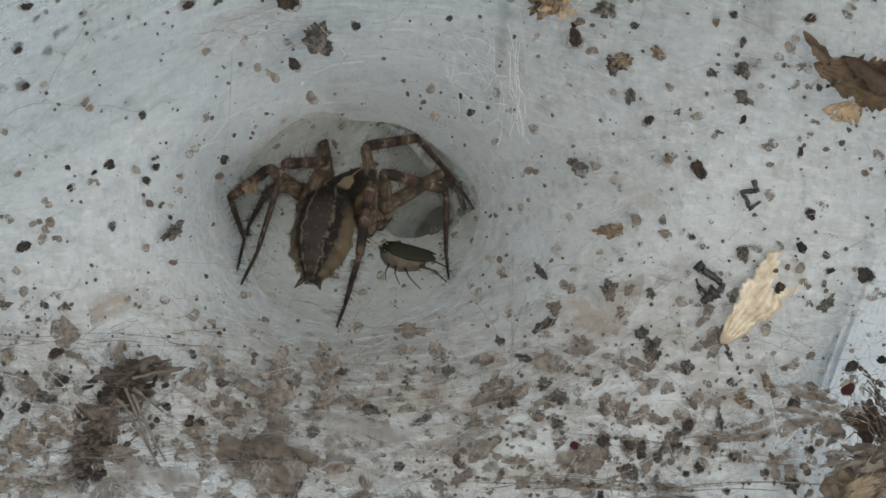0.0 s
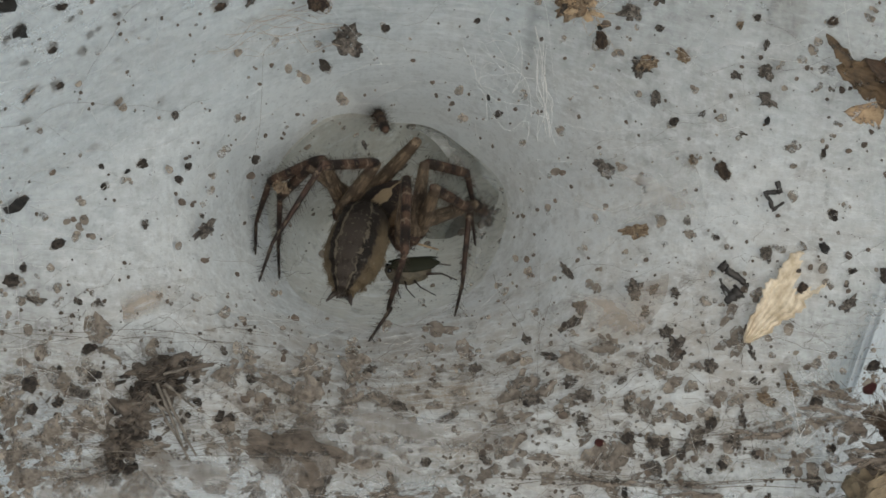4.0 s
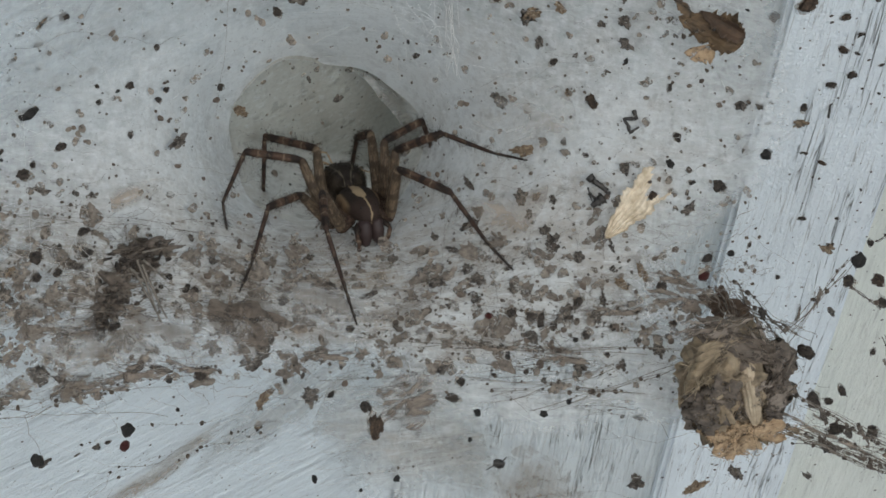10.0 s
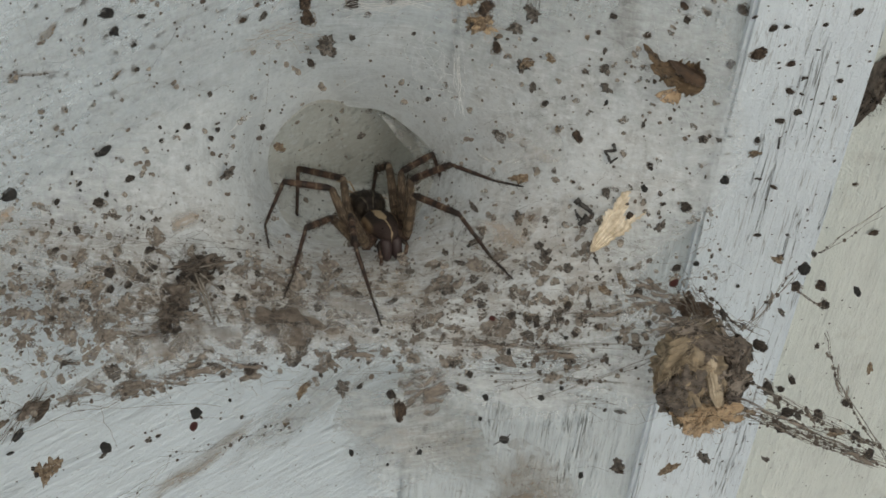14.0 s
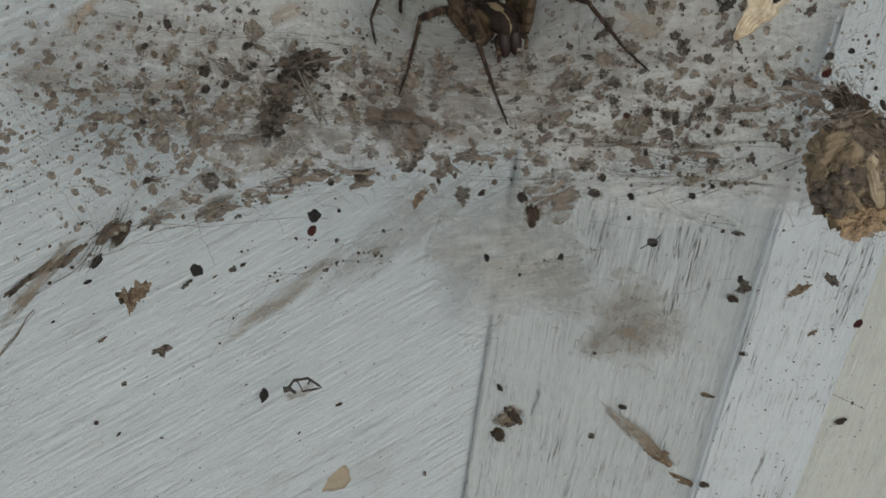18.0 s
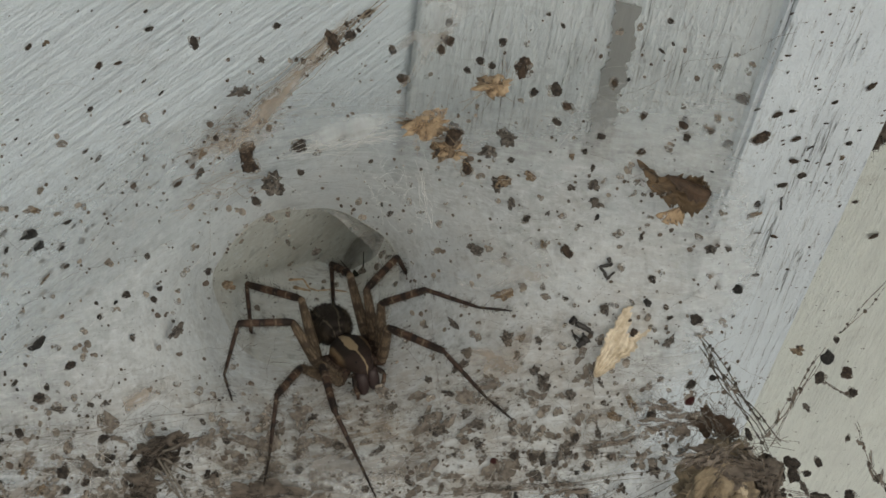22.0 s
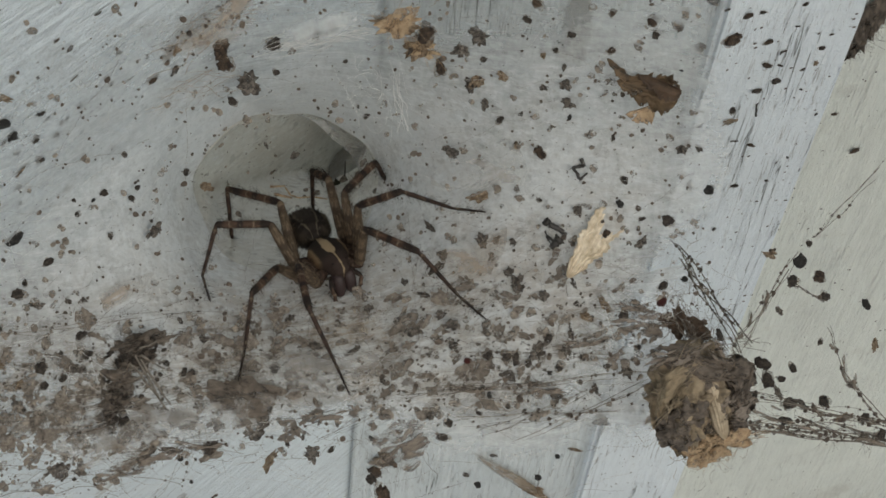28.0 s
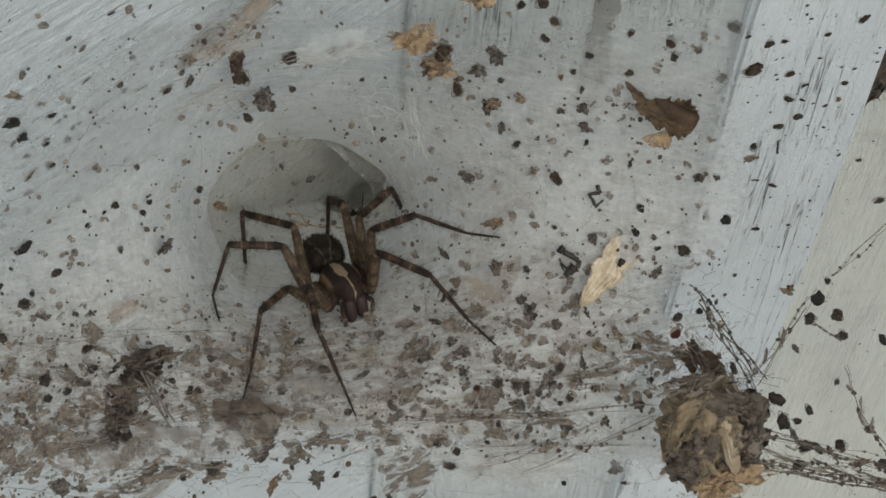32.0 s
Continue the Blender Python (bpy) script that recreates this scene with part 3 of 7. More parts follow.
def leg_material(name, pale, dark, bands, rings=()):
    """Grey-brown, hairy cuticle with darker and paler rings: where along the piece (mm) each lies and its half width."""
    n = Nodes(name)
    split = n.tree.nodes.new("ShaderNodeSeparateXYZ")
    n.link(n.where, split.inputs[0])
    mottled = n.noise(2600, 5, 0.65, n.mapped((1, 0.14, 1)))
    along = n.calc("ADD", n.calc("MULTIPLY", split.outputs["Y"], 1000.0), n.calc("MULTIPLY", n.calc("SUBTRACT", mottled, 0.5), 1.2))
    col = n.mix(n.ramp(mottled, (0.40, 0.0), (0.58, 1.0)), tuple(c * 0.36 for c in pale), tuple(c * 1.2 for c in pale))
    flecks = n.noise(2600, 2, 0.6, n.mapped((1, 0.5, 1)))
    for where, half in bands:
        off = n.calc("ABSOLUTE", n.calc("SUBTRACT", along, where))
        col = n.mix(n.ramp(n.calc("DIVIDE", off, half), (0.55, 0.92), (1.10, 0.0)), col, dark)
    for where, half in rings:
        off = n.calc("ABSOLUTE", n.calc("SUBTRACT", along, where))
        col = n.mix(n.ramp(n.calc("DIVIDE", off, half), (0.50, 0.42), (1.10, 0.0)), col, (0.27, 0.21, 0.15))
    col = n.mix(n.calc("MULTIPLY", n.ramp(flecks, (0.60, 0.0), (0.67, 1.0)), 0.26), col, (0.34, 0.28, 0.20))
    n.colour(col, 0.7)
    n.bsdf.inputs["Specular IOR Level"].default_value = 0.25
    n.relief(mottled, 0.5, 0.0001)
    return n.mat


LEG_LENGTH = {"1": (10.6, 10.0, 9.3, 5.4), "2": (9.8, 9.0, 8.8, 5.0), "3": (9.3, 8.5, 8.3, 4.5), "4": (10.8, 11.0, 10.5, 4.5)}
HIP = {"1": (3.96, 6.24), "2": (4.92, 4.68), "3": (5.04, 3.0), "4": (4.56, 1.2)}
LEG_BROWN, LEG_DARK = (0.076, 0.045, 0.031), (0.015, 0.011, 0.009)
FEMUR = leg_material("femur_cuticle", (0.132, 0.096, 0.063), (0.058, 0.041, 0.028), ((2.2, 0.4), (5.2, 0.7), (9.3, 0.9)), ((10.3, 0.2),))
TIBIA = leg_material("tibia_cuticle", LEG_BROWN, LEG_DARK, ((0.9, 1.1), (4.9, 0.6), (8.9, 1.7)), ((2.7, 0.2), (6.6, 0.2)))
METATARSUS = leg_material("metatarsus_cuticle", (0.046, 0.028, 0.021), LEG_DARK, ((4.8, 0.6), (9.2, 1.2)), ((0.9, 0.18),))
TARSUS = leg_material("tarsus_cuticle", (0.032, 0.023, 0.018), LEG_DARK, ((3.6, 2.0),))
COXA = leg_material("coxa_cuticle", (0.050, 0.030, 0.021), (0.034, 0.019, 0.013), ((3.0, 0.4),))


def limb(length, start, end, hairs, seed, knee=0.0):
    """One piece of a leg along local y from 0 to length (mm), with its bristles."""
    rng = random.Random(seed)
    bm = bmesh.new()
    s = 0.001
    steps = []
    for i in range(9):
        k = i / 8
        r = start + (end - start) * k
        r *= 1 + 0.10 * math.sin(math.pi * k) - 0.16 * (k < 0.02) - 0.10 * (k > 0.98)
        if knee and k < 0.3:
            r *= 1 + knee * math.sin(math.pi * k / 0.3)
        steps.append((length * k * s, r * s, r * 1.05 * s))
    steps = [(-0.25 * s, start * 0.5 * s, start * 0.5 * s)] + steps + [((length + 0.2) * s, end * 0.5 * s, end * 0.5 * s)]
    loft(bm, steps, 10)
    for _ in range(int(hairs * 1.7)):
        k = rng.uniform(0.03, 0.97)
        a = rng.uniform(0, 2 * math.pi)
        r = (start + (end - start) * k) * s * 0.9
        out = Vector((math.cos(a), 0.55, math.sin(a)))
        hair(bm, Vector((math.cos(a) * r, length * k * s, math.sin(a) * r)), out, rng.uniform(0.5, 1.2) * s * (1.0 if rng.random() < 0.75 else 1.7), 0.000019)
    for _ in range(9):
        k, a = rng.uniform(0.15, 0.9), rng.uniform(0, 2 * math.pi)
        r = (start + (end - start) * k) * s * 0.9
        hair(bm, Vector((math.cos(a) * r, length * k * s, math.sin(a) * r)), Vector((math.cos(a), 0.5, math.sin(a))), rng.uniform(1.3, 2.2) * s, 0.000034)
    return bm


def aim(place, way):
    """A pose at place with local y along way."""
    return Matrix.Translation(place) @ Vector(way).to_track_quat("Y", "Z").to_matrix().to_4x4()


def aim_up(place, way, up):
    """A pose at place with local y along way and local z towards up."""
    y = Vector(way).normalized()
    x = y.cross(Vector(up)).normalized()
    m = Matrix((x, y, x.cross(y))).transposed().to_4x4()
    m.translation = place
    return m


def body_material(kind):
    n = Nodes("spider_" + kind)
    split = n.tree.nodes.new("ShaderNodeSeparateXYZ")
    n.link(n.where, split.inputs[0])
    x = n.calc("MULTIPLY", n.calc("ABSOLUTE", split.outputs["X"]), 1000.0)
    wave = n.noise(900, 3, 0.6)
    fuzz = n.noise(4000, 3, 0.7)
    if kind == "abdomen":
        girth = n.ramp(n.calc("MULTIPLY", split.outputs["Y"], -1000.0 / 12.0), (0.0, 0.30), (0.12, 0.74), (0.27, 0.92), (0.46, 1.0), (0.65, 0.92), (0.82, 0.68), (1.0, 0.25))
        x = n.calc("DIVIDE", x, n.calc("MAXIMUM", girth, 0.1))
        zig = n.calc("ADD", x, n.calc("MULTIPLY", n.calc("SUBTRACT", wave, 0.5), 1.5))
        col = n.ramp(n.calc("DIVIDE", zig, 4.4),
                     (0.0, (0.042, 0.034, 0.028)), (0.29, (0.048, 0.039, 0.031)), (0.36, (0.006, 0.005, 0.004)),
                     (0.58, (0.014, 0.011, 0.009)), (0.66, (0.105, 0.080, 0.049)), (1.0, (0.20, 0.150, 0.086)))
        col = n.mix(n.ramp(n.calc("MULTIPLY", split.outputs["Y"], -1000.0 / 12.0), (0.16, 0.9), (0.36, 0.0)), col, (0.016, 0.013, 0.011))
        pale = n.calc("MULTIPLY", n.ramp(n.noise(1100, 2, 0.5), (0.38, 0.0), (0.46, 1.0)), n.ramp(n.calc("ABSOLUTE", n.calc("SUBTRACT", zig, 1.62)), (0.10, 0.7), (0.26, 0.0)))
        col = n.mix(pale, col, (0.17, 0.145, 0.105))
        col = n.mix(n.calc("MULTIPLY", n.ramp(n.noise(1900, 2, 0.6), (0.60, 0.0), (0.70, 1.0)), 0.30), col, (0.26, 0.23, 0.18))
    else:
        # the cream midline is widest in the middle and narrows towards the eyes
        girth = n.ramp(n.calc("MULTIPLY", split.outputs["Y"], 1000.0 / 8.3), (0.0, 0.20), (0.18, 0.62), (0.38, 0.90), (0.55, 0.78), (0.64, 0.16), (1.0, 0.08))
        zig = n.calc("ADD", x, n.calc("MULTIPLY", n.calc("SUBTRACT", wave, 0.5), 0.6))
        col = n.ramp(n.calc("DIVIDE", zig, 3.5), (0.0, (0.012, 0.009, 0.008)), (0.62, (0.018, 0.012, 0.009)), (0.72, (0.19, 0.13, 0.075)), (0.82, (0.15, 0.095, 0.05)), (0.90, (0.060, 0.034, 0.020)))
        inside = n.ramp(n.calc("DIVIDE", zig, n.calc("MAXIMUM", girth, 0.05)), (0.86, 1.0), (1.0, 0.0))
        col = n.mix(n.ramp(n.calc("MULTIPLY", split.outputs["Y"], 1000.0 / 8.3), (0.58, 0.0), (0.70, 0.9)), col, (0.036, 0.023, 0.019))
        col = n.mix(inside, col, (0.33, 0.25, 0.155))
    n.colour(n.mix(n.calc("MULTIPLY", fuzz, 0.35), col, tuple([0.03, 0.022, 0.016])), 0.75)
    n.bsdf.inputs["Specular IOR Level"].default_value = 0.25
    n.relief(fuzz, 0.5, 0.00015)
    return n.mat


def glossy(name, tone, rough):
    n = Nodes(name)
    g = n.noise(900, 3, 0.6)
    return n.colour(n.mix(g, tuple(c * 0.6 for c in tone), tone), rough).mat


JAW = glossy("chelicera_cuticle", (0.036, 0.020, 0.018), 0.6)
EYE = glossy("black_eye", (0.01, 0.01, 0.01), 0.08)
DARK_CUTICLE = glossy("dark_cuticle", (0.035, 0.024, 0.017), 0.5)


def furred(bm, count, size, seed):
    rng = random.Random(seed)
    faces = list(bm.faces)
    for f in rng.choices(faces, k=count):
        corners = [v.co for v in f.verts]
        share = [rng.random() for _ in corners]
        c = sum((p * k for p, k in zip(corners, share)), Vector()) / sum(share)
        nrm = f.normal.copy()
        hair(bm, c, nrm + Vector((rng.uniform(-0.5, 0.5), -0.7, rng.uniform(-0.5, 0.5))), rng.uniform(0.5, 1.0) * size, 0.000022)


LEGS = {}


def make_spider():
    s, b = 0.001, 0.0012
    spider = tagged(new("spider"), "brown banded hairy funnel spider with a striped back", "spider")
    bm = bmesh.new()
    loft(bm, [(0.0, 0.5 * b, 0.4 * b), (0.5 * b, 1.6 * b, 0.95 * b, 0, 0.1 * b), (1.6 * b, 2.5 * b, 1.40 * b, 0, 0.2 * b), (2.9 * b, 2.75 * b, 1.5 * b, 0, 0.25 * b),
              (4.2 * b, 2.4 * b, 1.55 * b, 0, 0.3 * b), (5.3 * b, 1.7 * b, 1.5 * b, 0, 0.35 * b), (6.3 * b, 1.35 * b, 1.35 * b, 0, 0.3 * b), (6.9 * b, 0.8 * b, 0.8 * b, 0, 0.2 * b)], 24)
    bm.normal_update()
    furred(bm, 520, 0.6 * s, 3)
    carapace = part("carapace", bm, body_material("carapace"), spider, "black carapace with a cream midline")
    for side in (-1, 1):
        bm = bmesh.new()
        loft(bm, [(0, 0.7 * s, 0.8 * s), (0.6 * s, 1.00 * s, 1.15 * s), (1.9 * s, 1.08 * s, 1.2 * s), (3.2 * s, 0.96 * s, 1.0 * s), (3.9 * s, 0.66 * s, 0.7 * s), (4.15 * s, 0.3 * s, 0.35 * s)], 16)
        bm.normal_update()
        furred(bm, 90, 0.6 * s, 20 + side)
        for k in range(3):
            hair(bm, Vector(((k - 1) * 0.2 * s, 3.9 * s, 0)), Vector((-side * 0.3, 1, -0.4)), 0.9 * s, 0.00009)
        jaw = part("chelicera", bm, JAW, carapace, "dark reddish-brown jaw")
        jaw.matrix_basis = aim(Vector((side * 0.92 * s, 6.3 * b, -0.1 * b)), (side * 0.03, 0.30, -0.95))
    for ex, ey, ez, er in ((0.30, 6.55, 1.05, 0.20), (-0.30, 6.55, 1.05, 0.20), (0.85, 6.25, 1.05, 0.17), (-0.85, 6.25, 1.05, 0.17),
                           (0.36, 6.10, 1.48, 0.18), (-0.36, 6.10, 1.48, 0.18), (0.95, 5.75, 1.38, 0.17), (-0.95, 5.75, 1.38, 0.17)):
        bm = bmesh.new()
        bmesh.ops.create_icosphere(bm, subdivisions=2, radius=er * s)
        part("eye", bm, EYE, carapace).location = Vector((ex, ey, ez)) * b
    bm = bmesh.new()
    loft(bm, [(y * s, w * 1.02 * s, h * 1.04 * s, 0, z * s) for y, w, h, z in ((0.0, 0.5, 0.5, 0), (-0.4, 1.9, 1.5, 0.3), (-1.3, 2.6, 2.1, 0.4), (-3.0, 3.1, 2.55, 0.4),
              (-5.3, 3.55, 2.85, 0.3), (-7.8, 3.45, 2.8, 0.1), (-9.8, 2.5, 2.1, 0), (-11.2, 1.5, 1.2, 0), (-12.0, 0.6, 0.5, 0))][::-1], 28)
    bm.normal_update()
    furred(bm, 5200, 0.8 * s, 5)
    abdomen = part("abdomen", bm, body_material("abdomen"), spider, "grey-brown abdomen edged with black zigzag bands")
    for side in (-1, 1):
        for k, size in ((0, 2.3), (1, 1.2)):
            bm = bmesh.new()
            loft(bm, [(0, 0.38 * s, 0.36 * s), (0.6 * size * s, 0.32 * s, 0.30 * s), (size * s, 0.08 * s, 0.08 * s)], 8)
            spin = part("spinneret", bm, DARK_CUTICLE, abdomen, "dark finger-like spinneret")
            spin.matrix_basis = aim(Vector((side * (0.55 - 0.2 * k), -11.4, 0.2 - 0.5 * k)) * s, (side * (0.5 - 0.2 * k), -1, 0.15))
    for side in (-1, 1):
        bm = bmesh.new()
        for at, way, size, r in (((0, 0, 0), (side * 0.5, 0.9, 0.35), 2.1, 0.42), ((side * 0.95, 1.7, 0.65), (-side * 0.25, 0.8, -0.6), 1.9, 0.36), ((side * 0.55, 3.0, -0.4), (-side * 0.2, 0.3, -1), 3.3, 0.33)):
            loft(bm, [(0, r * 0.7 * s, r * 0.7 * s), (0.3 * size * s, r * s, r * s), (0.8 * size * s, r * s, r * s), (size * s, r * 0.5 * s, r * 0.5 * s)], 8, aim(Vector(at) * s, way))
        bm.normal_update()
        furred(bm, 40, 0.5 * s, 9 + side)
        palp = part("palp", bm, TIBIA, spider)
        palp.matrix_basis = Matrix.Translation(Vector((side * 1.5, 6.0, -0.7)) * b) @ Matrix.Rotation(radians(-40), 4, "X")
    for name, side in (("L", -1), ("R", 1)):
        for number in "1234":
            hip = Vector((side * HIP[number][0], HIP[number][1], -1.6)) * s
            bm = bmesh.new()
            loft(bm, [(-3.3 * s, 0.7 * s, 0.8 * s), (-2.2 * s, 1.1 * s, 1.15 * s), (-0.5 * s, 1.0 * s, 1.05 * s), (0.2 * s, 0.92 * s, 0.96 * s), (0.7 * s, 0.55 * s, 0.6 * s)], 12,
                 aim((0, 0, 0), (side, (HIP[number][1] - 3.8) * 0.26, -0.25)))
            bm.normal_update()
            furred(bm, 90, 1.0 * s, ord(number) + side)
            leg = part("leg", bm, COXA, spider, "banded brown bristly leg")
            leg.location = hip
            pieces = []
            for i, (piece, start, end, count, mat, knee) in enumerate((("femur", 0.90, 0.62, 210, FEMUR, 0), ("tibia", 0.54, 0.55, 230, TIBIA, 0.12),
                                                                     ("metatarsus", 0.36, 0.24, 140, METATARSUS, 0), ("tarsus", 0.22, 0.13, 50, TARSUS, 0))):
                pieces.append(part(piece, limb(LEG_LENGTH[number][i], start, end, count, 7 * i + ord(number) + side, knee), mat, leg))
            LEGS[name + number] = (leg, hip, pieces)
    return spider, abdomen


spider, abdomen = make_spider()


# ---- the insect that the spider has caught ----
def make_prey():
    s = 0.00082
    prey = tagged(new("leafhopper"), "small caught leafhopper with dark green wings and pale belly", "insect")
    green = glossy("dark_green_wing", (0.020, 0.022, 0.012), 0.7)
    green.node_tree.nodes["Principled BSDF"].inputs["Specular IOR Level"].default_value = 0.2
    pale = stuff_material("mottled_belly", (0.035, 0.030, 0.020), (0.15, 0.122, 0.075), 0.6, 800)
    bm = bmesh.new()
    loft(bm, [(-3.4 * s, 0.2 * s, 0.3 * s, 0, -0.6 * s), (-2.4 * s, 1.1 * s, 1.3 * s, 0, -0.7 * s), (0, 1.5 * s, 1.9 * s, 0, -0.8 * s), (2.2 * s, 1.35 * s, 1.6 * s, 0, -0.6 * s), (3.2 * s, 0.9 * s, 0.9 * s, 0, -0.3 * s), (3.6 * s, 0.2 * s, 0.2 * s)], 14)
    body = part("body", bm, pale, prey, "pale yellowish belly")
    for side in (-1, 1):
        bm = bmesh.new()
        loft(bm, [(-4.6 * s, 0.1 * s, 0.06 * s), (-3.4 * s, 0.9 * s, 0.18 * s), (-0.5 * s, 1.25 * s, 0.24 * s), (1.8 * s, 1.0 * s, 0.24 * s), (2.9 * s, 0.3 * s, 0.1 * s)], 10)
        wing = part("wing", bm, green, prey, "folded dark wing")
        wing.matrix_basis = pose(side * 0.85 * s, 0, 0.95 * s, 0, side * 42, 0)
        bm = bmesh.new()
        bmesh.ops.create_icosphere(bm, subdivisions=2, radius=0.4 * s)
        part("eye", bm, EYE, body).location = (side * 0.8 * s, 3.0 * s, 0.3 * s)
        for y, away, fold in ((1.8, 0.4, 1.4), (0.8, 0.0, 1.8), (-0.6, -0.7, 2.6)):
            bm = bmesh.new()
            a, b = Vector((0, 0, 0)), Vector((side * 1.5, away, -0.5)) * s
            c = b + Vector((side * 0.3, away * 1.2 - 0.8, -1.0)).normalized() * fold * s
            for p, q, r in ((a, b, 0.16), (b, c, 0.10)):
                loft(bm, [(0, r * s, r * s), ((q - p).length, r * 0.7 * s, r * 0.7 * s)], 6, aim(p, q - p))
            part("leg", bm, DARK_CUTICLE, prey).location = (side * 1.2 * s, y * s, -1.5 * s)
        bm = bmesh.new()
        bend, foot = Vector((side * 1.0, -2.6, 0.3)) * s, Vector((side * 1.9, -4.8, -0.6)) * s
        for p, q, r in ((Vector(), bend, 0.26), (bend, foot, 0.15)):
            loft(bm, [(0, r * s, r * s), ((q - p).length, r * 0.6 * s, r * 0.6 * s)], 7, aim(p, q - p))
        part("hind_leg", bm, DARK_CUTICLE, prey, "long dark jumping leg").location = (side * 0.7 * s, -2.0 * s, -0.8 * s)
    return prey


prey = make_prey()

STANCES = {}


def stance(name, leg, *ways):
    """How the four pieces of a leg point, in the spider's own space."""
    STANCES.setdefault(name, {})[leg] = [Vector(w).normalized() for w in ways]


stance("B", "L1", (0.035, 0.250, 0.968), (-0.391, 0.917, 0.072), (-0.247, 0.842, -0.480), (-0.310, 0.889, -0.338))
stance("B", "L2", (-0.078, -0.104, 0.992), (-0.510, 0.621, 0.596), (-0.510, 0.860, 0.015), (-0.766, 0.641, -0.048))
stance("B", "L3", (-0.135, -0.472, 0.871), (-0.934, -0.357, 0.003), (-0.348, -0.097, -0.932), (-0.355, -0.337, -0.872))
stance("B", "L4", (-0.245, -0.826, 0.508), (-0.181, -0.784, -0.594), (0.513, 0.858, 0.015), (0.014, 0.007, -1.000))
stance("B", "R1", (0.430, 0.250, 0.868), (0.371, 0.925, 0.079), (-0.088, 0.595, -0.799), (0.080, 0.881, -0.467))
stance("B", "R2", (0.598, 0.164, 0.784), (0.793, 0.523, 0.313), (0.557, 0.625, -0.547), (0.648, 0.705, -0.290))
stance("B", "R3", (0.162, -0.628, 0.761), (0.900, -0.410, 0.146), (0.599, 0.412, -0.686), (0.113, 0.674, -0.730))
stance("B", "R4", (-0.266, -0.861, 0.433), (0.388, -0.888, -0.246), (0.180, 0.383, -0.906), (0.650, 0.738, 0.181))
stance("A0", "L1", (-0.574, 0.817, 0.053), (-0.421, 0.737, -0.529), (0.484, -0.775, 0.406), (-0.384, 0.632, -0.673))
stance("A0", "L2", (0.009, -0.816, 0.578), (-0.567, 0.520, -0.639), (-0.474, 0.277, -0.836), (-0.222, 0.014, -0.975))
stance("A0", "L3", (-0.163, -0.603, 0.781), (-0.681, 0.002, -0.733), (-0.018, 0.345, -0.939), (0.322, -0.862, -0.391))
stance("A0", "L4", (0.437, -0.209, 0.875), (0.049, -0.867, 0.496), (-0.030, -0.543, -0.839), (-0.323, -0.277, -0.905))
stance("A0", "R1", (0.174, 0.983, -0.050), (-0.133, 0.704, -0.697), (-0.008, 0.390, -0.921), (0.362, -0.781, 0.509))
stance("A0", "R2", (0.189, -0.363, 0.912), (0.537, 0.682, -0.497), (0.045, -0.057, -0.997), (-0.085, 0.319, -0.944))
stance("A0", "R3", (-0.428, 0.374, 0.823), (0.319, 0.908, -0.273), (0.379, 0.426, -0.822), (0.670, -0.045, -0.741))
stance("A0", "R4", (0.186, -0.224, 0.957), (0.340, -0.847, -0.410), (-0.314, 0.200, -0.928), (0.327, -0.943, 0.066))
stance("A2", "L1", (0.214, -0.239, 0.947), (-0.526, 0.732, -0.433), (-0.605, 0.472, -0.641), (-0.318, 0.638, -0.701))
stance("A2", "L2", (-0.247, -0.629, 0.737), (-0.542, 0.104, -0.834), (-0.035, 0.146, -0.989), (0.609, -0.756, -0.238))
stance("A2", "L3", (-0.164, -0.416, 0.895), (-0.695, -0.195, -0.692), (-0.252, 0.124, -0.960), (0.597, -0.780, -0.186))
stance("A2", "L4", (0.408, -0.011, 0.913), (-0.098, -0.917, 0.387), (-0.123, -0.681, -0.722), (0.134, -0.629, -0.766))
stance("A2", "R1", (0.153, 0.967, -0.204), (-0.125, 0.751, -0.649), (-0.135, 0.636, -0.760), (0.362, -0.772, 0.523))
stance("A2", "R2", (0.273, -0.407, 0.872), (0.211, 0.713, -0.669), (0.427, -0.790, -0.439), (0.030, -0.119, -0.992))
stance("A2", "R3", (-0.230, 0.515, 0.826), (0.231, 0.830, -0.507), (-0.090, 0.511, -0.855), (0.319, -0.050, -0.947))
stance("A2", "R4", (0.009, -0.114, 0.993), (0.517, -0.801, -0.300), (-0.244, 0.236, -0.941), (-0.183, -0.752, -0.633))
stance("A1", "L1", (-0.358, 0.902, -0.241), (-0.709, 0.691, -0.144), (-0.528, 0.470, -0.707), (0.507, -0.697, 0.507))
stance("A1", "L2", (-0.399, -0.570, 0.718), (-0.392, 0.312, -0.866), (-0.284, 0.218, -0.934), (0.541, -0.774, -0.329))
stance("A1", "L3", (-0.094, -0.248, 0.964), (-0.885, -0.039, -0.464), (-0.328, 0.078, -0.941), (0.278, -0.558, -0.782))
stance("A1", "L4", (0.466, 0.158, 0.870), (-0.254, -0.807, 0.533), (-0.102, -0.708, -0.698), (-0.003, -0.702, -0.712))
stance("A1", "R1", (0.237, 0.937, -0.256), (-0.417, 0.464, -0.781), (-0.189, -0.101, -0.977), (0.519, -0.747, 0.415))
stance("A1", "R2", (-0.079, 0.649, 0.757), (0.242, 0.666, -0.706), (-0.145, 0.508, -0.849), (-0.307, -0.529, -0.791))
stance("A1", "R3", (0.093, 0.032, 0.995), (0.194, 0.731, -0.655), (0.214, -0.483, -0.849), (0.332, -0.612, -0.718))
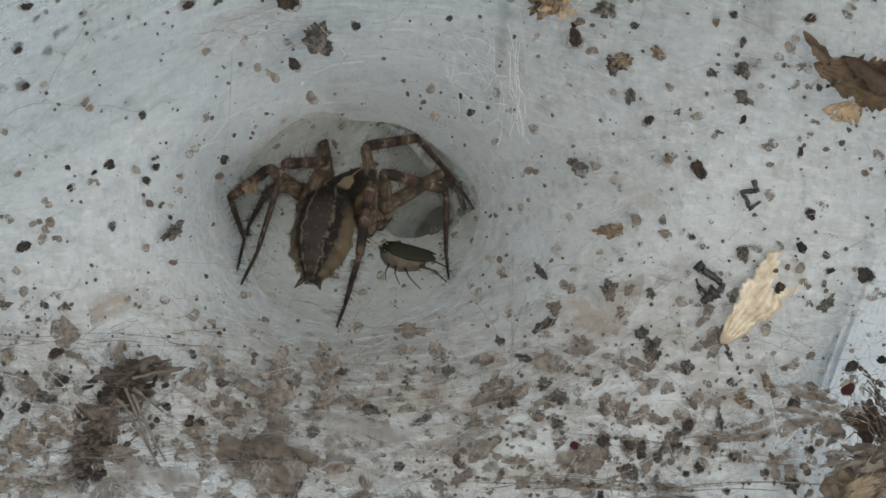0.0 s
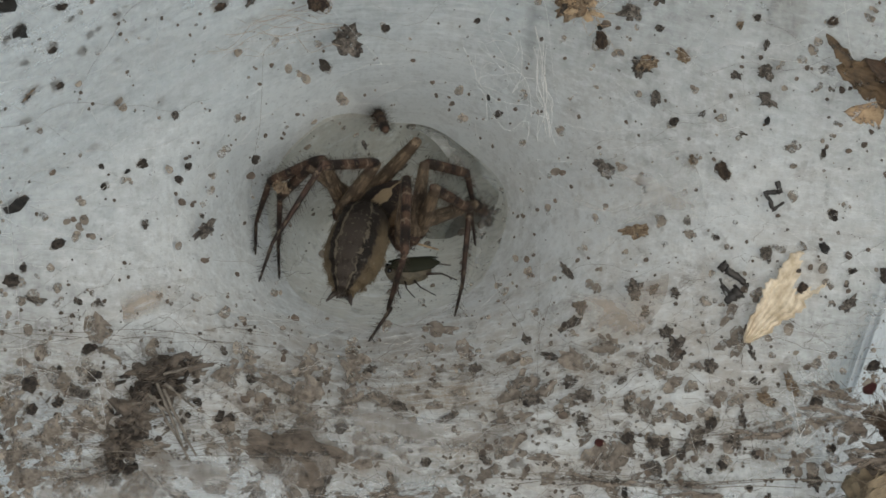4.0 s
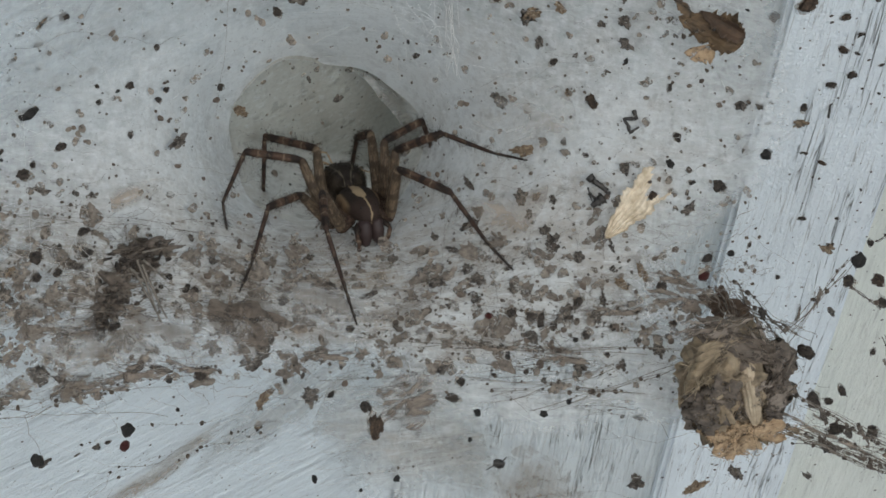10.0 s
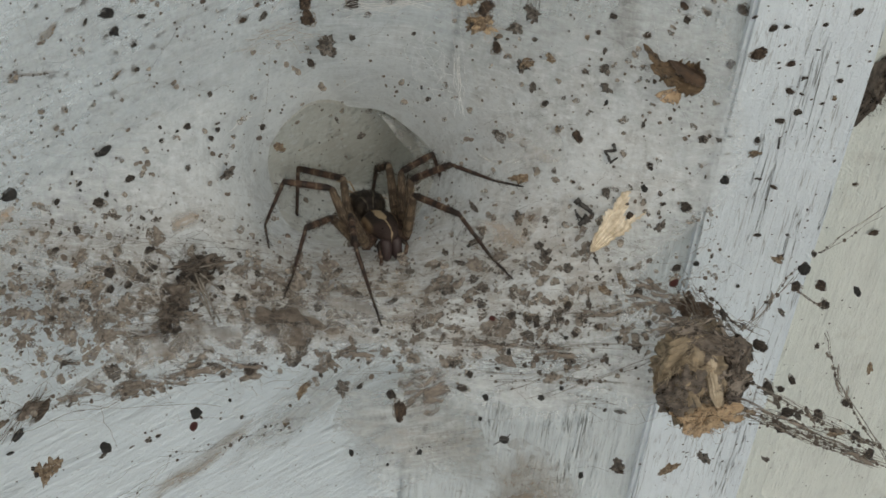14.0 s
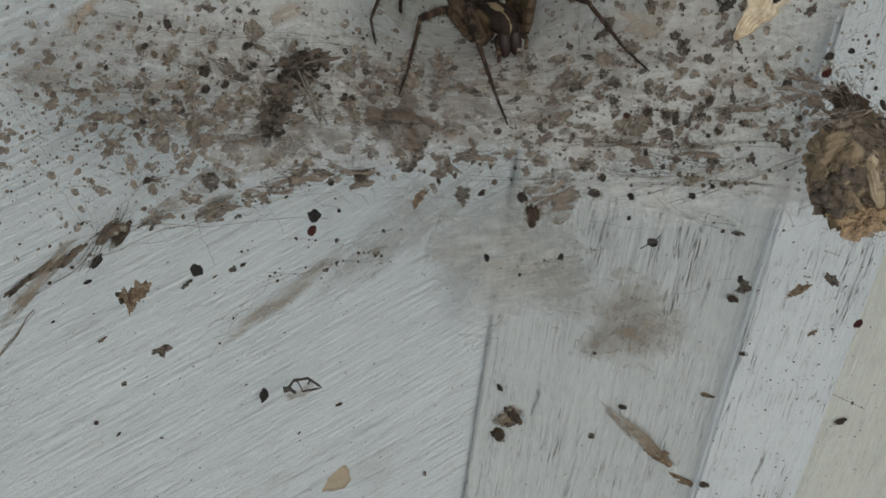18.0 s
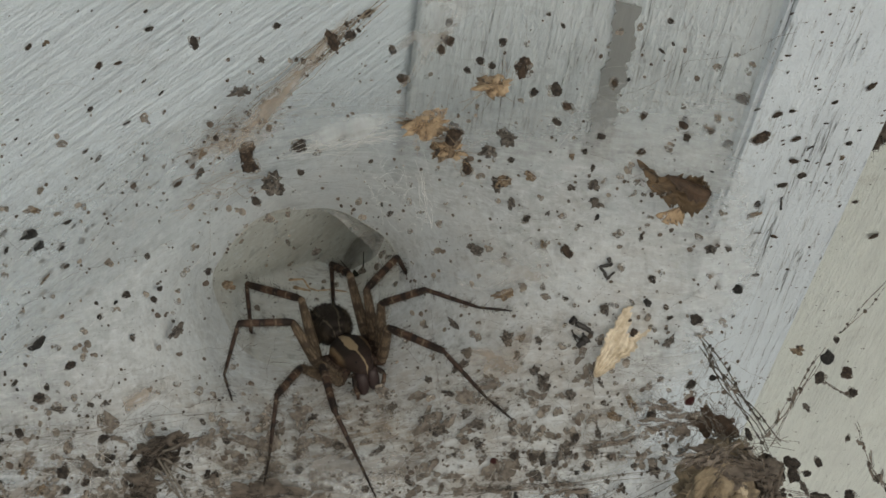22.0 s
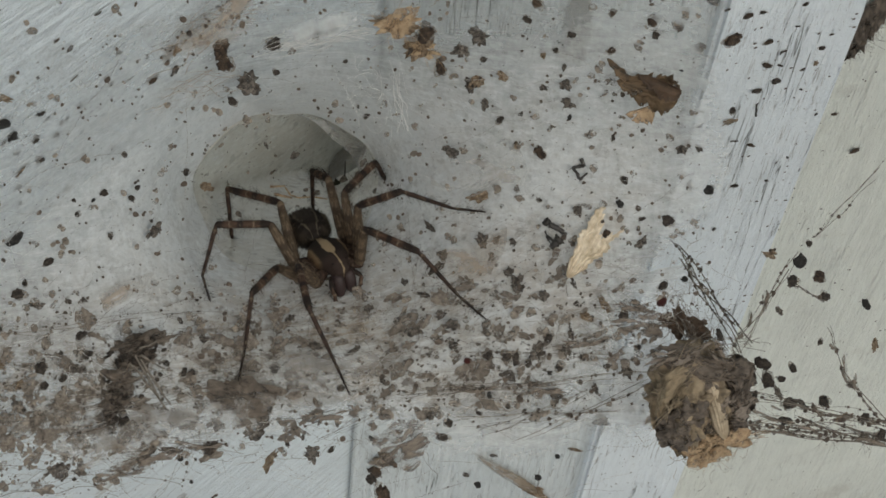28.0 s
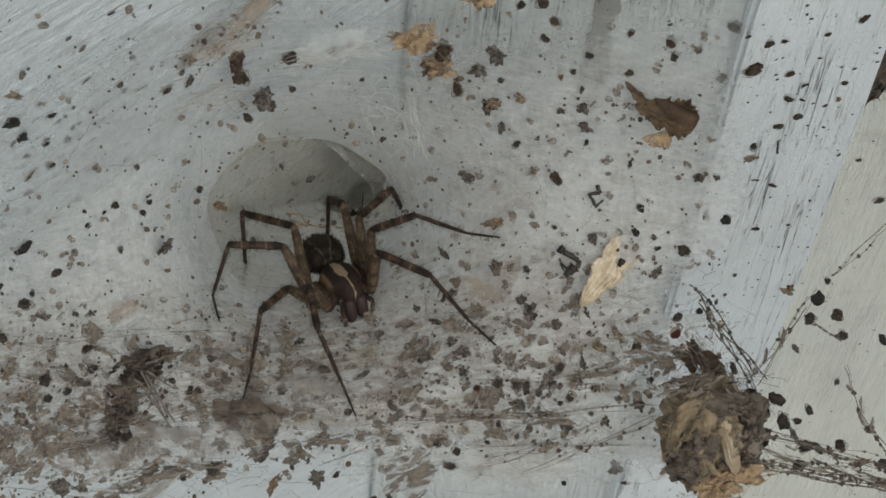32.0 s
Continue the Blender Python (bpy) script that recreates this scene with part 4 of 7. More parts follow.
stance("A1", "R4", (0.179, -0.082, 0.980), (0.596, -0.797, 0.095), (0.205, -0.354, -0.913), (0.194, -0.556, -0.808))


# ---- debris caught in the web and stuck to the paint ----
def lump(seed, flat, spikes):
    """A crumb of uneven outline, about 1 mm in radius, flattened along z."""
    rng = random.Random(seed)
    bm = bmesh.new()
    bmesh.ops.create_icosphere(bm, subdivisions=2, radius=1)
    shift = Vector((rng.uniform(-9, 9), rng.uniform(-9, 9), rng.uniform(-9, 9)))
    for v in bm.verts:
        k = 1 + 0.40 * noise.noise(v.co * 1.4 + shift) + spikes * noise.noise(v.co * 3.6 + shift)
        v.co *= max(0.45, k)
        v.co.z *= flat
        v.co.x *= 1.0 + 0.25 * math.sin(seed)
    data = bpy.data.meshes.new("crumb")
    bm.normal_update()
    bm.to_mesh(data)
    bm.free()
    return data


def flake(seed, ragged, holes=0):
    """A thin scrap with a ragged outline, slightly curled, about 1 mm in radius."""
    rng = random.Random(seed)
    bm = bmesh.new()
    count, rings = 22, 4
    shift = rng.uniform(0, 50)
    outline = []
    for i in range(count):
        a = 2 * math.pi * i / count
        outline.append(max(0.35, 1 + ragged * noise.noise(Vector((math.cos(a) * 1.8, math.sin(a) * 1.8, shift))) + 0.5 * ragged * noise.noise(Vector((math.cos(a) * 5, math.sin(a) * 5, shift)))))
    layers = []
    for z in (0.05, -0.05):
        rows = []
        for r in range(1, rings + 1):
            row = []
            for i in range(count):
                a, d = 2 * math.pi * i / count, outline[i] * r / rings
                x, y = d * math.cos(a) * (1 + 0.35 * math.sin(seed * 1.7)), d * math.sin(a)
                row.append(bm.verts.new((x, y, z + 0.16 * x * y + 0.14 * noise.noise(Vector((x * 2, y * 2, shift))))))
            rows.append(row)
        mid = bm.verts.new((0, 0, z))
        for i in range(count):
            bm.faces.new((mid, rows[0][i], rows[0][(i + 1) % count]) if z > 0 else (mid, rows[0][(i + 1) % count], rows[0][i]))
        for n, (p, q) in enumerate(zip(rows, rows[1:])):
            for i in range(count):
                if holes and n == 1 and (i + seed) % 5 < holes:
                    continue
                quad = (p[i], q[i], q[(i + 1) % count], p[(i + 1) % count])
                bm.faces.new(quad if z > 0 else quad[::-1])
        layers.append(rows[-1])
    for i in range(count):
        j = (i + 1) % count
        bm.faces.new((layers[0][i], layers[1][i], layers[1][j], layers[0][j]))
    data = bpy.data.meshes.new("flake")
    bm.normal_update()
    bm.to_mesh(data)
    bm.free()
    return data


def stained(seed, lobes, flat, halo):
    """A crumb of a few rounded lobes that has left a ragged stain round itself; the second material is the stain."""
    data = cluster(seed, lobes, flat)
    bm = bmesh.new()
    bm.from_mesh(data)
    bm.faces.ensure_lookup_table()
    crumbs = len(bm.faces)
    ring, count = [], 20
    mid = bm.verts.new((0, 0, -0.06))
    for i in range(count):
        a = 2 * math.pi * i / count
        r = halo * (1 + 0.55 * noise.noise(Vector((math.cos(a) * 1.5, math.sin(a) * 1.5, seed))))
        ring.append(bm.verts.new((r * math.cos(a) + 0.25 * math.sin(seed), r * math.sin(a), -0.08)))
    for i in range(count):
        bm.faces.new((mid, ring[i], ring[(i + 1) % count])).material_index = 1
    bm.normal_update()
    bm.to_mesh(data)
    bm.free()
    return data


def cluster(seed, lobes, flat=0.18):
    """A few rounded, flattened crumbs stuck together, about 1 mm in radius in all."""
    rng = random.Random(seed)
    bm = bmesh.new()
    for n in range(1 + rng.randrange(lobes)):
        r = rng.uniform(0.45, 0.8) if n else rng.uniform(0.7, 0.9)
        a, d = rng.uniform(0, 6.28), rng.uniform(0.5, 0.9) if n else 0
        at = Vector((d * math.cos(a), d * math.sin(a), 0))
        made = bmesh.ops.create_icosphere(bm, subdivisions=3, radius=r)["verts"]
        for v in made:
            v.co *= 1 + 0.50 * noise.noise(v.co * 1.6 / r + Vector((seed, n * 3.1, 0))) + 0.34 * noise.noise(v.co * 4.5 / r + Vector((seed, n * 3.1, 9)))
            v.co.z *= flat
            v.co += at
    data = bpy.data.meshes.new("clump")
    bm.normal_update()
    bm.to_mesh(data)
    bm.free()
    return data


def scrap(seed, long, grains):
    """A thin film of dust with a torn outline, about 1 mm in radius, and a few dark grains stuck to it (the second material)."""
    rng = random.Random(seed)
    bm = bmesh.new()
    count, rings = 40, 4
    wide = rng.uniform(1.0, long)
    edge = []
    for i in range(count):
        a = 2 * math.pi * i / count
        c, q = math.cos(a), math.sin(a)
        e = 1 + 0.55 * noise.noise(Vector((c * 1.3, q * 1.3, seed))) + 0.40 * noise.noise(Vector((c * 3.2, q * 3.2, seed + 7))) + 0.28 * noise.noise(Vector((c * 8, q * 8, seed + 3)))
        edge.append(max(0.3, e))
    last = []
    for z in (0.06, -0.06):
        rows = []
        for r in range(1, rings + 1):
            row = []
            for i in range(count):
                a, d = 2 * math.pi * i / count, edge[i] * r / rings
                x, y = d * math.cos(a) * wide ** 0.5, d * math.sin(a) / wide ** 0.5
                row.append(bm.verts.new((x, y, z + 0.22 * noise.noise(Vector((x * 1.6, y * 1.6, seed))) + 0.10 * noise.noise(Vector((x * 5, y * 5, seed))))))
            rows.append(row)
        mid = bm.verts.new((0, 0, z + 0.22 * noise.noise(Vector((0, 0, seed)))))
        for i in range(count):
            j = (i + 1) % count
            bm.faces.new((mid, rows[0][i], rows[0][j]) if z > 0 else (mid, rows[0][j], rows[0][i]))
            for p, q in zip(rows, rows[1:]):
                quad = (p[i], q[i], q[j], p[j])
                bm.faces.new(quad if z > 0 else quad[::-1])
        last.append(rows[-1])
    for i in range(count):
        j = (i + 1) % count
        bm.faces.new((last[0][i], last[1][i], last[1][j], last[0][j]))
    rim = [v.co.copy() for v in last[0]]
    for _ in range(rng.randrange(grains + 1)):
        k = rng.randrange(count)
        at = rim[k] * rng.uniform(0.4, 0.95)
        size = rng.uniform(0.12, 0.30)
        made = bmesh.ops.create_icosphere(bm, subdivisions=2, radius=size)["verts"]
        for v in made:
            v.co *= 1 + 0.5 * noise.noise(v.co * 6 + Vector((k, seed, 0)))
            v.co.z *= 0.6
            v.co += at
        for f in {f for v in made for f in v.link_faces}:
            f.material_index = 1
    data = bpy.data.meshes.new("scrap")
    bm.normal_update()
    bm.to_mesh(data)
    bm.free()
    return data


def variants(make, material, count, *args):
    out = []
    for i in range(count):
        data = make(i * 13 + 3, *args)
        data.materials.append(material)
        if make is stained:
            data.materials.append(HALO_BIT)
        if make is scrap:
            data.materials.append(FRASS_BIT)
        for f in data.polygons:
            f.use_smooth = True
        out.append(data)
    return out


CRUMBS = {
    "frass": ("frass_pellet", "dark brown crumb of frass stuck in the silk", "debris", variants(stained, FRASS_BIT, 14, 4, 0.40, 1.15), "frass crumbs"),
    "ink": ("insect_fragment", "black jagged scrap of an insect's shell", "debris", variants(lump, INK_BIT, 7, 0.45, 0.55), "black insect scraps"),
    "dust": ("dust_clump", "grey-brown flat clump of dust in the silk", "debris", variants(scrap, DUST_BIT, 18, 1.9, 5), "dust clumps"),
    "tan": ("plant_scrap", "tan ragged scrap of dry plant matter", "debris", variants(scrap, TAN_BIT, 10, 2.2, 3), "tan plant scraps"),
    "brown": ("bark_crumb", "brown crumb of bark or dry leaf", "debris", variants(stained, BARK_BIT, 10, 5, 0.38, 1.2), "brown bark crumbs"),
    "grit": ("bark_crumb", "brown crumb of bark or dry leaf", "debris", variants(cluster, FRASS_BIT, 6, 3, 0.4), "brown bark crumbs"),
    "seed": ("seed", "dark red shiny oval seed", "seed", variants(lump, SEED, 2, 0.8, 0.0), "dark red seeds"),
    "husk": ("petal", "pale dry petal stuck to the wall", "petal", variants(flake, HUSK, 2, 0.4), "pale petals"),
}
NORMALS = {"web": FRAME @ Vector((0, 0, 1)), "air": FRAME @ Vector((0, 0, 1)), "left": Vector((0.535, -0.845, 0)), "board": Vector((-0.414, -0.910, 0)), "trim": Vector((0.095, -0.995, 0)), "panel": Vector((0.046, -0.999, 0))}
dice = random.Random(11)


def speck(kind, face, x, y, z, size):
    """One crumb of the given radius in millimetres, lying on the silk or on a wall."""
    name, label, category, meshes, group = CRUMBS[kind]
    ob = new(name, dice.choice(meshes))
    out = NORMALS[face]
    lift = 0.25 * size if kind in ("frass", "ink", "brown", "seed") else 0.1
    turn = out.to_track_quat("Z", "Y").to_matrix().to_4x4() @ pose(0, 0, 0, dice.uniform(-22, 22), dice.uniform(-22, 22), dice.uniform(0, 360))
    grow = size * 0.001 * (0.8 if face in ("left", "trim", "panel", "board") else 1.0)
    long = dice.uniform(0.8, 1.3)
    ob.matrix_world = Matrix.Translation(Vector((x, y, z)) + out * lift * 0.001) @ turn @ Matrix.Diagonal((grow * long, grow / long, grow, 1))
    return tagged(ob, label if face != "air" else label.replace("stuck in the silk", "hanging on a thread"), category, group)


speck("frass", "left", -0.0623, 0.0002, 0.0559, 0.43)
speck("frass", "left", -0.0608, 0.0012, 0.0529, 0.53)
speck("dust", "left", -0.0541, 0.0054, 0.0498, 0.71)
speck("dust", "left", -0.0561, 0.0041, 0.0491, 0.80)
speck("frass", "left", -0.0540, 0.0055, 0.0449, 0.81)
speck("ink", "left", -0.0510, 0.0074, 0.0454, 1.43)
speck("tan", "left", -0.0597, 0.0019, 0.0461, 1.60)
speck("frass", "left", -0.0555, 0.0046, 0.0427, 0.36)
speck("dust", "left", -0.0511, 0.0073, 0.0399, 0.72)
speck("frass", "left", -0.0457, 0.0107, 0.0413, 0.82)
speck("frass", "left", -0.0448, 0.0114, 0.0387, 0.55)
speck("dust", "left", -0.0404, 0.0142, 0.0364, 0.74)
speck("ink", "left", -0.0394, 0.0148, 0.0371, 0.37)
speck("frass", "left", -0.0354, 0.0173, 0.0369, 0.55)
speck("dust", "left", -0.0332, 0.0187, 0.0348, 0.93)
speck("brown", "left", -0.0296, 0.0210, 0.0309, 1.22)
speck("tan", "left", -0.0271, 0.0226, 0.0350, 2.34)
speck("dust", "web", -0.0260, 0.0226, 0.0301, 0.66)
speck("brown", "web", -0.0191, 0.0237, 0.0332, 1.22)
speck("frass", "left", -0.0468, 0.0101, 0.0356, 0.92)
speck("frass", "left", -0.0440, 0.0119, 0.0330, 0.74)
speck("frass", "left", -0.0430, 0.0125, 0.0353, 0.46)
speck("frass", "left", -0.0422, 0.0130, 0.0354, 0.55)
speck("ink", "left", -0.0372, 0.0162, 0.0303, 0.37)
speck("ink", "left", -0.0405, 0.0141, 0.0292, 0.47)
speck("tan", "left", -0.0493, 0.0085, 0.0297, 1.66)
speck("frass", "left", -0.0470, 0.0100, 0.0296, 0.93)
speck("dust", "left", -0.0361, 0.0169, 0.0189, 0.86)
speck("dust", "web", -0.0347, 0.0169, 0.0161, 0.48)
speck("dust", "web", -0.0152, 0.0241, 0.0216, 1.82)
speck("frass", "web", -0.0110, 0.0246, 0.0233, 0.48)
speck("frass", "web", -0.0176, 0.0236, 0.0176, 0.58)
speck("ink", "web", 0.0017, 0.0236, 0.0126, 0.34)
speck("frass", "web", 0.0030, 0.0231, 0.0101, 0.39)
speck("frass", "left", -0.0648, -0.0014, 0.0383, 0.63)
speck("dust", "left", -0.0593, 0.0021, 0.0357, 0.72)
speck("frass", "left", -0.0572, 0.0035, 0.0347, 0.55)
speck("frass", "left", -0.0527, 0.0063, 0.0292, 0.37)
speck("dust", "left", -0.0497, 0.0082, 0.0351, 0.55)
speck("tan", "left", -0.0581, 0.0029, 0.0267, 1.11)
speck("ink", "left", -0.0612, 0.0009, 0.0270, 0.46)
speck("frass", "left", -0.0536, 0.0058, 0.0246, 0.56)
speck("frass", "left", -0.0505, 0.0077, 0.0210, 0.47)
speck("dust", "left", -0.0503, 0.0078, 0.0258, 0.65)
speck("dust", "left", -0.0438, 0.0120, 0.0162, 0.86)
speck("frass", "web", -0.0384, 0.0128, 0.0122, 0.48)
speck("frass", "web", -0.0428, 0.0114, 0.0135, 0.29)
speck("frass", "web", -0.0426, 0.0100, 0.0115, 0.48)
speck("ink", "web", -0.0400, 0.0118, 0.0120, 0.29)
speck("frass", "web", -0.0332, 0.0145, 0.0097, 0.39)
speck("frass", "web", -0.0343, 0.0132, 0.0090, 0.48)
speck("frass", "web", -0.0256, 0.0181, 0.0070, 0.49)
speck("frass", "left", -0.0543, 0.0053, 0.0212, 0.37)
speck("ink", "web", -0.0524, 0.0064, 0.0126, 1.52)
speck("ink", "left", -0.0673, -0.0030, 0.0118, 1.60)
speck("frass", "web", -0.0596, -0.0011, 0.0078, 0.48)
speck("frass", "web", -0.0561, 0.0016, 0.0092, 0.48)
speck("ink", "web", -0.0558, 0.0011, 0.0085, 0.38)
speck("frass", "web", -0.0572, 0.0027, 0.0106, 0.38)
speck("frass", "web", -0.0478, 0.0041, 0.0082, 0.67)
speck("dust", "web", -0.0380, 0.0083, 0.0067, 0.48)
speck("dust", "web", -0.0312, 0.0103, 0.0032, 1.07)
speck("frass", "web", -0.0526, 0.0000, 0.0065, 0.95)
speck("frass", "web", -0.0513, 0.0014, 0.0072, 0.38)
speck("dust", "web", -0.0499, -0.0012, 0.0047, 0.67)
speck("dust", "web", -0.0452, -0.0004, 0.0037, 0.57)
speck("dust", "web", -0.0430, -0.0004, 0.0029, 0.57)
speck("ink", "web", -0.0588, -0.0049, 0.0042, 0.48)
speck("frass", "web", -0.0560, -0.0043, 0.0040, 0.76)
speck("frass", "web", -0.0316, 0.0114, 0.0044, 0.29)
speck("tan", "web", -0.0225, 0.0177, 0.0021, 0.89)
speck("dust", "web", -0.0126, 0.0233, 0.0035, 0.40)
speck("dust", "web", -0.0081, 0.0232, -0.0005, 0.60)
speck("tan", "web", 0.0097, 0.0223, 0.0309, 2.08)
speck("brown", "web", 0.0109, 0.0222, 0.0349, 1.13)
speck("ink", "web", 0.0131, 0.0213, 0.0283, 0.47)
speck("brown", "web", 0.0135, 0.0210, 0.0260, 0.86)
speck("dust", "web", 0.0195, 0.0196, 0.0303, 0.47)
speck("tan", "web", 0.0188, 0.0190, 0.0252, 1.14)
speck("tan", "web", 0.0224, 0.0181, 0.0274, 0.85)
speck("dust", "web", 0.0180, 0.0191, 0.0241, 1.14)
speck("dust", "web", 0.0201, 0.0173, 0.0208, 0.77)
speck("frass", "web", 0.0222, 0.0155, 0.0187, 0.58)
speck("dust", "web", 0.0252, 0.0149, 0.0211, 0.38)
speck("frass", "web", 0.0248, 0.0193, 0.0412, 0.56)
speck("frass", "web", 0.0313, 0.0173, 0.0392, 0.56)
speck("tan", "web", 0.0278, 0.0175, 0.0338, 0.56)
speck("frass", "web", 0.0295, 0.0172, 0.0352, 0.47)
speck("dust", "web", 0.0309, 0.0161, 0.0320, 0.47)
speck("dust", "web", 0.0282, 0.0157, 0.0271, 0.57)
speck("dust", "web", 0.0320, 0.0137, 0.0256, 1.14)
speck("ink", "web", 0.0321, 0.0125, 0.0231, 0.47)
speck("dust", "web", 0.0298, 0.0125, 0.0207, 0.38)
speck("tan", "web", 0.0246, 0.0126, 0.0157, 0.48)
speck("brown", "web", 0.0279, 0.0108, 0.0161, 0.77)
speck("frass", "web", 0.0200, 0.0125, 0.0100, 0.48)
speck("dust", "web", 0.0155, 0.0158, 0.0093, 1.07)
speck("tan", "web", 0.0193, 0.0095, 0.0059, 1.17)
speck("dust", "web", 0.0246, 0.0082, 0.0098, 0.58)
speck("frass", "web", 0.0277, 0.0058, 0.0099, 0.48)
speck("frass", "web", 0.0399, 0.0045, 0.0164, 0.57)
speck("ink", "web", 0.0393, 0.0021, 0.0133, 0.67)
speck("frass", "web", 0.0383, 0.0090, 0.0217, 0.38)
speck("brown", "web", 0.0421, 0.0147, 0.0452, 0.83)
speck("dust", "web", 0.0460, 0.0134, 0.0450, 0.64)
speck("ink", "web", 0.0472, 0.0114, 0.0361, 0.28)
speck("brown", "board", 0.0544, 0.0229, 0.0230, 0.90)
speck("brown", "board", 0.0542, 0.0230, 0.0364, 1.47)
speck("brown", "trim", 0.0593, 0.0208, 0.0343, 0.86)
speck("frass", "trim", 0.0616, 0.0210, 0.0347, 0.67)
speck("frass", "trim", 0.0648, 0.0213, 0.0397, 0.38)
speck("frass", "trim", 0.0683, 0.0217, 0.0348, 0.67)
speck("frass", "trim", 0.0681, 0.0216, 0.0286, 0.39)
speck("brown", "trim", 0.0641, 0.0213, 0.0252, 0.87)
speck("dust", "trim", 0.0674, 0.0216, 0.0213, 0.88)
speck("frass", "trim", 0.0674, 0.0216, 0.0173, 0.49)
speck("frass", "trim", 0.0745, 0.0222, 0.0242, 0.39)
speck("frass", "trim", 0.0718, 0.0220, 0.0146, 0.50)
speck("tan", "trim", 0.0738, 0.0222, 0.0160, 0.79)
speck("ink", "trim", 0.0728, 0.0221, 0.0081, 0.40)
speck("frass", "trim", 0.0676, 0.0216, 0.0127, 0.80)
speck("frass", "trim", 0.0651, 0.0213, 0.0103, 0.80)
speck("frass", "trim", 0.0618, 0.0210, 0.0053, 0.80)
speck("tan", "trim", 0.0619, 0.0210, 0.0015, 1.31)
speck("dust", "web", 0.0484, 0.0055, 0.0232, 1.04)
speck("dust", "web", 0.0505, 0.0049, 0.0236, 0.57)
speck("ink", "trim", 0.0566, 0.0205, 0.0066, 0.40)
speck("frass", "trim", 0.0571, 0.0206, 0.0018, 0.50)
speck("ink", "web", 0.0521, 0.0005, 0.0181, 0.85)
speck("dust", "web", 0.0493, 0.0016, 0.0180, 0.66)
speck("dust", "trim", 0.0640, 0.0212, -0.0056, 0.82)
speck("brown", "trim", 0.0672, 0.0216, -0.0080, 0.82)
speck("frass", "web", 0.0423, -0.0003, 0.0123, 0.38)
speck("frass", "web", 0.0463, -0.0014, 0.0130, 0.76)
speck("dust", "web", 0.0422, -0.0031, 0.0096, 0.86)
speck("frass", "trim", 0.0667, 0.0215, -0.0221, 0.63)
speck("brown", "web", 0.0372, -0.0007, 0.0096, 0.76)
speck("dust", "web", 0.0333, 0.0029, 0.0109, 0.86)
speck("dust", "web", 0.0191, 0.0036, 0.0021, 1.07)
speck("dust", "web", 0.0211, 0.0030, 0.0032, 0.58)
speck("dust", "web", 0.0133, 0.0037, -0.0019, 0.98)
speck("frass", "trim", 0.0750, 0.0223, -0.0152, 0.31)
speck("brown", "panel", 0.0856, 0.0313, -0.0180, 0.64)
speck("brown", "panel", 0.0925, 0.0316, -0.0326, 1.10)
speck("frass", "trim", 0.0726, 0.0221, -0.0225, 0.42)
speck("frass", "trim", 0.0773, 0.0225, -0.0013, 0.41)
speck("dust", "web", 0.0202, 0.0008, 0.0017, 0.68)
speck("dust", "web", 0.0234, 0.0019, 0.0042, 0.58)
speck("dust", "web", 0.0117, 0.0089, -0.0017, 0.69)
speck("frass", "web", -0.0595, -0.0072, 0.0025, 0.76)
speck("frass", "web", -0.0661, -0.0082, 0.0032, 0.38)
speck("tan", "web", -0.0559, -0.0081, 0.0010, 0.95)
speck("frass", "web", -0.0439, -0.0051, 0.0005, 0.67)
speck("frass", "web", -0.0502, -0.0090, -0.0006, 0.95)
speck("dust", "web", -0.0456, -0.0093, -0.0016, 1.14)
speck("frass", "web", -0.0434, -0.0077, -0.0011, 0.76)
speck("ink", "web", -0.0596, -0.0100, 0.0002, 0.38)
speck("ink", "left", -0.0692, -0.0042, -0.0121, 0.69)
speck("dust", "web", -0.0601, -0.0118, -0.0011, 0.76)
speck("frass", "web", -0.0502, -0.0115, -0.0023, 0.67)
speck("frass", "web", -0.0472, -0.0108, -0.0022, 0.57)
speck("tan", "web", -0.0541, -0.0112, -0.0016, 0.86)
speck("dust", "web", -0.0580, -0.0135, -0.0029, 0.67)
speck("dust", "web", -0.0542, -0.0140, -0.0037, 1.05)
speck("tan", "left", -0.0676, -0.0031, -0.0196, 0.70)
speck("frass", "web", -0.0596, -0.0159, -0.0049, 0.57)
speck("frass", "left", -0.0604, 0.0014, -0.0422, 0.94)
speck("brown", "left", -0.0652, -0.0016, -0.0536, 2.13)
speck("ink", "left", -0.0693, -0.0042, -0.0575, 1.92)
speck("ink", "left", -0.0709, -0.0053, -0.0626, 0.86)
speck("frass", "left", -0.0712, -0.0054, -0.0456, 0.84)
speck("dust", "left", -0.0599, 0.0018, -0.0561, 0.86)
speck("dust", "web", -0.0490, -0.0217, -0.0118, 1.34)
speck("dust", "web", -0.0461, -0.0219, -0.0120, 0.96)
speck("tan", "left", -0.0484, 0.0091, -0.0638, 1.09)
speck("dust", "left", -0.0452, 0.0111, -0.0651, 0.88)
speck("ink", "web", -0.0307, -0.0217, -0.0116, 0.48)
speck("frass", "web", -0.0291, -0.0106, -0.0048, 0.57)
speck("frass", "web", -0.0276, -0.0106, -0.0050, 0.67)
speck("frass", "web", -0.0314, -0.0091, -0.0040, 0.48)
speck("frass", "web", -0.0326, -0.0107, -0.0043, 0.38)
speck("dust", "web", -0.0243, -0.0103, -0.0055, 0.58)
speck("frass", "web", -0.0149, -0.0105, -0.0065, 0.77)
speck("ink", "web", -0.0153, -0.0139, -0.0067, 0.48)
speck("frass", "web", -0.0099, -0.0184, -0.0082, 0.48)
speck("frass", "web", -0.0130, -0.0198, -0.0093, 0.38)
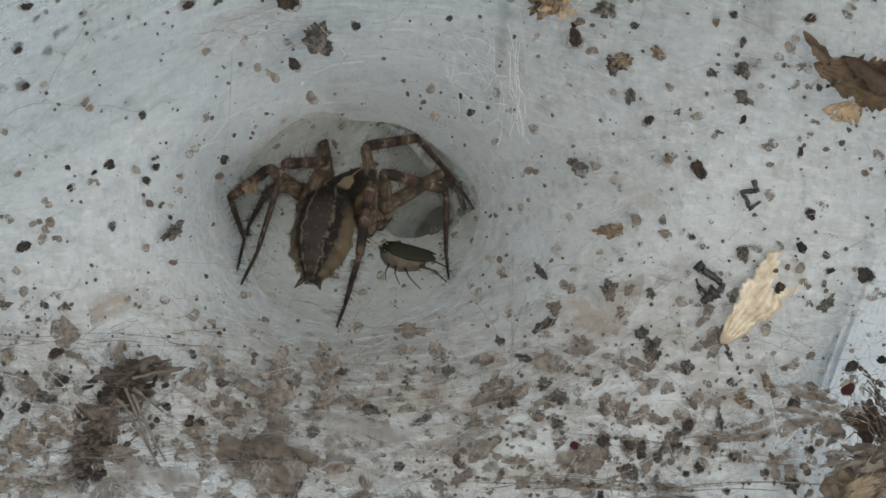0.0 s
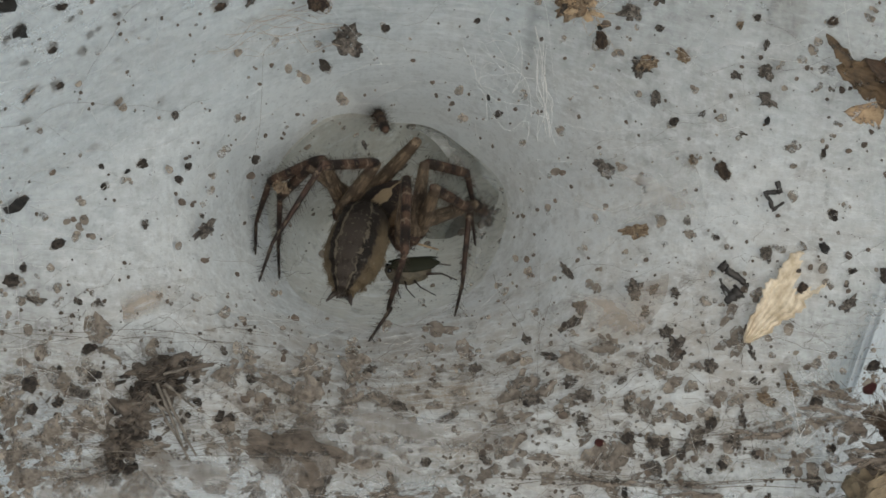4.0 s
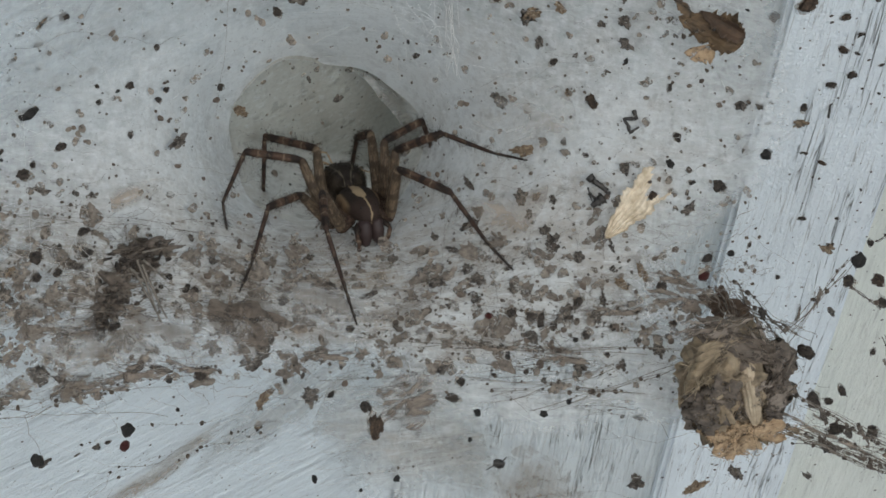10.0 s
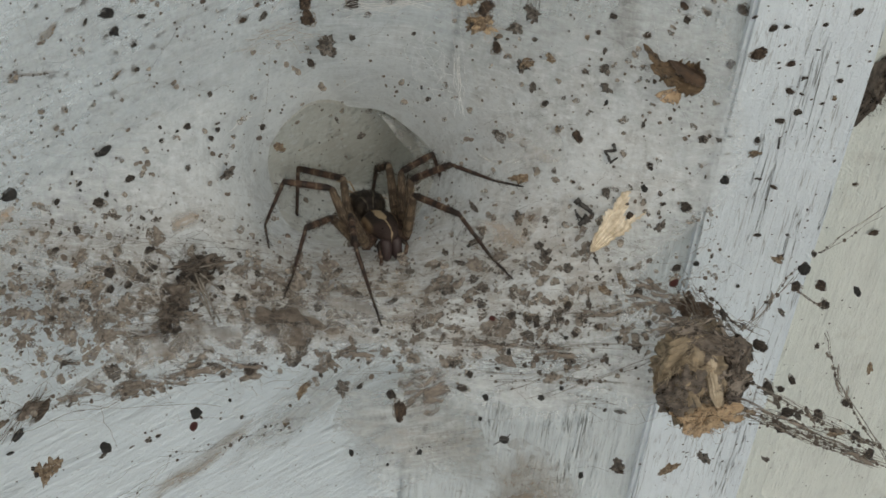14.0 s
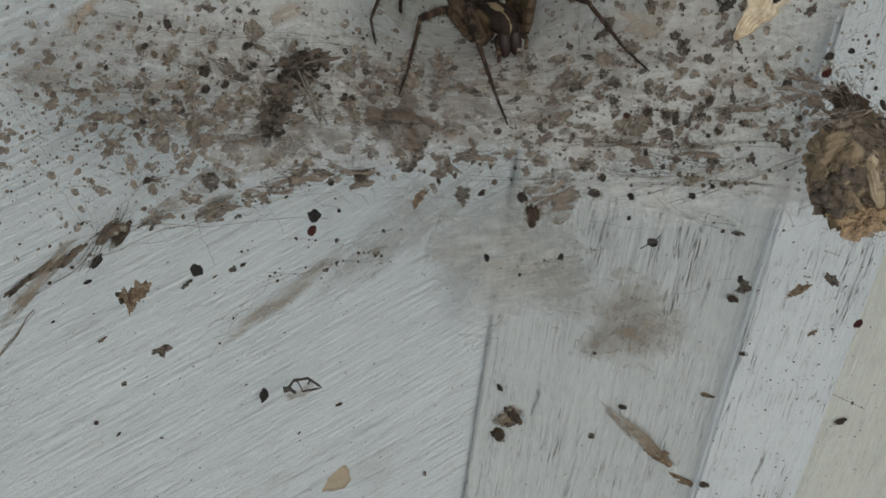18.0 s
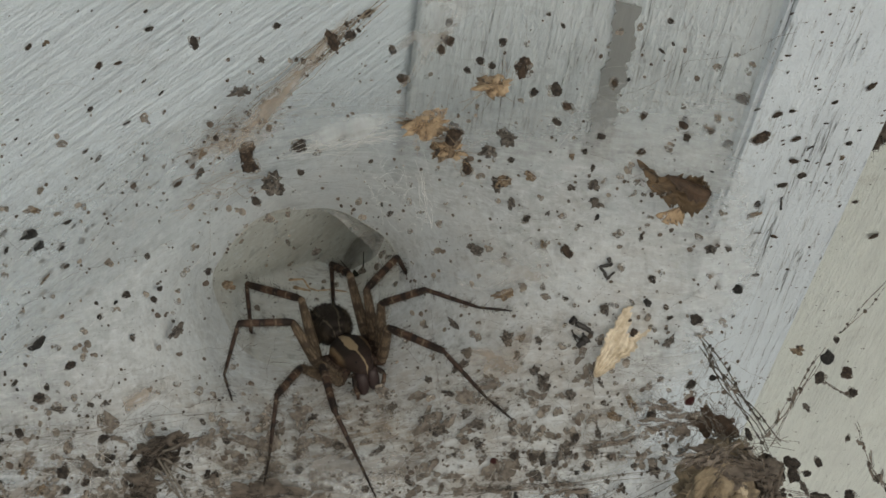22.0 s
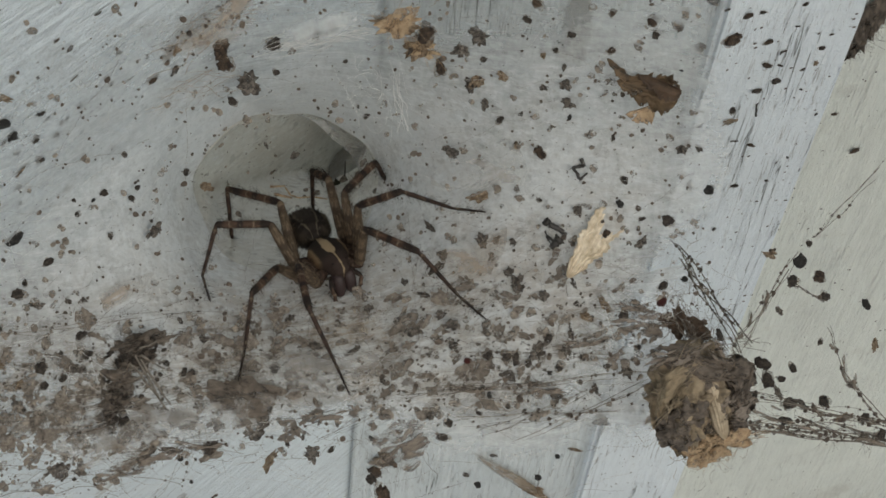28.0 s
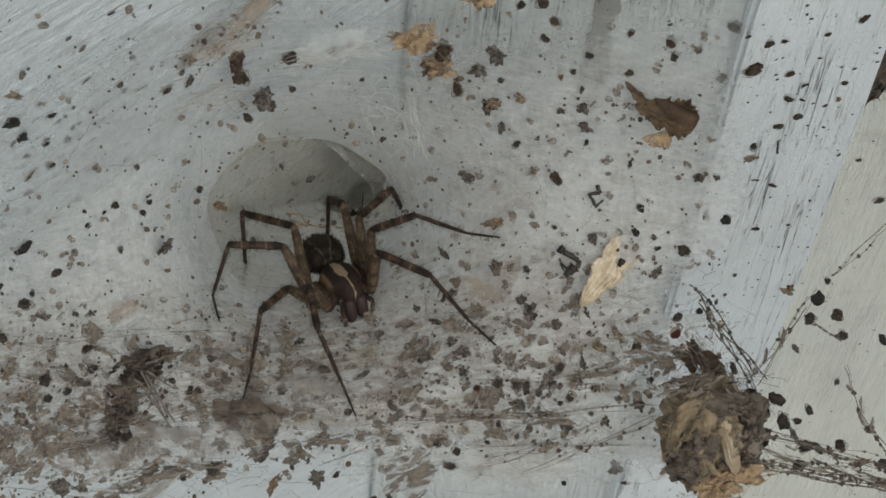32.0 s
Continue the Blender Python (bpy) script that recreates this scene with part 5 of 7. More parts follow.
speck("dust", "web", -0.0117, -0.0210, -0.0103, 0.38)
speck("frass", "web", -0.0142, -0.0215, -0.0110, 0.38)
speck("frass", "web", -0.0260, -0.0211, -0.0108, 1.05)
speck("ink", "web", -0.0294, -0.0244, -0.0153, 0.29)
speck("ink", "air", -0.0341, -0.0471, 0.0141, 0.88)
speck("seed", "air", -0.0344, -0.0488, 0.0129, 0.70)
speck("dust", "left", -0.0462, 0.0104, -0.0803, 1.01)
speck("frass", "left", -0.0443, 0.0117, -0.0808, 0.68)
speck("dust", "left", -0.0493, 0.0085, -0.0802, 0.56)
speck("dust", "left", -0.0542, 0.0054, -0.0784, 1.34)
speck("tan", "air", -0.0607, -0.0212, -0.0425, 1.53)
speck("ink", "left", -0.0703, -0.0048, -0.0733, 0.33)
speck("tan", "left", -0.0184, 0.0281, -0.0979, 1.54)
speck("tan", "web", -0.0171, -0.0232, -0.0132, 1.05)
speck("dust", "web", -0.0105, -0.0229, -0.0125, 1.24)
speck("frass", "web", -0.0076, -0.0228, -0.0122, 0.48)
speck("frass", "left", -0.0175, 0.0287, -0.1034, 0.48)
speck("frass", "left", -0.0155, 0.0300, -0.1048, 0.36)
speck("ink", "air", -0.0098, -0.0510, 0.0102, 0.44)
speck("ink", "air", 0.0010, -0.0493, 0.0083, 0.44)
speck("brown", "air", -0.0017, -0.0354, -0.0005, 1.19)
speck("frass", "air", -0.0029, -0.0332, 0.0010, 0.74)
speck("tan", "board", 0.0136, 0.0415, -0.1223, 0.87)
speck("dust", "web", -0.0188, -0.0193, -0.0091, 1.72)
speck("dust", "web", -0.0387, -0.0161, -0.0064, 0.57)
speck("dust", "web", -0.0412, -0.0172, -0.0072, 1.24)
speck("dust", "web", -0.0360, -0.0211, -0.0109, 1.15)
speck("dust", "web", -0.0319, -0.0208, -0.0105, 0.95)
speck("dust", "web", -0.0026, -0.0092, -0.0063, 0.77)
speck("dust", "web", -0.0081, -0.0074, -0.0069, 0.77)
speck("frass", "web", -0.0496, -0.0065, 0.0009, 0.29)
speck("frass", "web", -0.0471, -0.0073, -0.0001, 0.29)
speck("frass", "web", -0.0365, -0.0031, -0.0008, 0.38)
speck("frass", "web", -0.0651, -0.0104, 0.0010, 0.38)
speck("dust", "left", -0.0593, 0.0021, -0.0400, 0.63)
speck("dust", "left", -0.0675, -0.0031, -0.0330, 0.51)
speck("dust", "web", -0.0389, -0.0189, -0.0086, 0.67)
speck("dust", "web", -0.0332, -0.0187, -0.0085, 0.76)
speck("dust", "web", -0.0294, -0.0181, -0.0081, 0.67)
speck("dust", "web", -0.0243, -0.0184, -0.0084, 0.86)
speck("dust", "web", -0.0167, -0.0171, -0.0077, 0.67)
speck("dust", "web", -0.0254, -0.0053, -0.0047, 0.58)
speck("dust", "web", -0.0287, -0.0024, -0.0033, 0.48)
speck("dust", "web", -0.0116, -0.0017, -0.0077, 0.59)
speck("dust", "web", 0.0008, -0.0017, -0.0069, 0.68)
speck("dust", "web", 0.0019, -0.0152, -0.0060, 0.67)
speck("dust", "web", -0.0052, -0.0150, -0.0067, 0.57)
speck("dust", "web", -0.0129, -0.0137, -0.0067, 0.57)
speck("dust", "web", -0.0063, -0.0197, -0.0089, 0.48)
speck("dust", "web", 0.0007, -0.0193, -0.0080, 0.48)
speck("dust", "web", 0.0237, -0.0041, 0.0017, 1.25)
speck("dust", "web", 0.0224, -0.0021, 0.0019, 0.77)
speck("dust", "web", 0.0272, -0.0068, 0.0020, 0.86)
speck("dust", "web", 0.0115, -0.0059, -0.0033, 0.87)
speck("dust", "web", 0.0133, -0.0079, -0.0028, 1.15)
speck("dust", "web", 0.0127, -0.0110, -0.0033, 0.77)
speck("dust", "web", 0.0073, -0.0081, -0.0045, 1.16)
speck("dust", "web", 0.0120, 0.0022, -0.0029, 0.98)
speck("tan", "web", 0.0335, -0.0110, 0.0015, 0.96)
speck("tan", "web", 0.0363, -0.0098, 0.0028, 0.96)
speck("frass", "web", 0.0389, -0.0116, 0.0021, 0.86)
speck("seed", "web", 0.0448, -0.0107, 0.0040, 0.76)
speck("frass", "web", 0.0450, -0.0089, 0.0056, 0.67)
speck("ink", "web", 0.0483, -0.0086, 0.0068, 0.48)
speck("frass", "web", 0.0508, -0.0080, 0.0082, 0.38)
speck("tan", "air", 0.0635, -0.0040, 0.0030, 0.88)
speck("ink", "air", 0.0681, -0.0053, 0.0023, 1.27)
speck("frass", "air", 0.0697, -0.0033, 0.0038, 0.49)
speck("frass", "air", 0.0666, -0.0080, 0.0004, 0.97)
speck("brown", "air", 0.0710, -0.0077, 0.0008, 0.88)
speck("frass", "air", 0.0716, -0.0103, -0.0011, 0.78)
speck("ink", "air", 0.0730, -0.0193, 0.0147, 0.84)
speck("dust", "air", 0.0644, -0.0114, -0.0022, 0.58)
speck("frass", "trim", 0.0659, 0.0214, -0.0378, 0.54)
speck("seed", "web", 0.0147, -0.0140, -0.0036, 0.67)
speck("frass", "web", 0.0177, -0.0138, -0.0029, 0.67)
speck("frass", "web", 0.0206, -0.0143, -0.0026, 0.86)
speck("frass", "web", 0.0221, -0.0146, -0.0025, 0.76)
speck("dust", "web", 0.0259, -0.0141, -0.0017, 1.34)
speck("frass", "web", 0.0272, -0.0128, -0.0007, 0.86)
speck("dust", "web", 0.0298, -0.0146, -0.0014, 0.95)
speck("frass", "web", 0.0238, -0.0157, -0.0029, 0.57)
speck("ink", "web", 0.0270, -0.0173, -0.0037, 0.48)
speck("frass", "web", 0.0285, -0.0168, -0.0031, 0.67)
speck("dust", "web", 0.0206, -0.0170, -0.0041, 1.05)
speck("ink", "web", 0.0175, -0.0190, -0.0061, 0.57)
speck("ink", "web", 0.0165, -0.0178, -0.0052, 0.38)
speck("frass", "web", 0.0245, -0.0184, -0.0049, 0.48)
speck("dust", "web", 0.0279, -0.0199, -0.0063, 1.05)
speck("dust", "web", 0.0340, -0.0198, -0.0060, 0.67)
speck("frass", "web", 0.0355, -0.0143, -0.0004, 0.38)
speck("dust", "web", 0.0390, -0.0183, -0.0039, 0.96)
speck("dust", "board", 0.0498, 0.0250, -0.0738, 0.70)
speck("dust", "web", 0.0086, -0.0197, -0.0076, 1.24)
speck("frass", "web", 0.0108, -0.0215, -0.0093, 0.57)
speck("frass", "web", 0.0100, -0.0230, -0.0115, 0.77)
speck("ink", "air", 0.0115, -0.0393, 0.0097, 0.54)
speck("ink", "air", 0.0204, -0.0394, 0.0101, 0.54)
speck("ink", "air", 0.0242, -0.0353, 0.0071, 0.46)
speck("frass", "web", 0.0296, -0.0222, -0.0096, 0.38)
speck("dust", "board", 0.0503, 0.0248, -0.0865, 1.43)
speck("ink", "air", 0.0101, -0.0467, 0.0143, 0.35)
speck("ink", "air", 0.0146, -0.0454, 0.0068, 0.63)
speck("dust", "air", 0.0459, 0.0010, -0.0703, 1.33)
speck("tan", "air", 0.0559, 0.0004, -0.0701, 1.22)
speck("dust", "air", 0.0655, 0.0111, -0.0817, 1.15)
speck("dust", "air", 0.0769, 0.0075, -0.0763, 0.68)
speck("ink", "air", 0.0263, -0.0528, 0.0084, 0.53)
speck("frass", "air", 0.0643, -0.0162, -0.0178, 1.00)
speck("frass", "air", 0.0666, -0.0165, -0.0178, 0.60)
speck("frass", "air", 0.0686, -0.0151, -0.0168, 0.70)
speck("dust", "air", 0.0660, -0.0184, -0.0192, 0.80)
speck("frass", "air", 0.0677, -0.0200, -0.0202, 0.90)
speck("ink", "air", 0.0668, -0.0222, -0.0218, 0.90)
speck("dust", "air", 0.0697, -0.0203, -0.0203, 0.70)
speck("frass", "air", 0.0734, -0.0203, -0.0201, 0.90)
speck("frass", "air", 0.0759, -0.0135, -0.0152, 0.40)
speck("frass", "air", 0.0780, -0.0184, -0.0186, 0.70)
speck("tan", "air", 0.0765, -0.0227, -0.0217, 1.00)
speck("frass", "air", 0.0798, -0.0232, -0.0219, 0.90)
speck("frass", "air", 0.0822, -0.0257, -0.0235, 0.80)
speck("tan", "air", 0.0822, -0.0135, -0.0149, 0.70)
speck("frass", "air", 0.0706, -0.0162, -0.0052, 0.49)
speck("dust", "web", 0.0069, 0.0015, -0.0054, 0.59)
speck("dust", "web", 0.0094, -0.0017, -0.0042, 0.68)
speck("dust", "web", 0.0163, -0.0028, -0.0012, 0.58)
speck("dust", "web", 0.0175, -0.0068, -0.0013, 0.58)
speck("dust", "web", 0.0091, -0.0122, -0.0043, 0.57)
speck("dust", "web", 0.0180, -0.0104, -0.0018, 0.67)
speck("dust", "web", 0.0318, -0.0060, 0.0039, 0.57)
speck("dust", "web", 0.0319, -0.0088, 0.0023, 0.48)
speck("dust", "web", 0.0307, -0.0127, -0.0001, 0.67)
speck("dust", "web", 0.0079, -0.0155, -0.0052, 0.57)
speck("frass", "web", 0.0136, -0.0175, -0.0054, 0.38)
speck("frass", "web", 0.0321, -0.0159, -0.0021, 0.48)
speck("frass", "web", 0.0410, -0.0157, -0.0009, 0.48)
speck("frass", "web", 0.0360, -0.0174, -0.0031, 0.48)
speck("frass", "web", 0.0316, -0.0188, -0.0048, 0.38)
speck("frass", "web", 0.0202, -0.0205, -0.0075, 0.38)
speck("dust", "web", 0.0229, -0.0213, -0.0084, 0.38)
speck("frass", "web", 0.0157, -0.0209, -0.0082, 0.38)
speck("frass", "left", -0.0394, 0.0148, 0.0881, 0.28)
speck("frass", "left", -0.0410, 0.0137, 0.0900, 0.21)
speck("brown", "left", -0.0473, 0.0097, 0.0894, 0.56)
speck("tan", "left", -0.0453, 0.0110, 0.0878, 0.56)
speck("brown", "left", -0.0327, 0.0190, 0.0803, 0.51)
speck("frass", "left", -0.0325, 0.0191, 0.0759, 0.73)
speck("frass", "web", -0.0267, 0.0194, 0.0714, 0.74)
speck("frass", "web", -0.0158, 0.0197, 0.0728, 0.37)
speck("brown", "left", -0.0392, 0.0149, 0.0750, 0.58)
speck("brown", "left", -0.0367, 0.0165, 0.0725, 0.59)
speck("dust", "web", -0.0174, 0.0218, 0.0612, 0.46)
speck("dust", "left", -0.0336, 0.0185, 0.0640, 0.45)
speck("ink", "left", -0.0312, 0.0200, 0.0582, 0.46)
speck("frass", "left", -0.0409, 0.0138, 0.0662, 0.60)
speck("frass", "left", -0.0361, 0.0168, 0.0566, 0.61)
speck("frass", "left", -0.0459, 0.0107, 0.0763, 0.29)
speck("ink", "left", -0.0505, 0.0077, 0.0708, 0.36)
speck("frass", "left", -0.0500, 0.0080, 0.0750, 0.29)
speck("brown", "left", -0.0421, 0.0130, 0.0565, 0.53)
speck("brown", "left", -0.0404, 0.0141, 0.0526, 0.62)
speck("dust", "left", -0.0340, 0.0182, 0.0436, 0.63)
speck("ink", "left", -0.0452, 0.0111, 0.0504, 0.46)
speck("dust", "left", -0.0404, 0.0141, 0.0446, 0.55)
speck("tan", "left", -0.0485, 0.0090, 0.0542, 0.99)
speck("tan", "left", -0.0505, 0.0077, 0.0517, 1.23)
speck("ink", "left", -0.0498, 0.0082, 0.0405, 1.26)
speck("dust", "web", -0.0202, 0.0228, 0.0518, 1.02)
speck("brown", "web", -0.0184, 0.0238, 0.0285, 1.16)
speck("frass", "web", -0.0115, 0.0244, 0.0318, 0.83)
speck("frass", "web", -0.0005, 0.0242, 0.0255, 0.34)
speck("brown", "web", -0.0082, 0.0212, 0.0658, 0.91)
speck("frass", "web", -0.0057, 0.0209, 0.0673, 0.68)
speck("brown", "left", 0.0001, 0.0398, 0.0419, 0.91)
speck("frass", "web", -0.0049, 0.0243, 0.0338, 0.74)
speck("frass", "web", -0.0026, 0.0241, 0.0357, 0.74)
speck("tan", "web", 0.0064, 0.0230, 0.0364, 1.80)
speck("brown", "web", 0.0027, 0.0227, 0.0510, 0.71)
speck("frass", "web", 0.0003, 0.0216, 0.0612, 0.46)
speck("brown", "web", 0.0070, 0.0212, 0.0608, 0.77)
speck("brown", "web", 0.0075, 0.0207, 0.0640, 0.69)
speck("frass", "web", 0.0072, 0.0197, 0.0699, 0.53)
speck("frass", "web", 0.0113, 0.0215, 0.0540, 0.39)
speck("frass", "web", 0.0127, 0.0210, 0.0571, 0.55)
speck("frass", "web", 0.0144, 0.0209, 0.0558, 0.47)
speck("brown", "web", 0.0188, 0.0203, 0.0552, 1.02)
speck("tan", "web", 0.0149, 0.0213, 0.0496, 1.75)
speck("frass", "web", 0.0238, 0.0196, 0.0503, 0.95)
speck("frass", "web", 0.0210, 0.0203, 0.0482, 0.48)
speck("brown", "board", 0.0263, 0.0357, 0.0439, 0.42)
speck("frass", "web", 0.0224, 0.0179, 0.0693, 0.30)
speck("frass", "web", 0.0152, 0.0199, 0.0635, 0.54)
speck("brown", "web", 0.0260, 0.0192, 0.0454, 0.81)
speck("dust", "web", 0.0183, 0.0205, 0.0358, 1.32)
speck("dust", "web", 0.0162, 0.0207, 0.0318, 1.16)
speck("dust", "web", 0.0315, 0.0150, 0.0287, 1.09)
speck("brown", "web", 0.0316, 0.0178, 0.0532, 0.71)
speck("ink", "web", 0.0333, 0.0174, 0.0545, 0.32)
speck("frass", "board", 0.0421, 0.0285, 0.0510, 0.66)
speck("frass", "board", 0.0419, 0.0286, 0.0428, 0.59)
speck("frass", "board", 0.0432, 0.0280, 0.0452, 0.34)
speck("frass", "web", 0.0432, 0.0141, 0.0426, 0.65)
speck("brown", "web", 0.0366, 0.0164, 0.0455, 0.48)
speck("brown", "web", 0.0372, 0.0151, 0.0371, 0.58)
speck("frass", "trim", 0.0557, 0.0204, 0.0373, 0.59)
speck("brown", "trim", 0.0578, 0.0206, 0.0280, 1.54)
speck("brown", "trim", 0.0651, 0.0213, 0.0183, 0.97)
speck("brown", "trim", 0.0733, 0.0221, 0.0378, 0.85)
speck("frass", "trim", 0.0635, 0.0212, 0.0433, 0.33)
speck("brown", "trim", 0.0574, 0.0206, 0.0516, 0.49)
speck("frass", "trim", 0.0585, 0.0207, 0.0466, 0.33)
speck("frass", "trim", 0.0737, 0.0222, 0.0206, 0.62)
speck("frass", "trim", 0.0556, 0.0204, 0.0632, 0.32)
speck("frass", "left", -0.0713, -0.0055, -0.1084, 0.65)
speck("frass", "left", -0.0675, -0.0031, -0.1166, 0.66)
speck("dust", "left", -0.0659, -0.0020, -0.1001, 0.85)
speck("ink", "air", -0.0518, -0.0162, -0.0434, 1.13)
speck("ink", "left", -0.0769, -0.0091, -0.0696, 0.40)
speck("tan", "air", -0.0627, -0.0199, -0.0466, 1.69)
speck("dust", "left", -0.0592, 0.0022, -0.0947, 2.12)
speck("tan", "left", -0.0691, -0.0041, -0.0826, 1.23)
speck("ink", "air", -0.0398, 0.0129, -0.1275, 1.02)
speck("husk", "left", -0.0246, 0.0242, -0.1791, 4.60)
speck("brown", "left", -0.0239, 0.0246, -0.1488, 0.71)
speck("dust", "left", -0.0021, 0.0385, -0.2003, 1.05)
speck("frass", "left", -0.0322, 0.0193, -0.1521, 0.48)
speck("dust", "left", -0.0433, 0.0123, -0.1226, 0.45)
speck("frass", "left", -0.0596, 0.0019, -0.1260, 0.45)
speck("ink", "board", 0.0126, 0.0419, -0.1684, 1.13)
speck("brown", "board", 0.0159, 0.0404, -0.1763, 2.29)
speck("brown", "board", 0.0139, 0.0413, -0.1870, 2.07)
speck("ink", "air", -0.0032, -0.0427, -0.0056, 0.34)
speck("ink", "board", 0.0299, 0.0341, -0.1424, 0.61)
speck("brown", "board", 0.0522, 0.0239, -0.1064, 1.62)
speck("tan", "trim", 0.0698, 0.0218, -0.1154, 1.04)
speck("seed", "air", 0.0402, -0.0648, 0.0154, 0.63)
speck("frass", "panel", 0.0863, 0.0313, -0.1637, 1.39)
speck("frass", "trim", 0.0565, 0.0205, -0.1729, 1.25)
speck("frass", "trim", 0.0563, 0.0205, -0.1212, 0.92)
speck("tan", "board", 0.0527, 0.0237, -0.1421, 1.34)
speck("dust", "board", 0.0327, 0.0328, -0.1735, 1.15)
speck("tan", "board", 0.0461, 0.0267, -0.1696, 3.56)
speck("tan", "board", 0.0537, 0.0232, -0.1770, 2.84)
speck("frass", "board", 0.0376, 0.0306, -0.1578, 1.00)



# ---- larger scraps, remains and the egg case ----
def lain(ob, place, out, angle, lift=0.0):
    """Lays a thing flat at place: its z along out, its x turned by angle from the web's own x."""
    out = Vector(out).normalized()
    right = FRAME @ Vector((1, 0, 0))
    right = (right - out * right.dot(out)).normalized()
    turn = Matrix((right, out.cross(right), out)).transposed().to_4x4()
    ob.matrix_world = Matrix.Translation(Vector(place) + out * lift) @ turn @ pose(0, 0, 0, 0, 0, angle)
    return ob


OUT = FRAME @ Vector((0, 0, 1))


def tube_path(bm, places, radius, sides=5, taper=0.6):
    """A bent twig or thread through the places (metres)."""
    rows = []
    for n, p in enumerate(places):
        way = (places[min(n + 1, len(places) - 1)] - places[max(n - 1, 0)]).normalized()
        a = way.orthogonal().normalized()
        b = way.cross(a)
        r = radius * (1 - (1 - taper) * n / max(1, len(places) - 1)) * (1 + 0.5 * noise.noise(Vector((n * 0.9, radius * 9000, 0))))
        rows.append([bm.verts.new(p + (a * math.cos(2 * math.pi * i / sides) + b * math.sin(2 * math.pi * i / sides)) * r) for i in range(sides)])
    for p, q in zip(rows, rows[1:]):
        for i in range(sides):
            bm.faces.new((p[i], p[(i + 1) % sides], q[(i + 1) % sides], q[i]))


def blade(length, width, curl, ragged, seed, ridges=0, pointed=0.6, cols=36, rows=14):
    """A dry scrap of leaf or husk in millimetres: pointed at one end, ragged, curled across."""
    bm = bmesh.new()
    s = 0.001
    sheets = []
    for z in (0.06, -0.06):
        grid = []
        for i in range(cols + 1):
            k = i / cols
            half = width / 2 * (1 - (2 * k - 1) ** 4) ** 0.5 * (1 - pointed + pointed * min(1, k * 1.6 + 0.08))
            half *= 1 + ragged * noise.noise(Vector((k * 9, seed, 0.3))) + 0.5 * ragged * noise.noise(Vector((k * 31, seed, 1.3)))
            row = []
            for j in range(rows + 1):
                q = 2 * j / rows - 1
                edge = half * (1 + ragged * 0.6 * noise.noise(Vector((k * 14, q * 3 + seed, 5))))
                x = length * (k - 0.5) + ragged * noise.noise(Vector((q * 4, k * 3, seed)))
                y = q * edge
                h = curl * (y / (width / 2)) ** 2 + 0.35 * noise.noise(Vector((x * 0.5, y * 0.6, seed))) + ridges * 0.16 * math.sin(q * 17 + 2 * noise.noise(Vector((x * 0.3, q, seed))))
                row.append(bm.verts.new(Vector((x, y, h + z)) * s))
            grid.append(row)
        sheets.append(grid)
    for n, grid in enumerate(sheets):
        for p, q in zip(grid, grid[1:]):
            for j in range(rows):
                quad = (p[j], q[j], q[j + 1], p[j + 1])
                bm.faces.new(quad if n == 0 else quad[::-1])
    a, b = sheets
    loop = [(i, 0) for i in range(cols + 1)] + [(cols, j) for j in range(1, rows + 1)] + [(i, rows) for i in range(cols - 1, -1, -1)] + [(0, j) for j in range(rows - 1, 0, -1)]
    for (i, j), (k, m) in zip(loop, loop[1:] + loop[:1]):
        bm.faces.new((a[i][j], b[i][j], b[k][m], a[k][m]))
    return bm


def felt(width, height, seed, fibres, thick=0.5, ragged=0.55):
    """A felted mat of dust and silk (mm) with an uneven outline, lumps and loose fibres at its edge."""
    rng = random.Random(seed)
    bm = bmesh.new()
    s = 0.001
    count, rings = 56, 9
    for top in (1, 0):
        rows = []
        for r in range(rings + 1):
            row = []
            for i in range(count):
                a = 2 * math.pi * i / count
                e = 1 + ragged * noise.noise(Vector((math.cos(a) * 1.6, math.sin(a) * 1.6, seed))) + 0.35 * ragged * noise.noise(Vector((math.cos(a) * 6, math.sin(a) * 6, seed)))
                k = r / rings * max(0.3, e)
                x, y = width / 2 * k * math.cos(a), height / 2 * k * math.sin(a)
                z = top * thick * (1 - (r / rings) ** 3) * (0.5 + 1.1 * abs(noise.noise(Vector((x * 0.7, y * 0.7, seed)))) + 0.5 * noise.noise(Vector((x * 2.2, y * 2.2, seed)))) - 0.05
                row.append(bm.verts.new(Vector((x, y, z)) * s))
            rows.append(row)
        for p, q in zip(rows, rows[1:]):
            for i in range(count):
                quad = (p[i], q[i], q[(i + 1) % count], p[(i + 1) % count])
                bm.faces.new(quad if top else quad[::-1])
    for _ in range(fibres):
        a = rng.uniform(0, 2 * math.pi)
        p = Vector((width / 2 * math.cos(a) * rng.uniform(0.2, 1.0), height / 2 * math.sin(a) * rng.uniform(0.2, 1.0), thick * 0.5))
        way = Vector((rng.gauss(0, 1), rng.gauss(0, 0.5), rng.uniform(0, 0.25)))
        bend = Vector((rng.gauss(0, 0.4), rng.gauss(0, 0.4), 0.1))
        tube_path(bm, [(p + way * t * 0.6 + bend * t * t) * s for t in (0, 0.5, 1.0, 1.5, 2.0)], 0.000035, 4)
    return bm


def mat_thing(name, label, category, bm, material, place, out, angle, lift=0.0003):
    ob = plain(name, bm, material, True)
    lain(ob, place, out, angle, lift)
    return tagged(ob, label, category, kind="" if category == "husk" else "stuff")


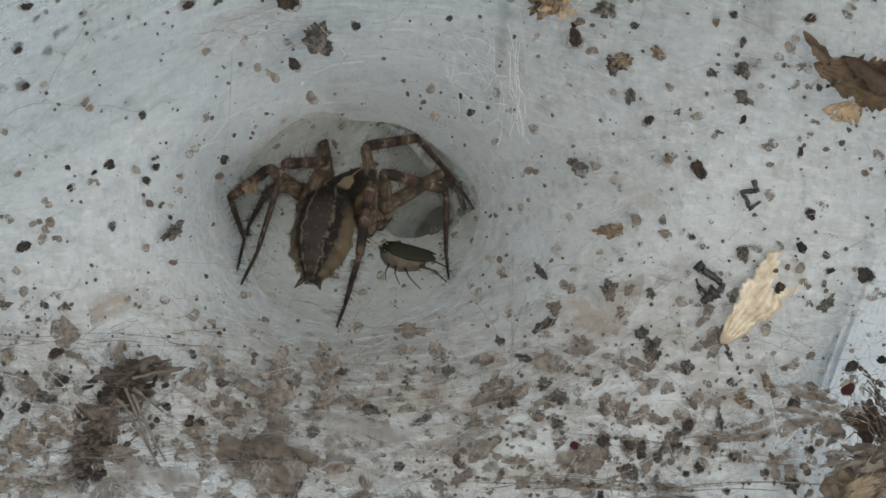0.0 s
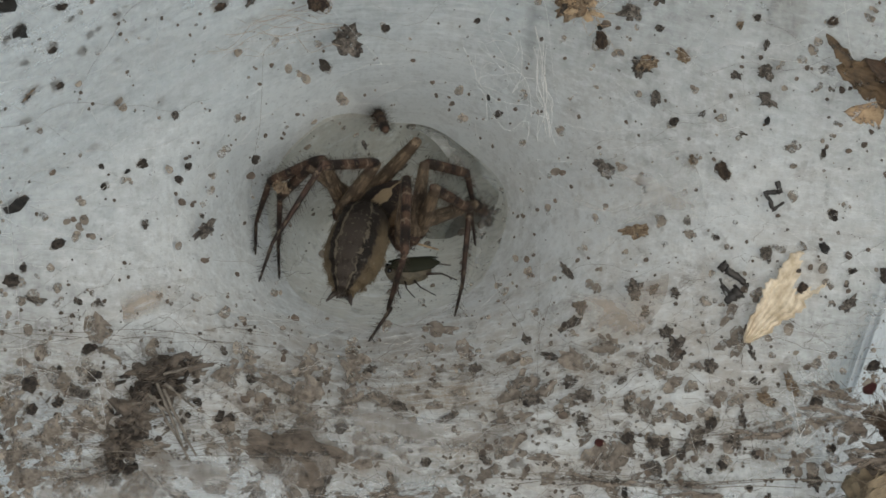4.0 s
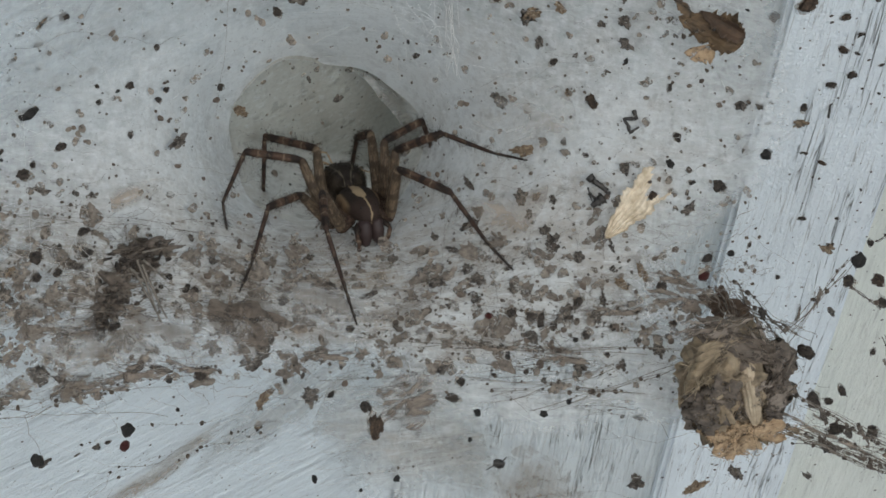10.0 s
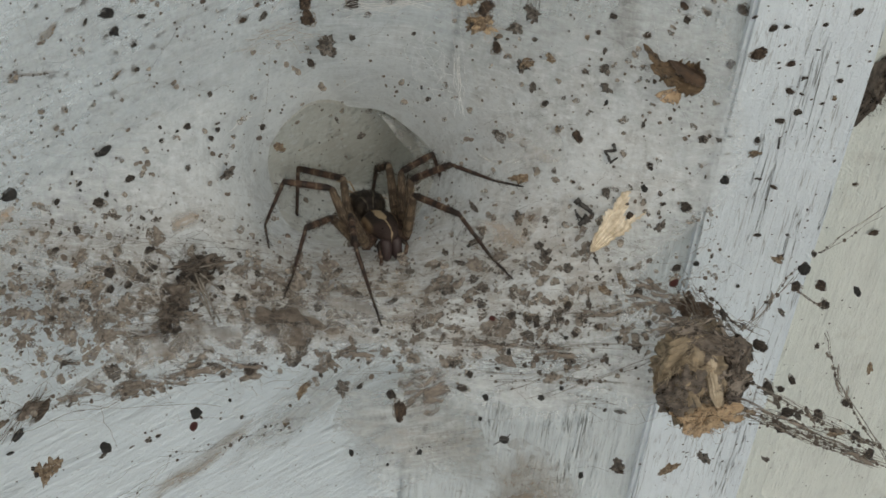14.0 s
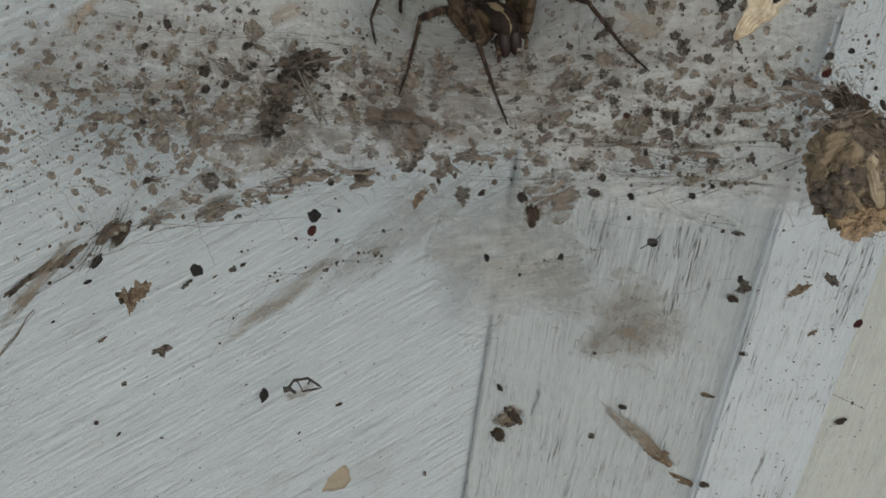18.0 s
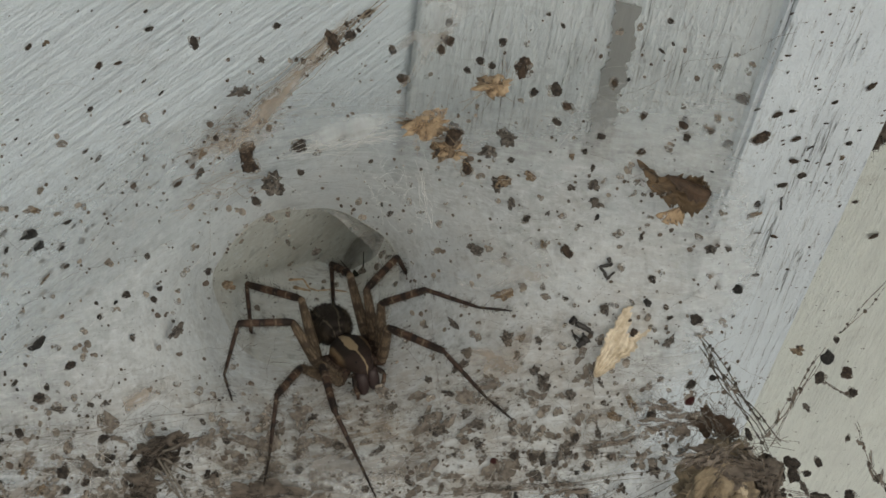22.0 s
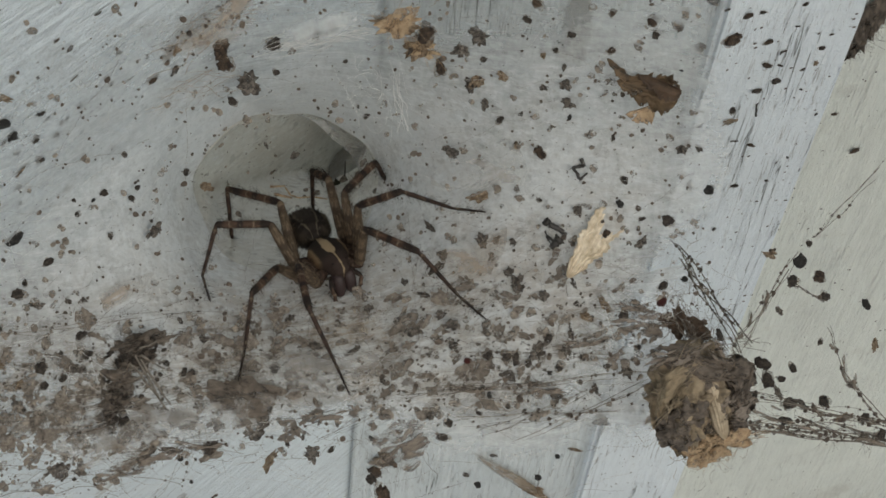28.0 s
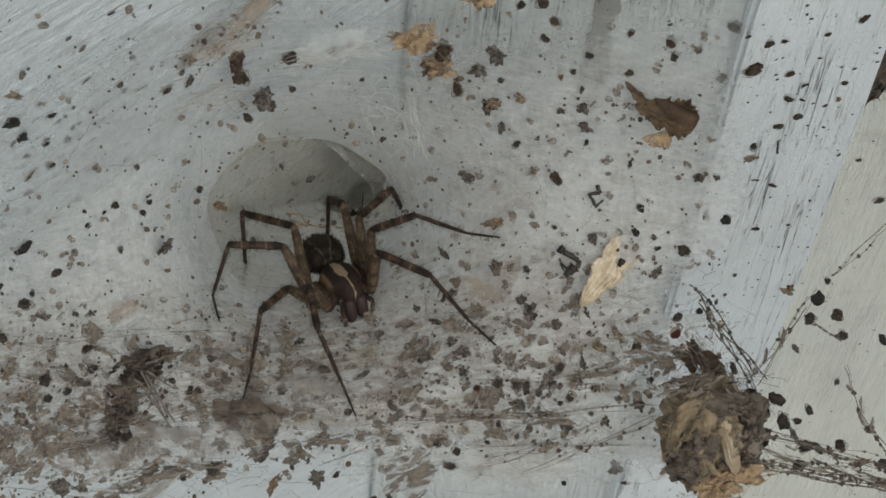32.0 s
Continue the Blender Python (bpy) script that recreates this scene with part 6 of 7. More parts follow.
# a curled brown leaf, a pale husk and bits of insects
leaf = tagged(new("leaf_scrap"), "curled dark brown dry leaf scrap on the silk", "leaf")
lain(leaf, (0.0427, 0.0116, 0.0312), OUT, -22, 0.0012)
part("blade", blade(9.6, 5.4, 2.2, 0.45, 4.2, 0.8, 0.68, 48, 20), LEAF, leaf)
fold = part("fold", blade(7.0, 2.4, 1.6, 0.4, 6.3, 0.6, 0.5), BARK, leaf, "dark folded edge")
fold.matrix_basis = pose(0.0012, 0.0012, 0.0011, 20, 0, -8)
torn = part("tip", blade(4.4, 1.3, 0.4, 0.4, 9.3), LEAF, leaf, "torn pointed tip")
torn.matrix_basis = pose(-0.0052, 0.0016, 0.0006, 10, 0, -30)
curl = part("rolled_edge", blade(4.2, 2.6, 1.7, 0.3, 8.8), TAN, leaf, "tan rolled edge")
curl.matrix_basis = pose(-0.0004, -0.0034, 0.0006, 25, 0, 30)
mat_thing("husk", "pale straw-coloured fibrous seed husk caught in the silk", "husk", blade(13.2, 4.8, 0.7, 0.30, 2.1, 1.0, 0.6, 70, 26), HUSK, (0.0349, -0.0013, 0.0081), OUT, 49, 0.0008)


def bent_remains(name, label, place, strokes, angle, material=INK):
    """Stiff dark limbs of an insect: strokes of (x, y) corners in millimetres with a radius."""
    thing = tagged(new(name), label, "insect remains")
    lain(thing, place, OUT, angle, 0.0006)
    for radius, corners in strokes:
        bm = bmesh.new()
        pts = []
        for (a, b), (c, d) in zip(corners, corners[1:]):
            for k in range(4):
                pts.append(Vector((a + (c - a) * k / 4, b + (d - b) * k / 4, 0.3 * noise.noise(Vector((a + k, b, radius))))) * 0.001)
        pts.append(Vector((*corners[-1], 0)) * 0.001)
        tube_path(bm, pts, radius * 0.001, 6, 0.55)
        part("limb", bm, material, thing)
    return thing


bent_remains("insect_remains", "dry tan insect leg on the tube floor", (-0.0071, 0.0264, -0.0201), [(0.20, ((-4.4, 2.0), (-2.0, 1.8), (-1.2, 0.2), (0.0, -0.4), (2.4, -0.5), (4.8, -1.2))), (0.26, ((-3.8, 0.7), (-2.4, 0.2), (-1.0, -0.3)))], 0, TAN)
bent_remains("insect_remains", "black bent leg of a dead insect", (0.0296, 0.0011, 0.0074), [(0.62, ((-1.35, 2.2), (-0.7, 1.5), (0.3, 0.9), (1.5, -0.1), (1.3, -0.5))), (0.85, ((0.8, -0.8), (0.1, -1.3), (-0.9, -2.1))), (0.16, ((-1.5, 0.6), (-1.2, -0.7), (-0.6, -1.9))), (0.3, ((-1.3, -0.3), (-0.4, -1.0)))], 0)
bent_remains("insect_remains", "black forked insect leg lying on the silk", (0.0333, 0.0074, 0.0158), [(0.36, ((0.6, 1.65), (0.95, 0.5), (0.3, 0.45), (-0.9, 0.4), (-0.15, -0.6))), (0.30, ((-0.15, -0.6), (0.0, -1.6), (1.35, -0.7)))], 0)
bent_remains("insect_remains", "dead winged insect skeleton stuck low on the wall", (-0.0327, 0.0113, -0.1222), [(0.35, ((-2.2, 0.2), (-1.2, 1.6), (1.6, 2.0), (4.4, 0.1), (0.4, -0.6))), (0.2, ((-0.5, 1.5), (0.6, -0.5))), (0.2, ((1.6, 0.9), (2.2, 1.9))), (0.6, ((-3.2, -0.2), (-2.0, 0.0), (-0.9, -0.8)))], 0)
bent_remains("insect_remains", "fine bent insect leg on the trim board", (0.0665, 0.0215, 0.0050), [(0.22, ((-0.9, -1.6), (-0.6, 0.3), (0.4, 1.3), (1.8, 1.6)))], 0)
bent_remains("insect_remains", "black insect scrap with thin legs", (0.0144, -0.0454, 0.0068), [(0.5, ((-0.6, 0.1), (0.9, 0.0))), (0.12, ((0, 0), (-1.6, -0.9))), (0.12, ((0.4, 0.1), (1.2, 0.9)))], 0)


def brush(place, angle):
    """A clotted bundle of dark insect remains with stiff stalks that stick out of it."""
    thing = tagged(new("insect_remains"), "clotted dark clump of insect remains with stiff legs", "insect remains")
    lain(thing, place, OUT, angle, 0.0004)
    for width, height, seed, place, angle in ((6.4, 6.0, 31, (0, 0, 0), 0), (9.0, 2.4, 59, (2.2, 1.6, 0.4), 8), (4.6, 5.0, 57, (-2.2, -3.4, 1.3), 50), (4.2, 4.6, 63, (-4.0, -6.4, 2.0), 70), (2.6, 2.4, 67, (-4.8, -8.4, 2.2), 20)):
        clump = tagged(part("clump", felt(width, height, seed, 60, 1.3, 0.7), CLOT, thing), kind="stuff")
        clump.matrix_basis = pose(place[0] * 0.001, place[1] * 0.001, place[2] * 0.001, 0, 0, angle)
    grit = random.Random(15)
    for _ in range(34):
        crumb = new("crumb", grit.choice(CRUMBS["grit"][3]))
        crumb.parent = thing
        top = grit.random() < 0.65
        at = Vector((grit.gauss(0, 2.2), grit.gauss(0, 1.1), grit.uniform(0.2, 1.4))) if top else Vector((grit.gauss(-4.2, 1.0), grit.gauss(-7.4, 1.8), grit.uniform(2.0, 3.4)))
        crumb.matrix_basis = Matrix.Translation(at * 0.001) @ Euler((grit.uniform(0, 6), grit.uniform(0, 6), 0)).to_matrix().to_4x4() @ Matrix.Scale(grit.uniform(0.35, 0.95) * 0.001, 4)
    rng = random.Random(5)
    for ax, ay, bx, by in ((0.5, 0, 3.8, -9.8), (1.2, -0.6, 4.4, -8.6), (-4.0, -5.0, 1.0, -3.6), (-3.6, -7.0, -0.6, -5.0), (-0.6, -1.0, 2.6, -4.2), (1.5, 0, 4.4, -2.8), (-3.0, -2.2, 2.2, -1.6), (0, -1.4, 2.9, -7.4), (1.4, 1.0, 4.6, 1.6), (-1.4, -3.0, 1.6, -3.6)):
        bm = bmesh.new()
        tube_path(bm, [Vector((ax + (bx - ax) * k / 4 + rng.uniform(-0.1, 0.1), ay + (by - ay) * k / 4 + rng.uniform(-0.1, 0.1), 1.6 + 0.5 * math.sin(k))) * 0.001 for k in range(5)], 0.00022, 5, 0.6)
        part("stalk", bm, DIRTY_THREAD, thing)
    return thing


brush((-0.0365, -0.0076, -0.0025), 4)
mat_thing("dust_mat", "brown felted mat of dust on the silk sheet", "dust", felt(11.5, 5.6, 3, 120, 0.9), CLOT, (-0.0205, -0.0143, -0.0066), OUT, -12, 0.0008)
mat_thing("dust_mat", "brown papery patch of debris at the sheet's edge", "dust", felt(8.0, 7.4, 12, 30, 0.5), FELT, (0.0033, -0.0231, -0.0120), OUT, 20)
mat_thing("dust_mat", "grey-brown dusty streak along the sheet's lower edge", "dust", felt(12.0, 3.0, 21, 90, 0.5, 0.9), FELT, (-0.0509, 0.0075, -0.0586), OUT, 14)
mat_thing("dust_mat", "dusty patch of silk and crumbs beside the egg case", "dust", felt(9.0, 3.4, 44, 90, 0.8, 0.9), FELT, (0.0421, -0.0129, 0.0017), OUT, -8)
mat_thing("dust_mat", "dark clot of debris on the silk above the egg case", "dust", felt(7.5, 5.5, 47, 90, 1.6, 0.9), BARK, (0.0481, -0.0130, 0.0008), OUT, -30)
mat_thing("dust_mat", "grey dusty patch on the silk floor", "dust", felt(6.0, 2.4, 61, 60, 0.4, 0.9), FELT, (0.0253, -0.0190, -0.0054), OUT, -6)
mat_thing("dust_mat", "brown dusty patch in front of the mouth", "dust", felt(9.0, 3.2, 66, 60, 0.4, 0.9), FELT, (-0.0367, -0.0212, -0.0110), OUT, 5)
mat_thing("plant_tuft", "tan frayed tuft of plant fibre on the silk", "plant fibre", felt(6.0, 3.0, 91, 60, 0.8, 1.0), TAN, (0.0067, 0.0230, 0.0375), OUT, 10)
mat_thing("plant_tuft", "tan frayed tuft of plant fibre on the silk", "plant fibre", felt(4.2, 2.4, 93, 40, 0.8, 1.0), TAN, (0.0109, 0.0220, 0.0306), OUT, -30)
mat_thing("plant_tuft", "tan frayed tuft of plant fibre on the silk", "plant fibre", felt(4.6, 2.2, 95, 40, 0.7, 1.0), TAN, (0.0157, 0.0212, 0.0496), OUT, 15)
mat_thing("plant_tuft", "tan frayed tuft of plant fibre on the silk", "plant fibre", felt(6.4, 3.0, 97, 40, 0.7, 1.0), TAN, (-0.0693, -0.0042, 0.0066), OUT, 40)
for n, (place, size, thin, angle) in enumerate((((0.0619, -0.0251, -0.0119), 11, 1.2, -22), ((0.0709, -0.0251, -0.0176), 9, 1.0, -24), ((0.0801, -0.0256, -0.0235), 9, 1.2, -26), ((0.0401, -0.0105, 0.0032), 8, 1.4, -12), ((0.0325, -0.0140, -0.0006), 9, 1.4, 4),
                                              ((0.0144, -0.0178, -0.0054), 10, 1.4, -4), ((-0.0088, -0.0185, -0.0082), 9, 1.6, 3), ((-0.0445, -0.0172, -0.0070), 6, 1.4, 8), ((-0.0280, -0.0204, -0.0100), 8, 1.4, -6), ((-0.0600, 0.0017, -0.0426), 6, 1.2, 6))):
    mat_thing("dust_mat", "brown shred of felted silk and dust", "dust", felt(size, thin, 160 + n, 46, 0.5, 1.0), FELT, place, OUT, angle)
for n, (place, size, thin, angle) in enumerate((((-0.0810, -0.0117, -0.0542), 9, 1.6, 36), ((-0.0746, -0.0076, -0.0531), 9, 2.2, 30), ((-0.0671, -0.0029, -0.0505), 8, 2.6, 28), ((-0.0598, 0.0018, -0.0534), 7, 2.4, 12), ((-0.0502, 0.0079, -0.0571), 8, 2.4, 8), ((-0.0407, -0.0227, -0.0130), 7, 1.8, 4))):
    mat_thing("dust_mat", "brown felted rope of old silk on the siding", "dust", felt(size, thin, 260 + n, 30, 0.9, 0.8), CLOT if n < 3 else FELT, place, OUT, angle)
clots = random.Random(77)
for p, q, count in (((0.0574, -0.0237, -0.0075), (0.0880, -0.0238, -0.0267), 9), ((0.0575, -0.0272, -0.0100), (0.0881, -0.0263, -0.0285), 7), ((0.0562, -0.0165, -0.0025), (0.0624, -0.0083, -0.0001), 4), ((0.0729, -0.0151, -0.0068), (0.0778, -0.0223, -0.0152), 4)):
    run = FRAME.transposed() @ (Vector(q) - Vector(p))
    for n in range(count):
        at = Vector(p).lerp(Vector(q), clots.random()) + Vector((clots.gauss(0, 0.4), clots.gauss(0, 0.4), clots.gauss(0, 0.4))) * 0.001
        mat_thing("dust_clot", "grey-brown clot of dust strung on old silk", "dust", felt(clots.uniform(1.2, 4.0), clots.uniform(0.5, 1.1), 200 + 7 * n + count, 0, 0.8, 0.5), FELT, at, OUT, math.degrees(math.atan2(run.y, run.x)) + clots.gauss(0, 14))
mat_thing("dust_mat", "thick brown crust of debris beside the trim board", "dust", felt(17.0, 5.0, 71, 120, 2.6, 0.9), CLOT, (0.0842, 0.0312, 0.0114), (0, -1, 0), 72, 0.0006)


def silk_patch(label, place, out, angle, width, height, cover, dirt, seed, material=SILK, edge=1.6, lift=0.0007):
    """A thin smear of old silk and dust (mm) that thins out towards its uneven edge."""
    bm = bmesh.new()
    count, rings = 48, 12
    density, soiled = [], []
    rows = []
    for r in range(rings + 1):
        row = []
        for i in range(count):
            a = 2 * math.pi * i / count
            e = 1 + 0.5 * noise.noise(Vector((math.cos(a) * 1.5, math.sin(a) * 1.5, seed)))
            k = r / rings
            x, y = width / 2 * k * e * math.cos(a), height / 2 * k * e * math.sin(a)
            row.append(bm.verts.new(Vector((x, y, 0.5 * (1 - k * k) * (0.6 + noise.noise(Vector((x * 0.3, y * 0.3, seed)))))) * 0.001))
            density.append(cover * (1 - k ** edge) * (0.8 + 0.6 * noise.noise(Vector((x * 0.25, y * 0.4, seed + 5)))))
            soiled.append(dirt)
        rows.append(row)
    for p, q in zip(rows, rows[1:]):
        for i in range(count):
            bm.faces.new((p[i], q[i], q[(i + 1) % count], p[(i + 1) % count]))
    ob = plain("silk_smear", bm, material, True)
    lay(ob, {"silk_cover": [max(0.0, v) for v in density], "silk_soil_shade": soiled})
    lain(ob, place, out, angle, lift)
    return tagged(ob, label, "old silk", kind="stuff")


LEFT_OUT, BOARD_OUT = (0.535, -0.845, 0), (-0.414, -0.910, 0)
silk_patch("brown smear of old silk on the lower board", (0.0346, 0.0319, -0.1275), BOARD_OUT, 78, 40, 21, 0.55, 0.8, 3.0, SILK_BROWN, 1.6)
silk_patch("brown streak of old dirt on the painted board", (0.0427, 0.0283, -0.1660), BOARD_OUT, 140, 26, 5.0, 1.0, 0.9, 5.0, SILK_BROWN, 3.0)
silk_patch("brown dusty smear low on the painted board", (0.0154, 0.0407, -0.1780), BOARD_OUT, 65, 11, 5.0, 1.0, 1.0, 7.0, SILK_BROWN, 3.0)
silk_patch("pale silk film across the corner of the walls", (0.0080, 0.0362, -0.1100), (0.1, -0.98, 0.15), 4, 34, 50, 0.95, 0.60, 51.0, edge=1.6)
silk_patch("thin grey film of old silk on the siding", (-0.0130, 0.0316, -0.0950), LEFT_OUT, 20, 38, 26, 0.62, 0.5, 71.0, edge=1.5, lift=0.0004)
silk_patch("thin grey film of old silk on the painted board", (0.0185, 0.0393, -0.1200), BOARD_OUT, 10, 26, 34, 0.62, 0.6, 73.0, edge=1.5, lift=0.0004)
silk_patch("tan stain on the silk sheet", (-0.0392, 0.0006, 0.0018), OUT, 16, 15, 3.4, 0.75, 0.7, 53.0, SILK_BROWN)
silk_patch("tan stain on the silk sheet", (-0.0660, -0.0020, -0.0010), OUT, 16, 14, 5.0, 0.55, 0.6, 57.0, SILK_BROWN)
silk_patch("thin brown wing of a dead insect on the siding", (-0.0325, 0.0192, -0.1350), LEFT_OUT, -14, 7.5, 4.2, 0.55, 0.8, 59.0, SILK_BROWN, 4.0)
mat_thing("dust_mat", "dark clot of dirt on the lower board", "dust", felt(6.4, 3.2, 333, 30, 0.8, 0.9), CLOT, (0.0150, 0.0408, -0.1800), BOARD_OUT, 60)
silk_patch("brown dusty film before the funnel's mouth", (-0.0382, -0.0183, -0.0081), OUT, 6, 34, 9, 0.42, 1.0, 9.0)
silk_patch("brown dusty film before the funnel's mouth", (-0.0552, 0.0047, -0.0501), OUT, 14, 30, 8, 0.40, 1.0, 12.0)
silk_patch("brown dusty film before the funnel's mouth", (-0.0135, -0.0127, -0.0066), OUT, 2, 36, 9, 0.40, 1.0, 14.0)
silk_patch("brown dusty film beside the spider", (0.0197, 0.0012, 0.0015), OUT, 6, 22, 8, 0.45, 0.9, 38.0, SILK_BROWN)
silk_patch("brown trail of dirty silk on the siding", (-0.0790, -0.0104, -0.0555), LEFT_OUT, 42, 26, 4, 0.95, 1.0, 18.0, SILK_BROWN)
silk_patch("brown trail of dirty silk on the siding", (-0.0370, 0.0163, -0.0972), LEFT_OUT, 19, 36, 6.5, 0.5, 0.7, 21.0, SILK_BROWN, 2.4)
silk_patch("tan smear of old silk above the funnel", (-0.0138, 0.0232, 0.0509), OUT, 42, 24, 2.6, 0.8, 0.8, 24.0, SILK_BROWN)
silk_patch("tan smear of old silk above the funnel", (-0.0209, 0.0235, 0.0386), OUT, 12, 18, 7, 0.45, 0.3, 26.0, SILK_BROWN)
silk_patch("pale tuft of silk above the funnel", (-0.0035, 0.0241, 0.0366), OUT, 8, 15, 5, 0.9, 0.1, 28.0)
silk_patch("brown dusty film on the silk in the corner", (0.0056, 0.0194, 0.0718), OUT, 50, 22, 7, 0.36, 0.8, 31.0)
silk_patch("pale silk film beside the egg case", (0.0378, -0.0197, -0.0057), OUT, -8, 30, 20, 0.9, 0.25, 41.0, lift=-0.0016)
silk_patch("pale silk film above the egg case", (0.0559, 0.0205, -0.0493), OUT, 0, 22, 15, 0.9, 0.25, 45.0, lift=-0.0016)
silk_patch("pale silk film below the dirty band", (0.0216, -0.0228, -0.0107), OUT, 4, 34, 12, 0.8, 0.25, 43.0, lift=-0.0016)
silk_patch("brown dusty film on the silk slope", (0.0239, 0.0111, 0.0125), OUT, 10, 26, 9, 0.36, 0.75, 33.0)


def egg_case(place):
    """A woolly ball of tan silk, straw and crumbs."""
    s = 0.001
    rng = random.Random(8)
    thing = tagged(new("egg_case"), "woolly tan egg case wrapped in straw and debris", "egg case")
    lain(thing, place, OUT, 0, 0.0)
    bm = bmesh.new()
    bmesh.ops.create_icosphere(bm, subdivisions=5, radius=1)
    for v in bm.verts:
        k = 1 + 0.38 * noise.noise(v.co * 1.7) + 0.32 * noise.noise(v.co * 4.5) + 0.20 * noise.noise(v.co * 11)
        v.co = Vector((v.co.x * 6.6, v.co.y * 7.4, v.co.z * 4.2)) * k * s
    part("core", bm, NEST, thing, "brown felted core")

    def fibres(name, count, centre, along, spread, length, radius, material, label="", fan=26):
        bm = bmesh.new()
        for _ in range(count):
            p = Vector((centre[0] + rng.gauss(0, spread[0]), centre[1] + rng.gauss(0, spread[1]), centre[2] + rng.gauss(0, spread[2])))
            a = math.radians(along + rng.gauss(0, fan))
            way = Vector((math.cos(a), math.sin(a), rng.gauss(0, 0.25)))
            bend = Vector((rng.gauss(0, 0.5), rng.gauss(0, 0.5), rng.gauss(0, 0.3) - 0.3))
            size = length * rng.uniform(0.6, 1.3)
            tube_path(bm, [(p + way * size * (t - 0.5) + bend * size * 0.5 * (t - 0.5) ** 2 * 4) * s for t in (0, 0.2, 0.4, 0.6, 0.8, 1.0)], radius * rng.uniform(0.7, 1.3) * s, 4, 0.5)
        return tagged(part(name, bm, material, thing, label), kind="stuff")

    def sheath(name, length, width, curl, seed, material, place, turn, label, ragged=0.3, pointed=0.7):
        ob = part(name, blade(length, width, curl, ragged, seed, 1.0, pointed, 40, 18), material, thing, label)
        ob.matrix_basis = pose(place[0] * s, place[1] * s, place[2] * s, *turn)

    # a fan of folded straw, a pale upright flap and tan shreds at the foot
    for n, (x, y, z, turn, size, wide) in enumerate(((-5.2, 2.0, 3.4, 62, 8.4, 2.4), (-4.6, 2.6, 4.0, 54, 8.2, 2.2), (-3.9, 3.2, 4.5, 46, 7.8, 2.2), (-3.2, 3.9, 4.8, 37, 7.2, 2.0), (-2.6, 4.6, 4.8, 26, 7.4, 2.0), (-2.0, 5.4, 4.4, 12, 8.0, 2.0))):
        sheath("straw_fold", size, wide, -0.9, 20.3 + n, STRAW, (x, y, z), (0, 18, turn), "grey-tan folded straw", 0.22, 0.55)
    sheath("straw_leg", 4.6, 1.0, -0.3, 31.1, STRAW, (-7.4, -1.4, 2.6), (0, 0, 84), "hanging strip of straw")
    sheath("pale_flap", 9.0, 2.7, -1.3, 33.7, PALE_FIBRE, (2.2, -1.4, 5.0), (0, 8, 97), "pale curved flap of dry husk", 0.14, 0.35)
    sheath("pale_chip", 1.9, 1.1, 0.2, 35.2, PALE_FIBRE, (-2.9, -1.6, 5.4), (10, 0, -8), "small pale chip", 0.3, 0.3)
    for n, (x, y, z, turn, size, wide) in enumerate(((0.2, -8.4, 2.8, 24, 7.0, 3.8), (2.8, -6.4, 3.8, 10, 8.6, 2.6), (4.4, -7.2, 3.0, -14, 5.6, 1.6), (-2.6, -7.2, 3.4, -12, 5.0, 2.4))):
        sheath("tan_shred", size, wide, -0.7, 40.4 + n, TAN, (x, y, z), (0, 0, turn), "tan ragged shred of plant fibre", 0.55, 0.6)
    fibres("straw_comb", 46, (-3.9, 3.2, 5.0), 46, (1.4, 1.5, 0.3), 5.6, 0.06, STRAW, "loose grey-tan straw", 9)
    fibres("straw_tuft", 40, (1.0, -8.2, 2.8), 12, (2.4, 0.9, 0.5), 3.0, 0.05, TAN, "tan tuft of fibres", 26)
    fibres("straw_spray", 16, (7.6, -6.6, 2.6), 16, (1.6, 0.5, 0.4), 4.2, 0.05, TAN, "tan spray of fibres", 9)
    for x, y, z, size, seed in ((-3.8, -3.8, 2.8, 3.3, 1), (-1.6, -1.2, 3.4, 2.6, 2), (6.0, 3.4, 2.4, 2.6, 3), (6.3, -0.9, 2.4, 2.1, 4), (5.4, -4.2, 2.6, 1.5, 5)):
        bm = bmesh.new()
        bmesh.ops.create_icosphere(bm, subdivisions=4, radius=1)
        for v in bm.verts:
            v.co = v.co * (1 + 0.42 * noise.noise(v.co * 1.9 + Vector((seed, 0, 0))) + 0.30 * noise.noise(v.co * 5 + Vector((0, seed, 0))) + 0.15 * noise.noise(v.co * 13)) * size * s
        part("lump", bm, CLOT, thing, "dark porous lump of debris").location = (x * s, y * s, z * s)
    fibres("wool", 420, (0.4, -0.5, 3.4), 30, (3.6, 4.0, 0.9), 1.8, 0.035, NEST, "tangled brown wool", 60)
    fibres("wool", 70, (2.5, 6.4, 1.8), 155, (3.6, 1.6, 0.8), 4.2, 0.06, DIRTY_THREAD, "grey-brown tangled threads", 22)
    tan_blob = part("tuft", felt(7.4, 4.4, 151, 40, 1.8, 0.9), TAN, thing, "orange-brown tuft of plant fibre")
    tan_blob.matrix_basis = pose(1.0 * s, -7.4 * s, 0.0030, 0, 0, 12)
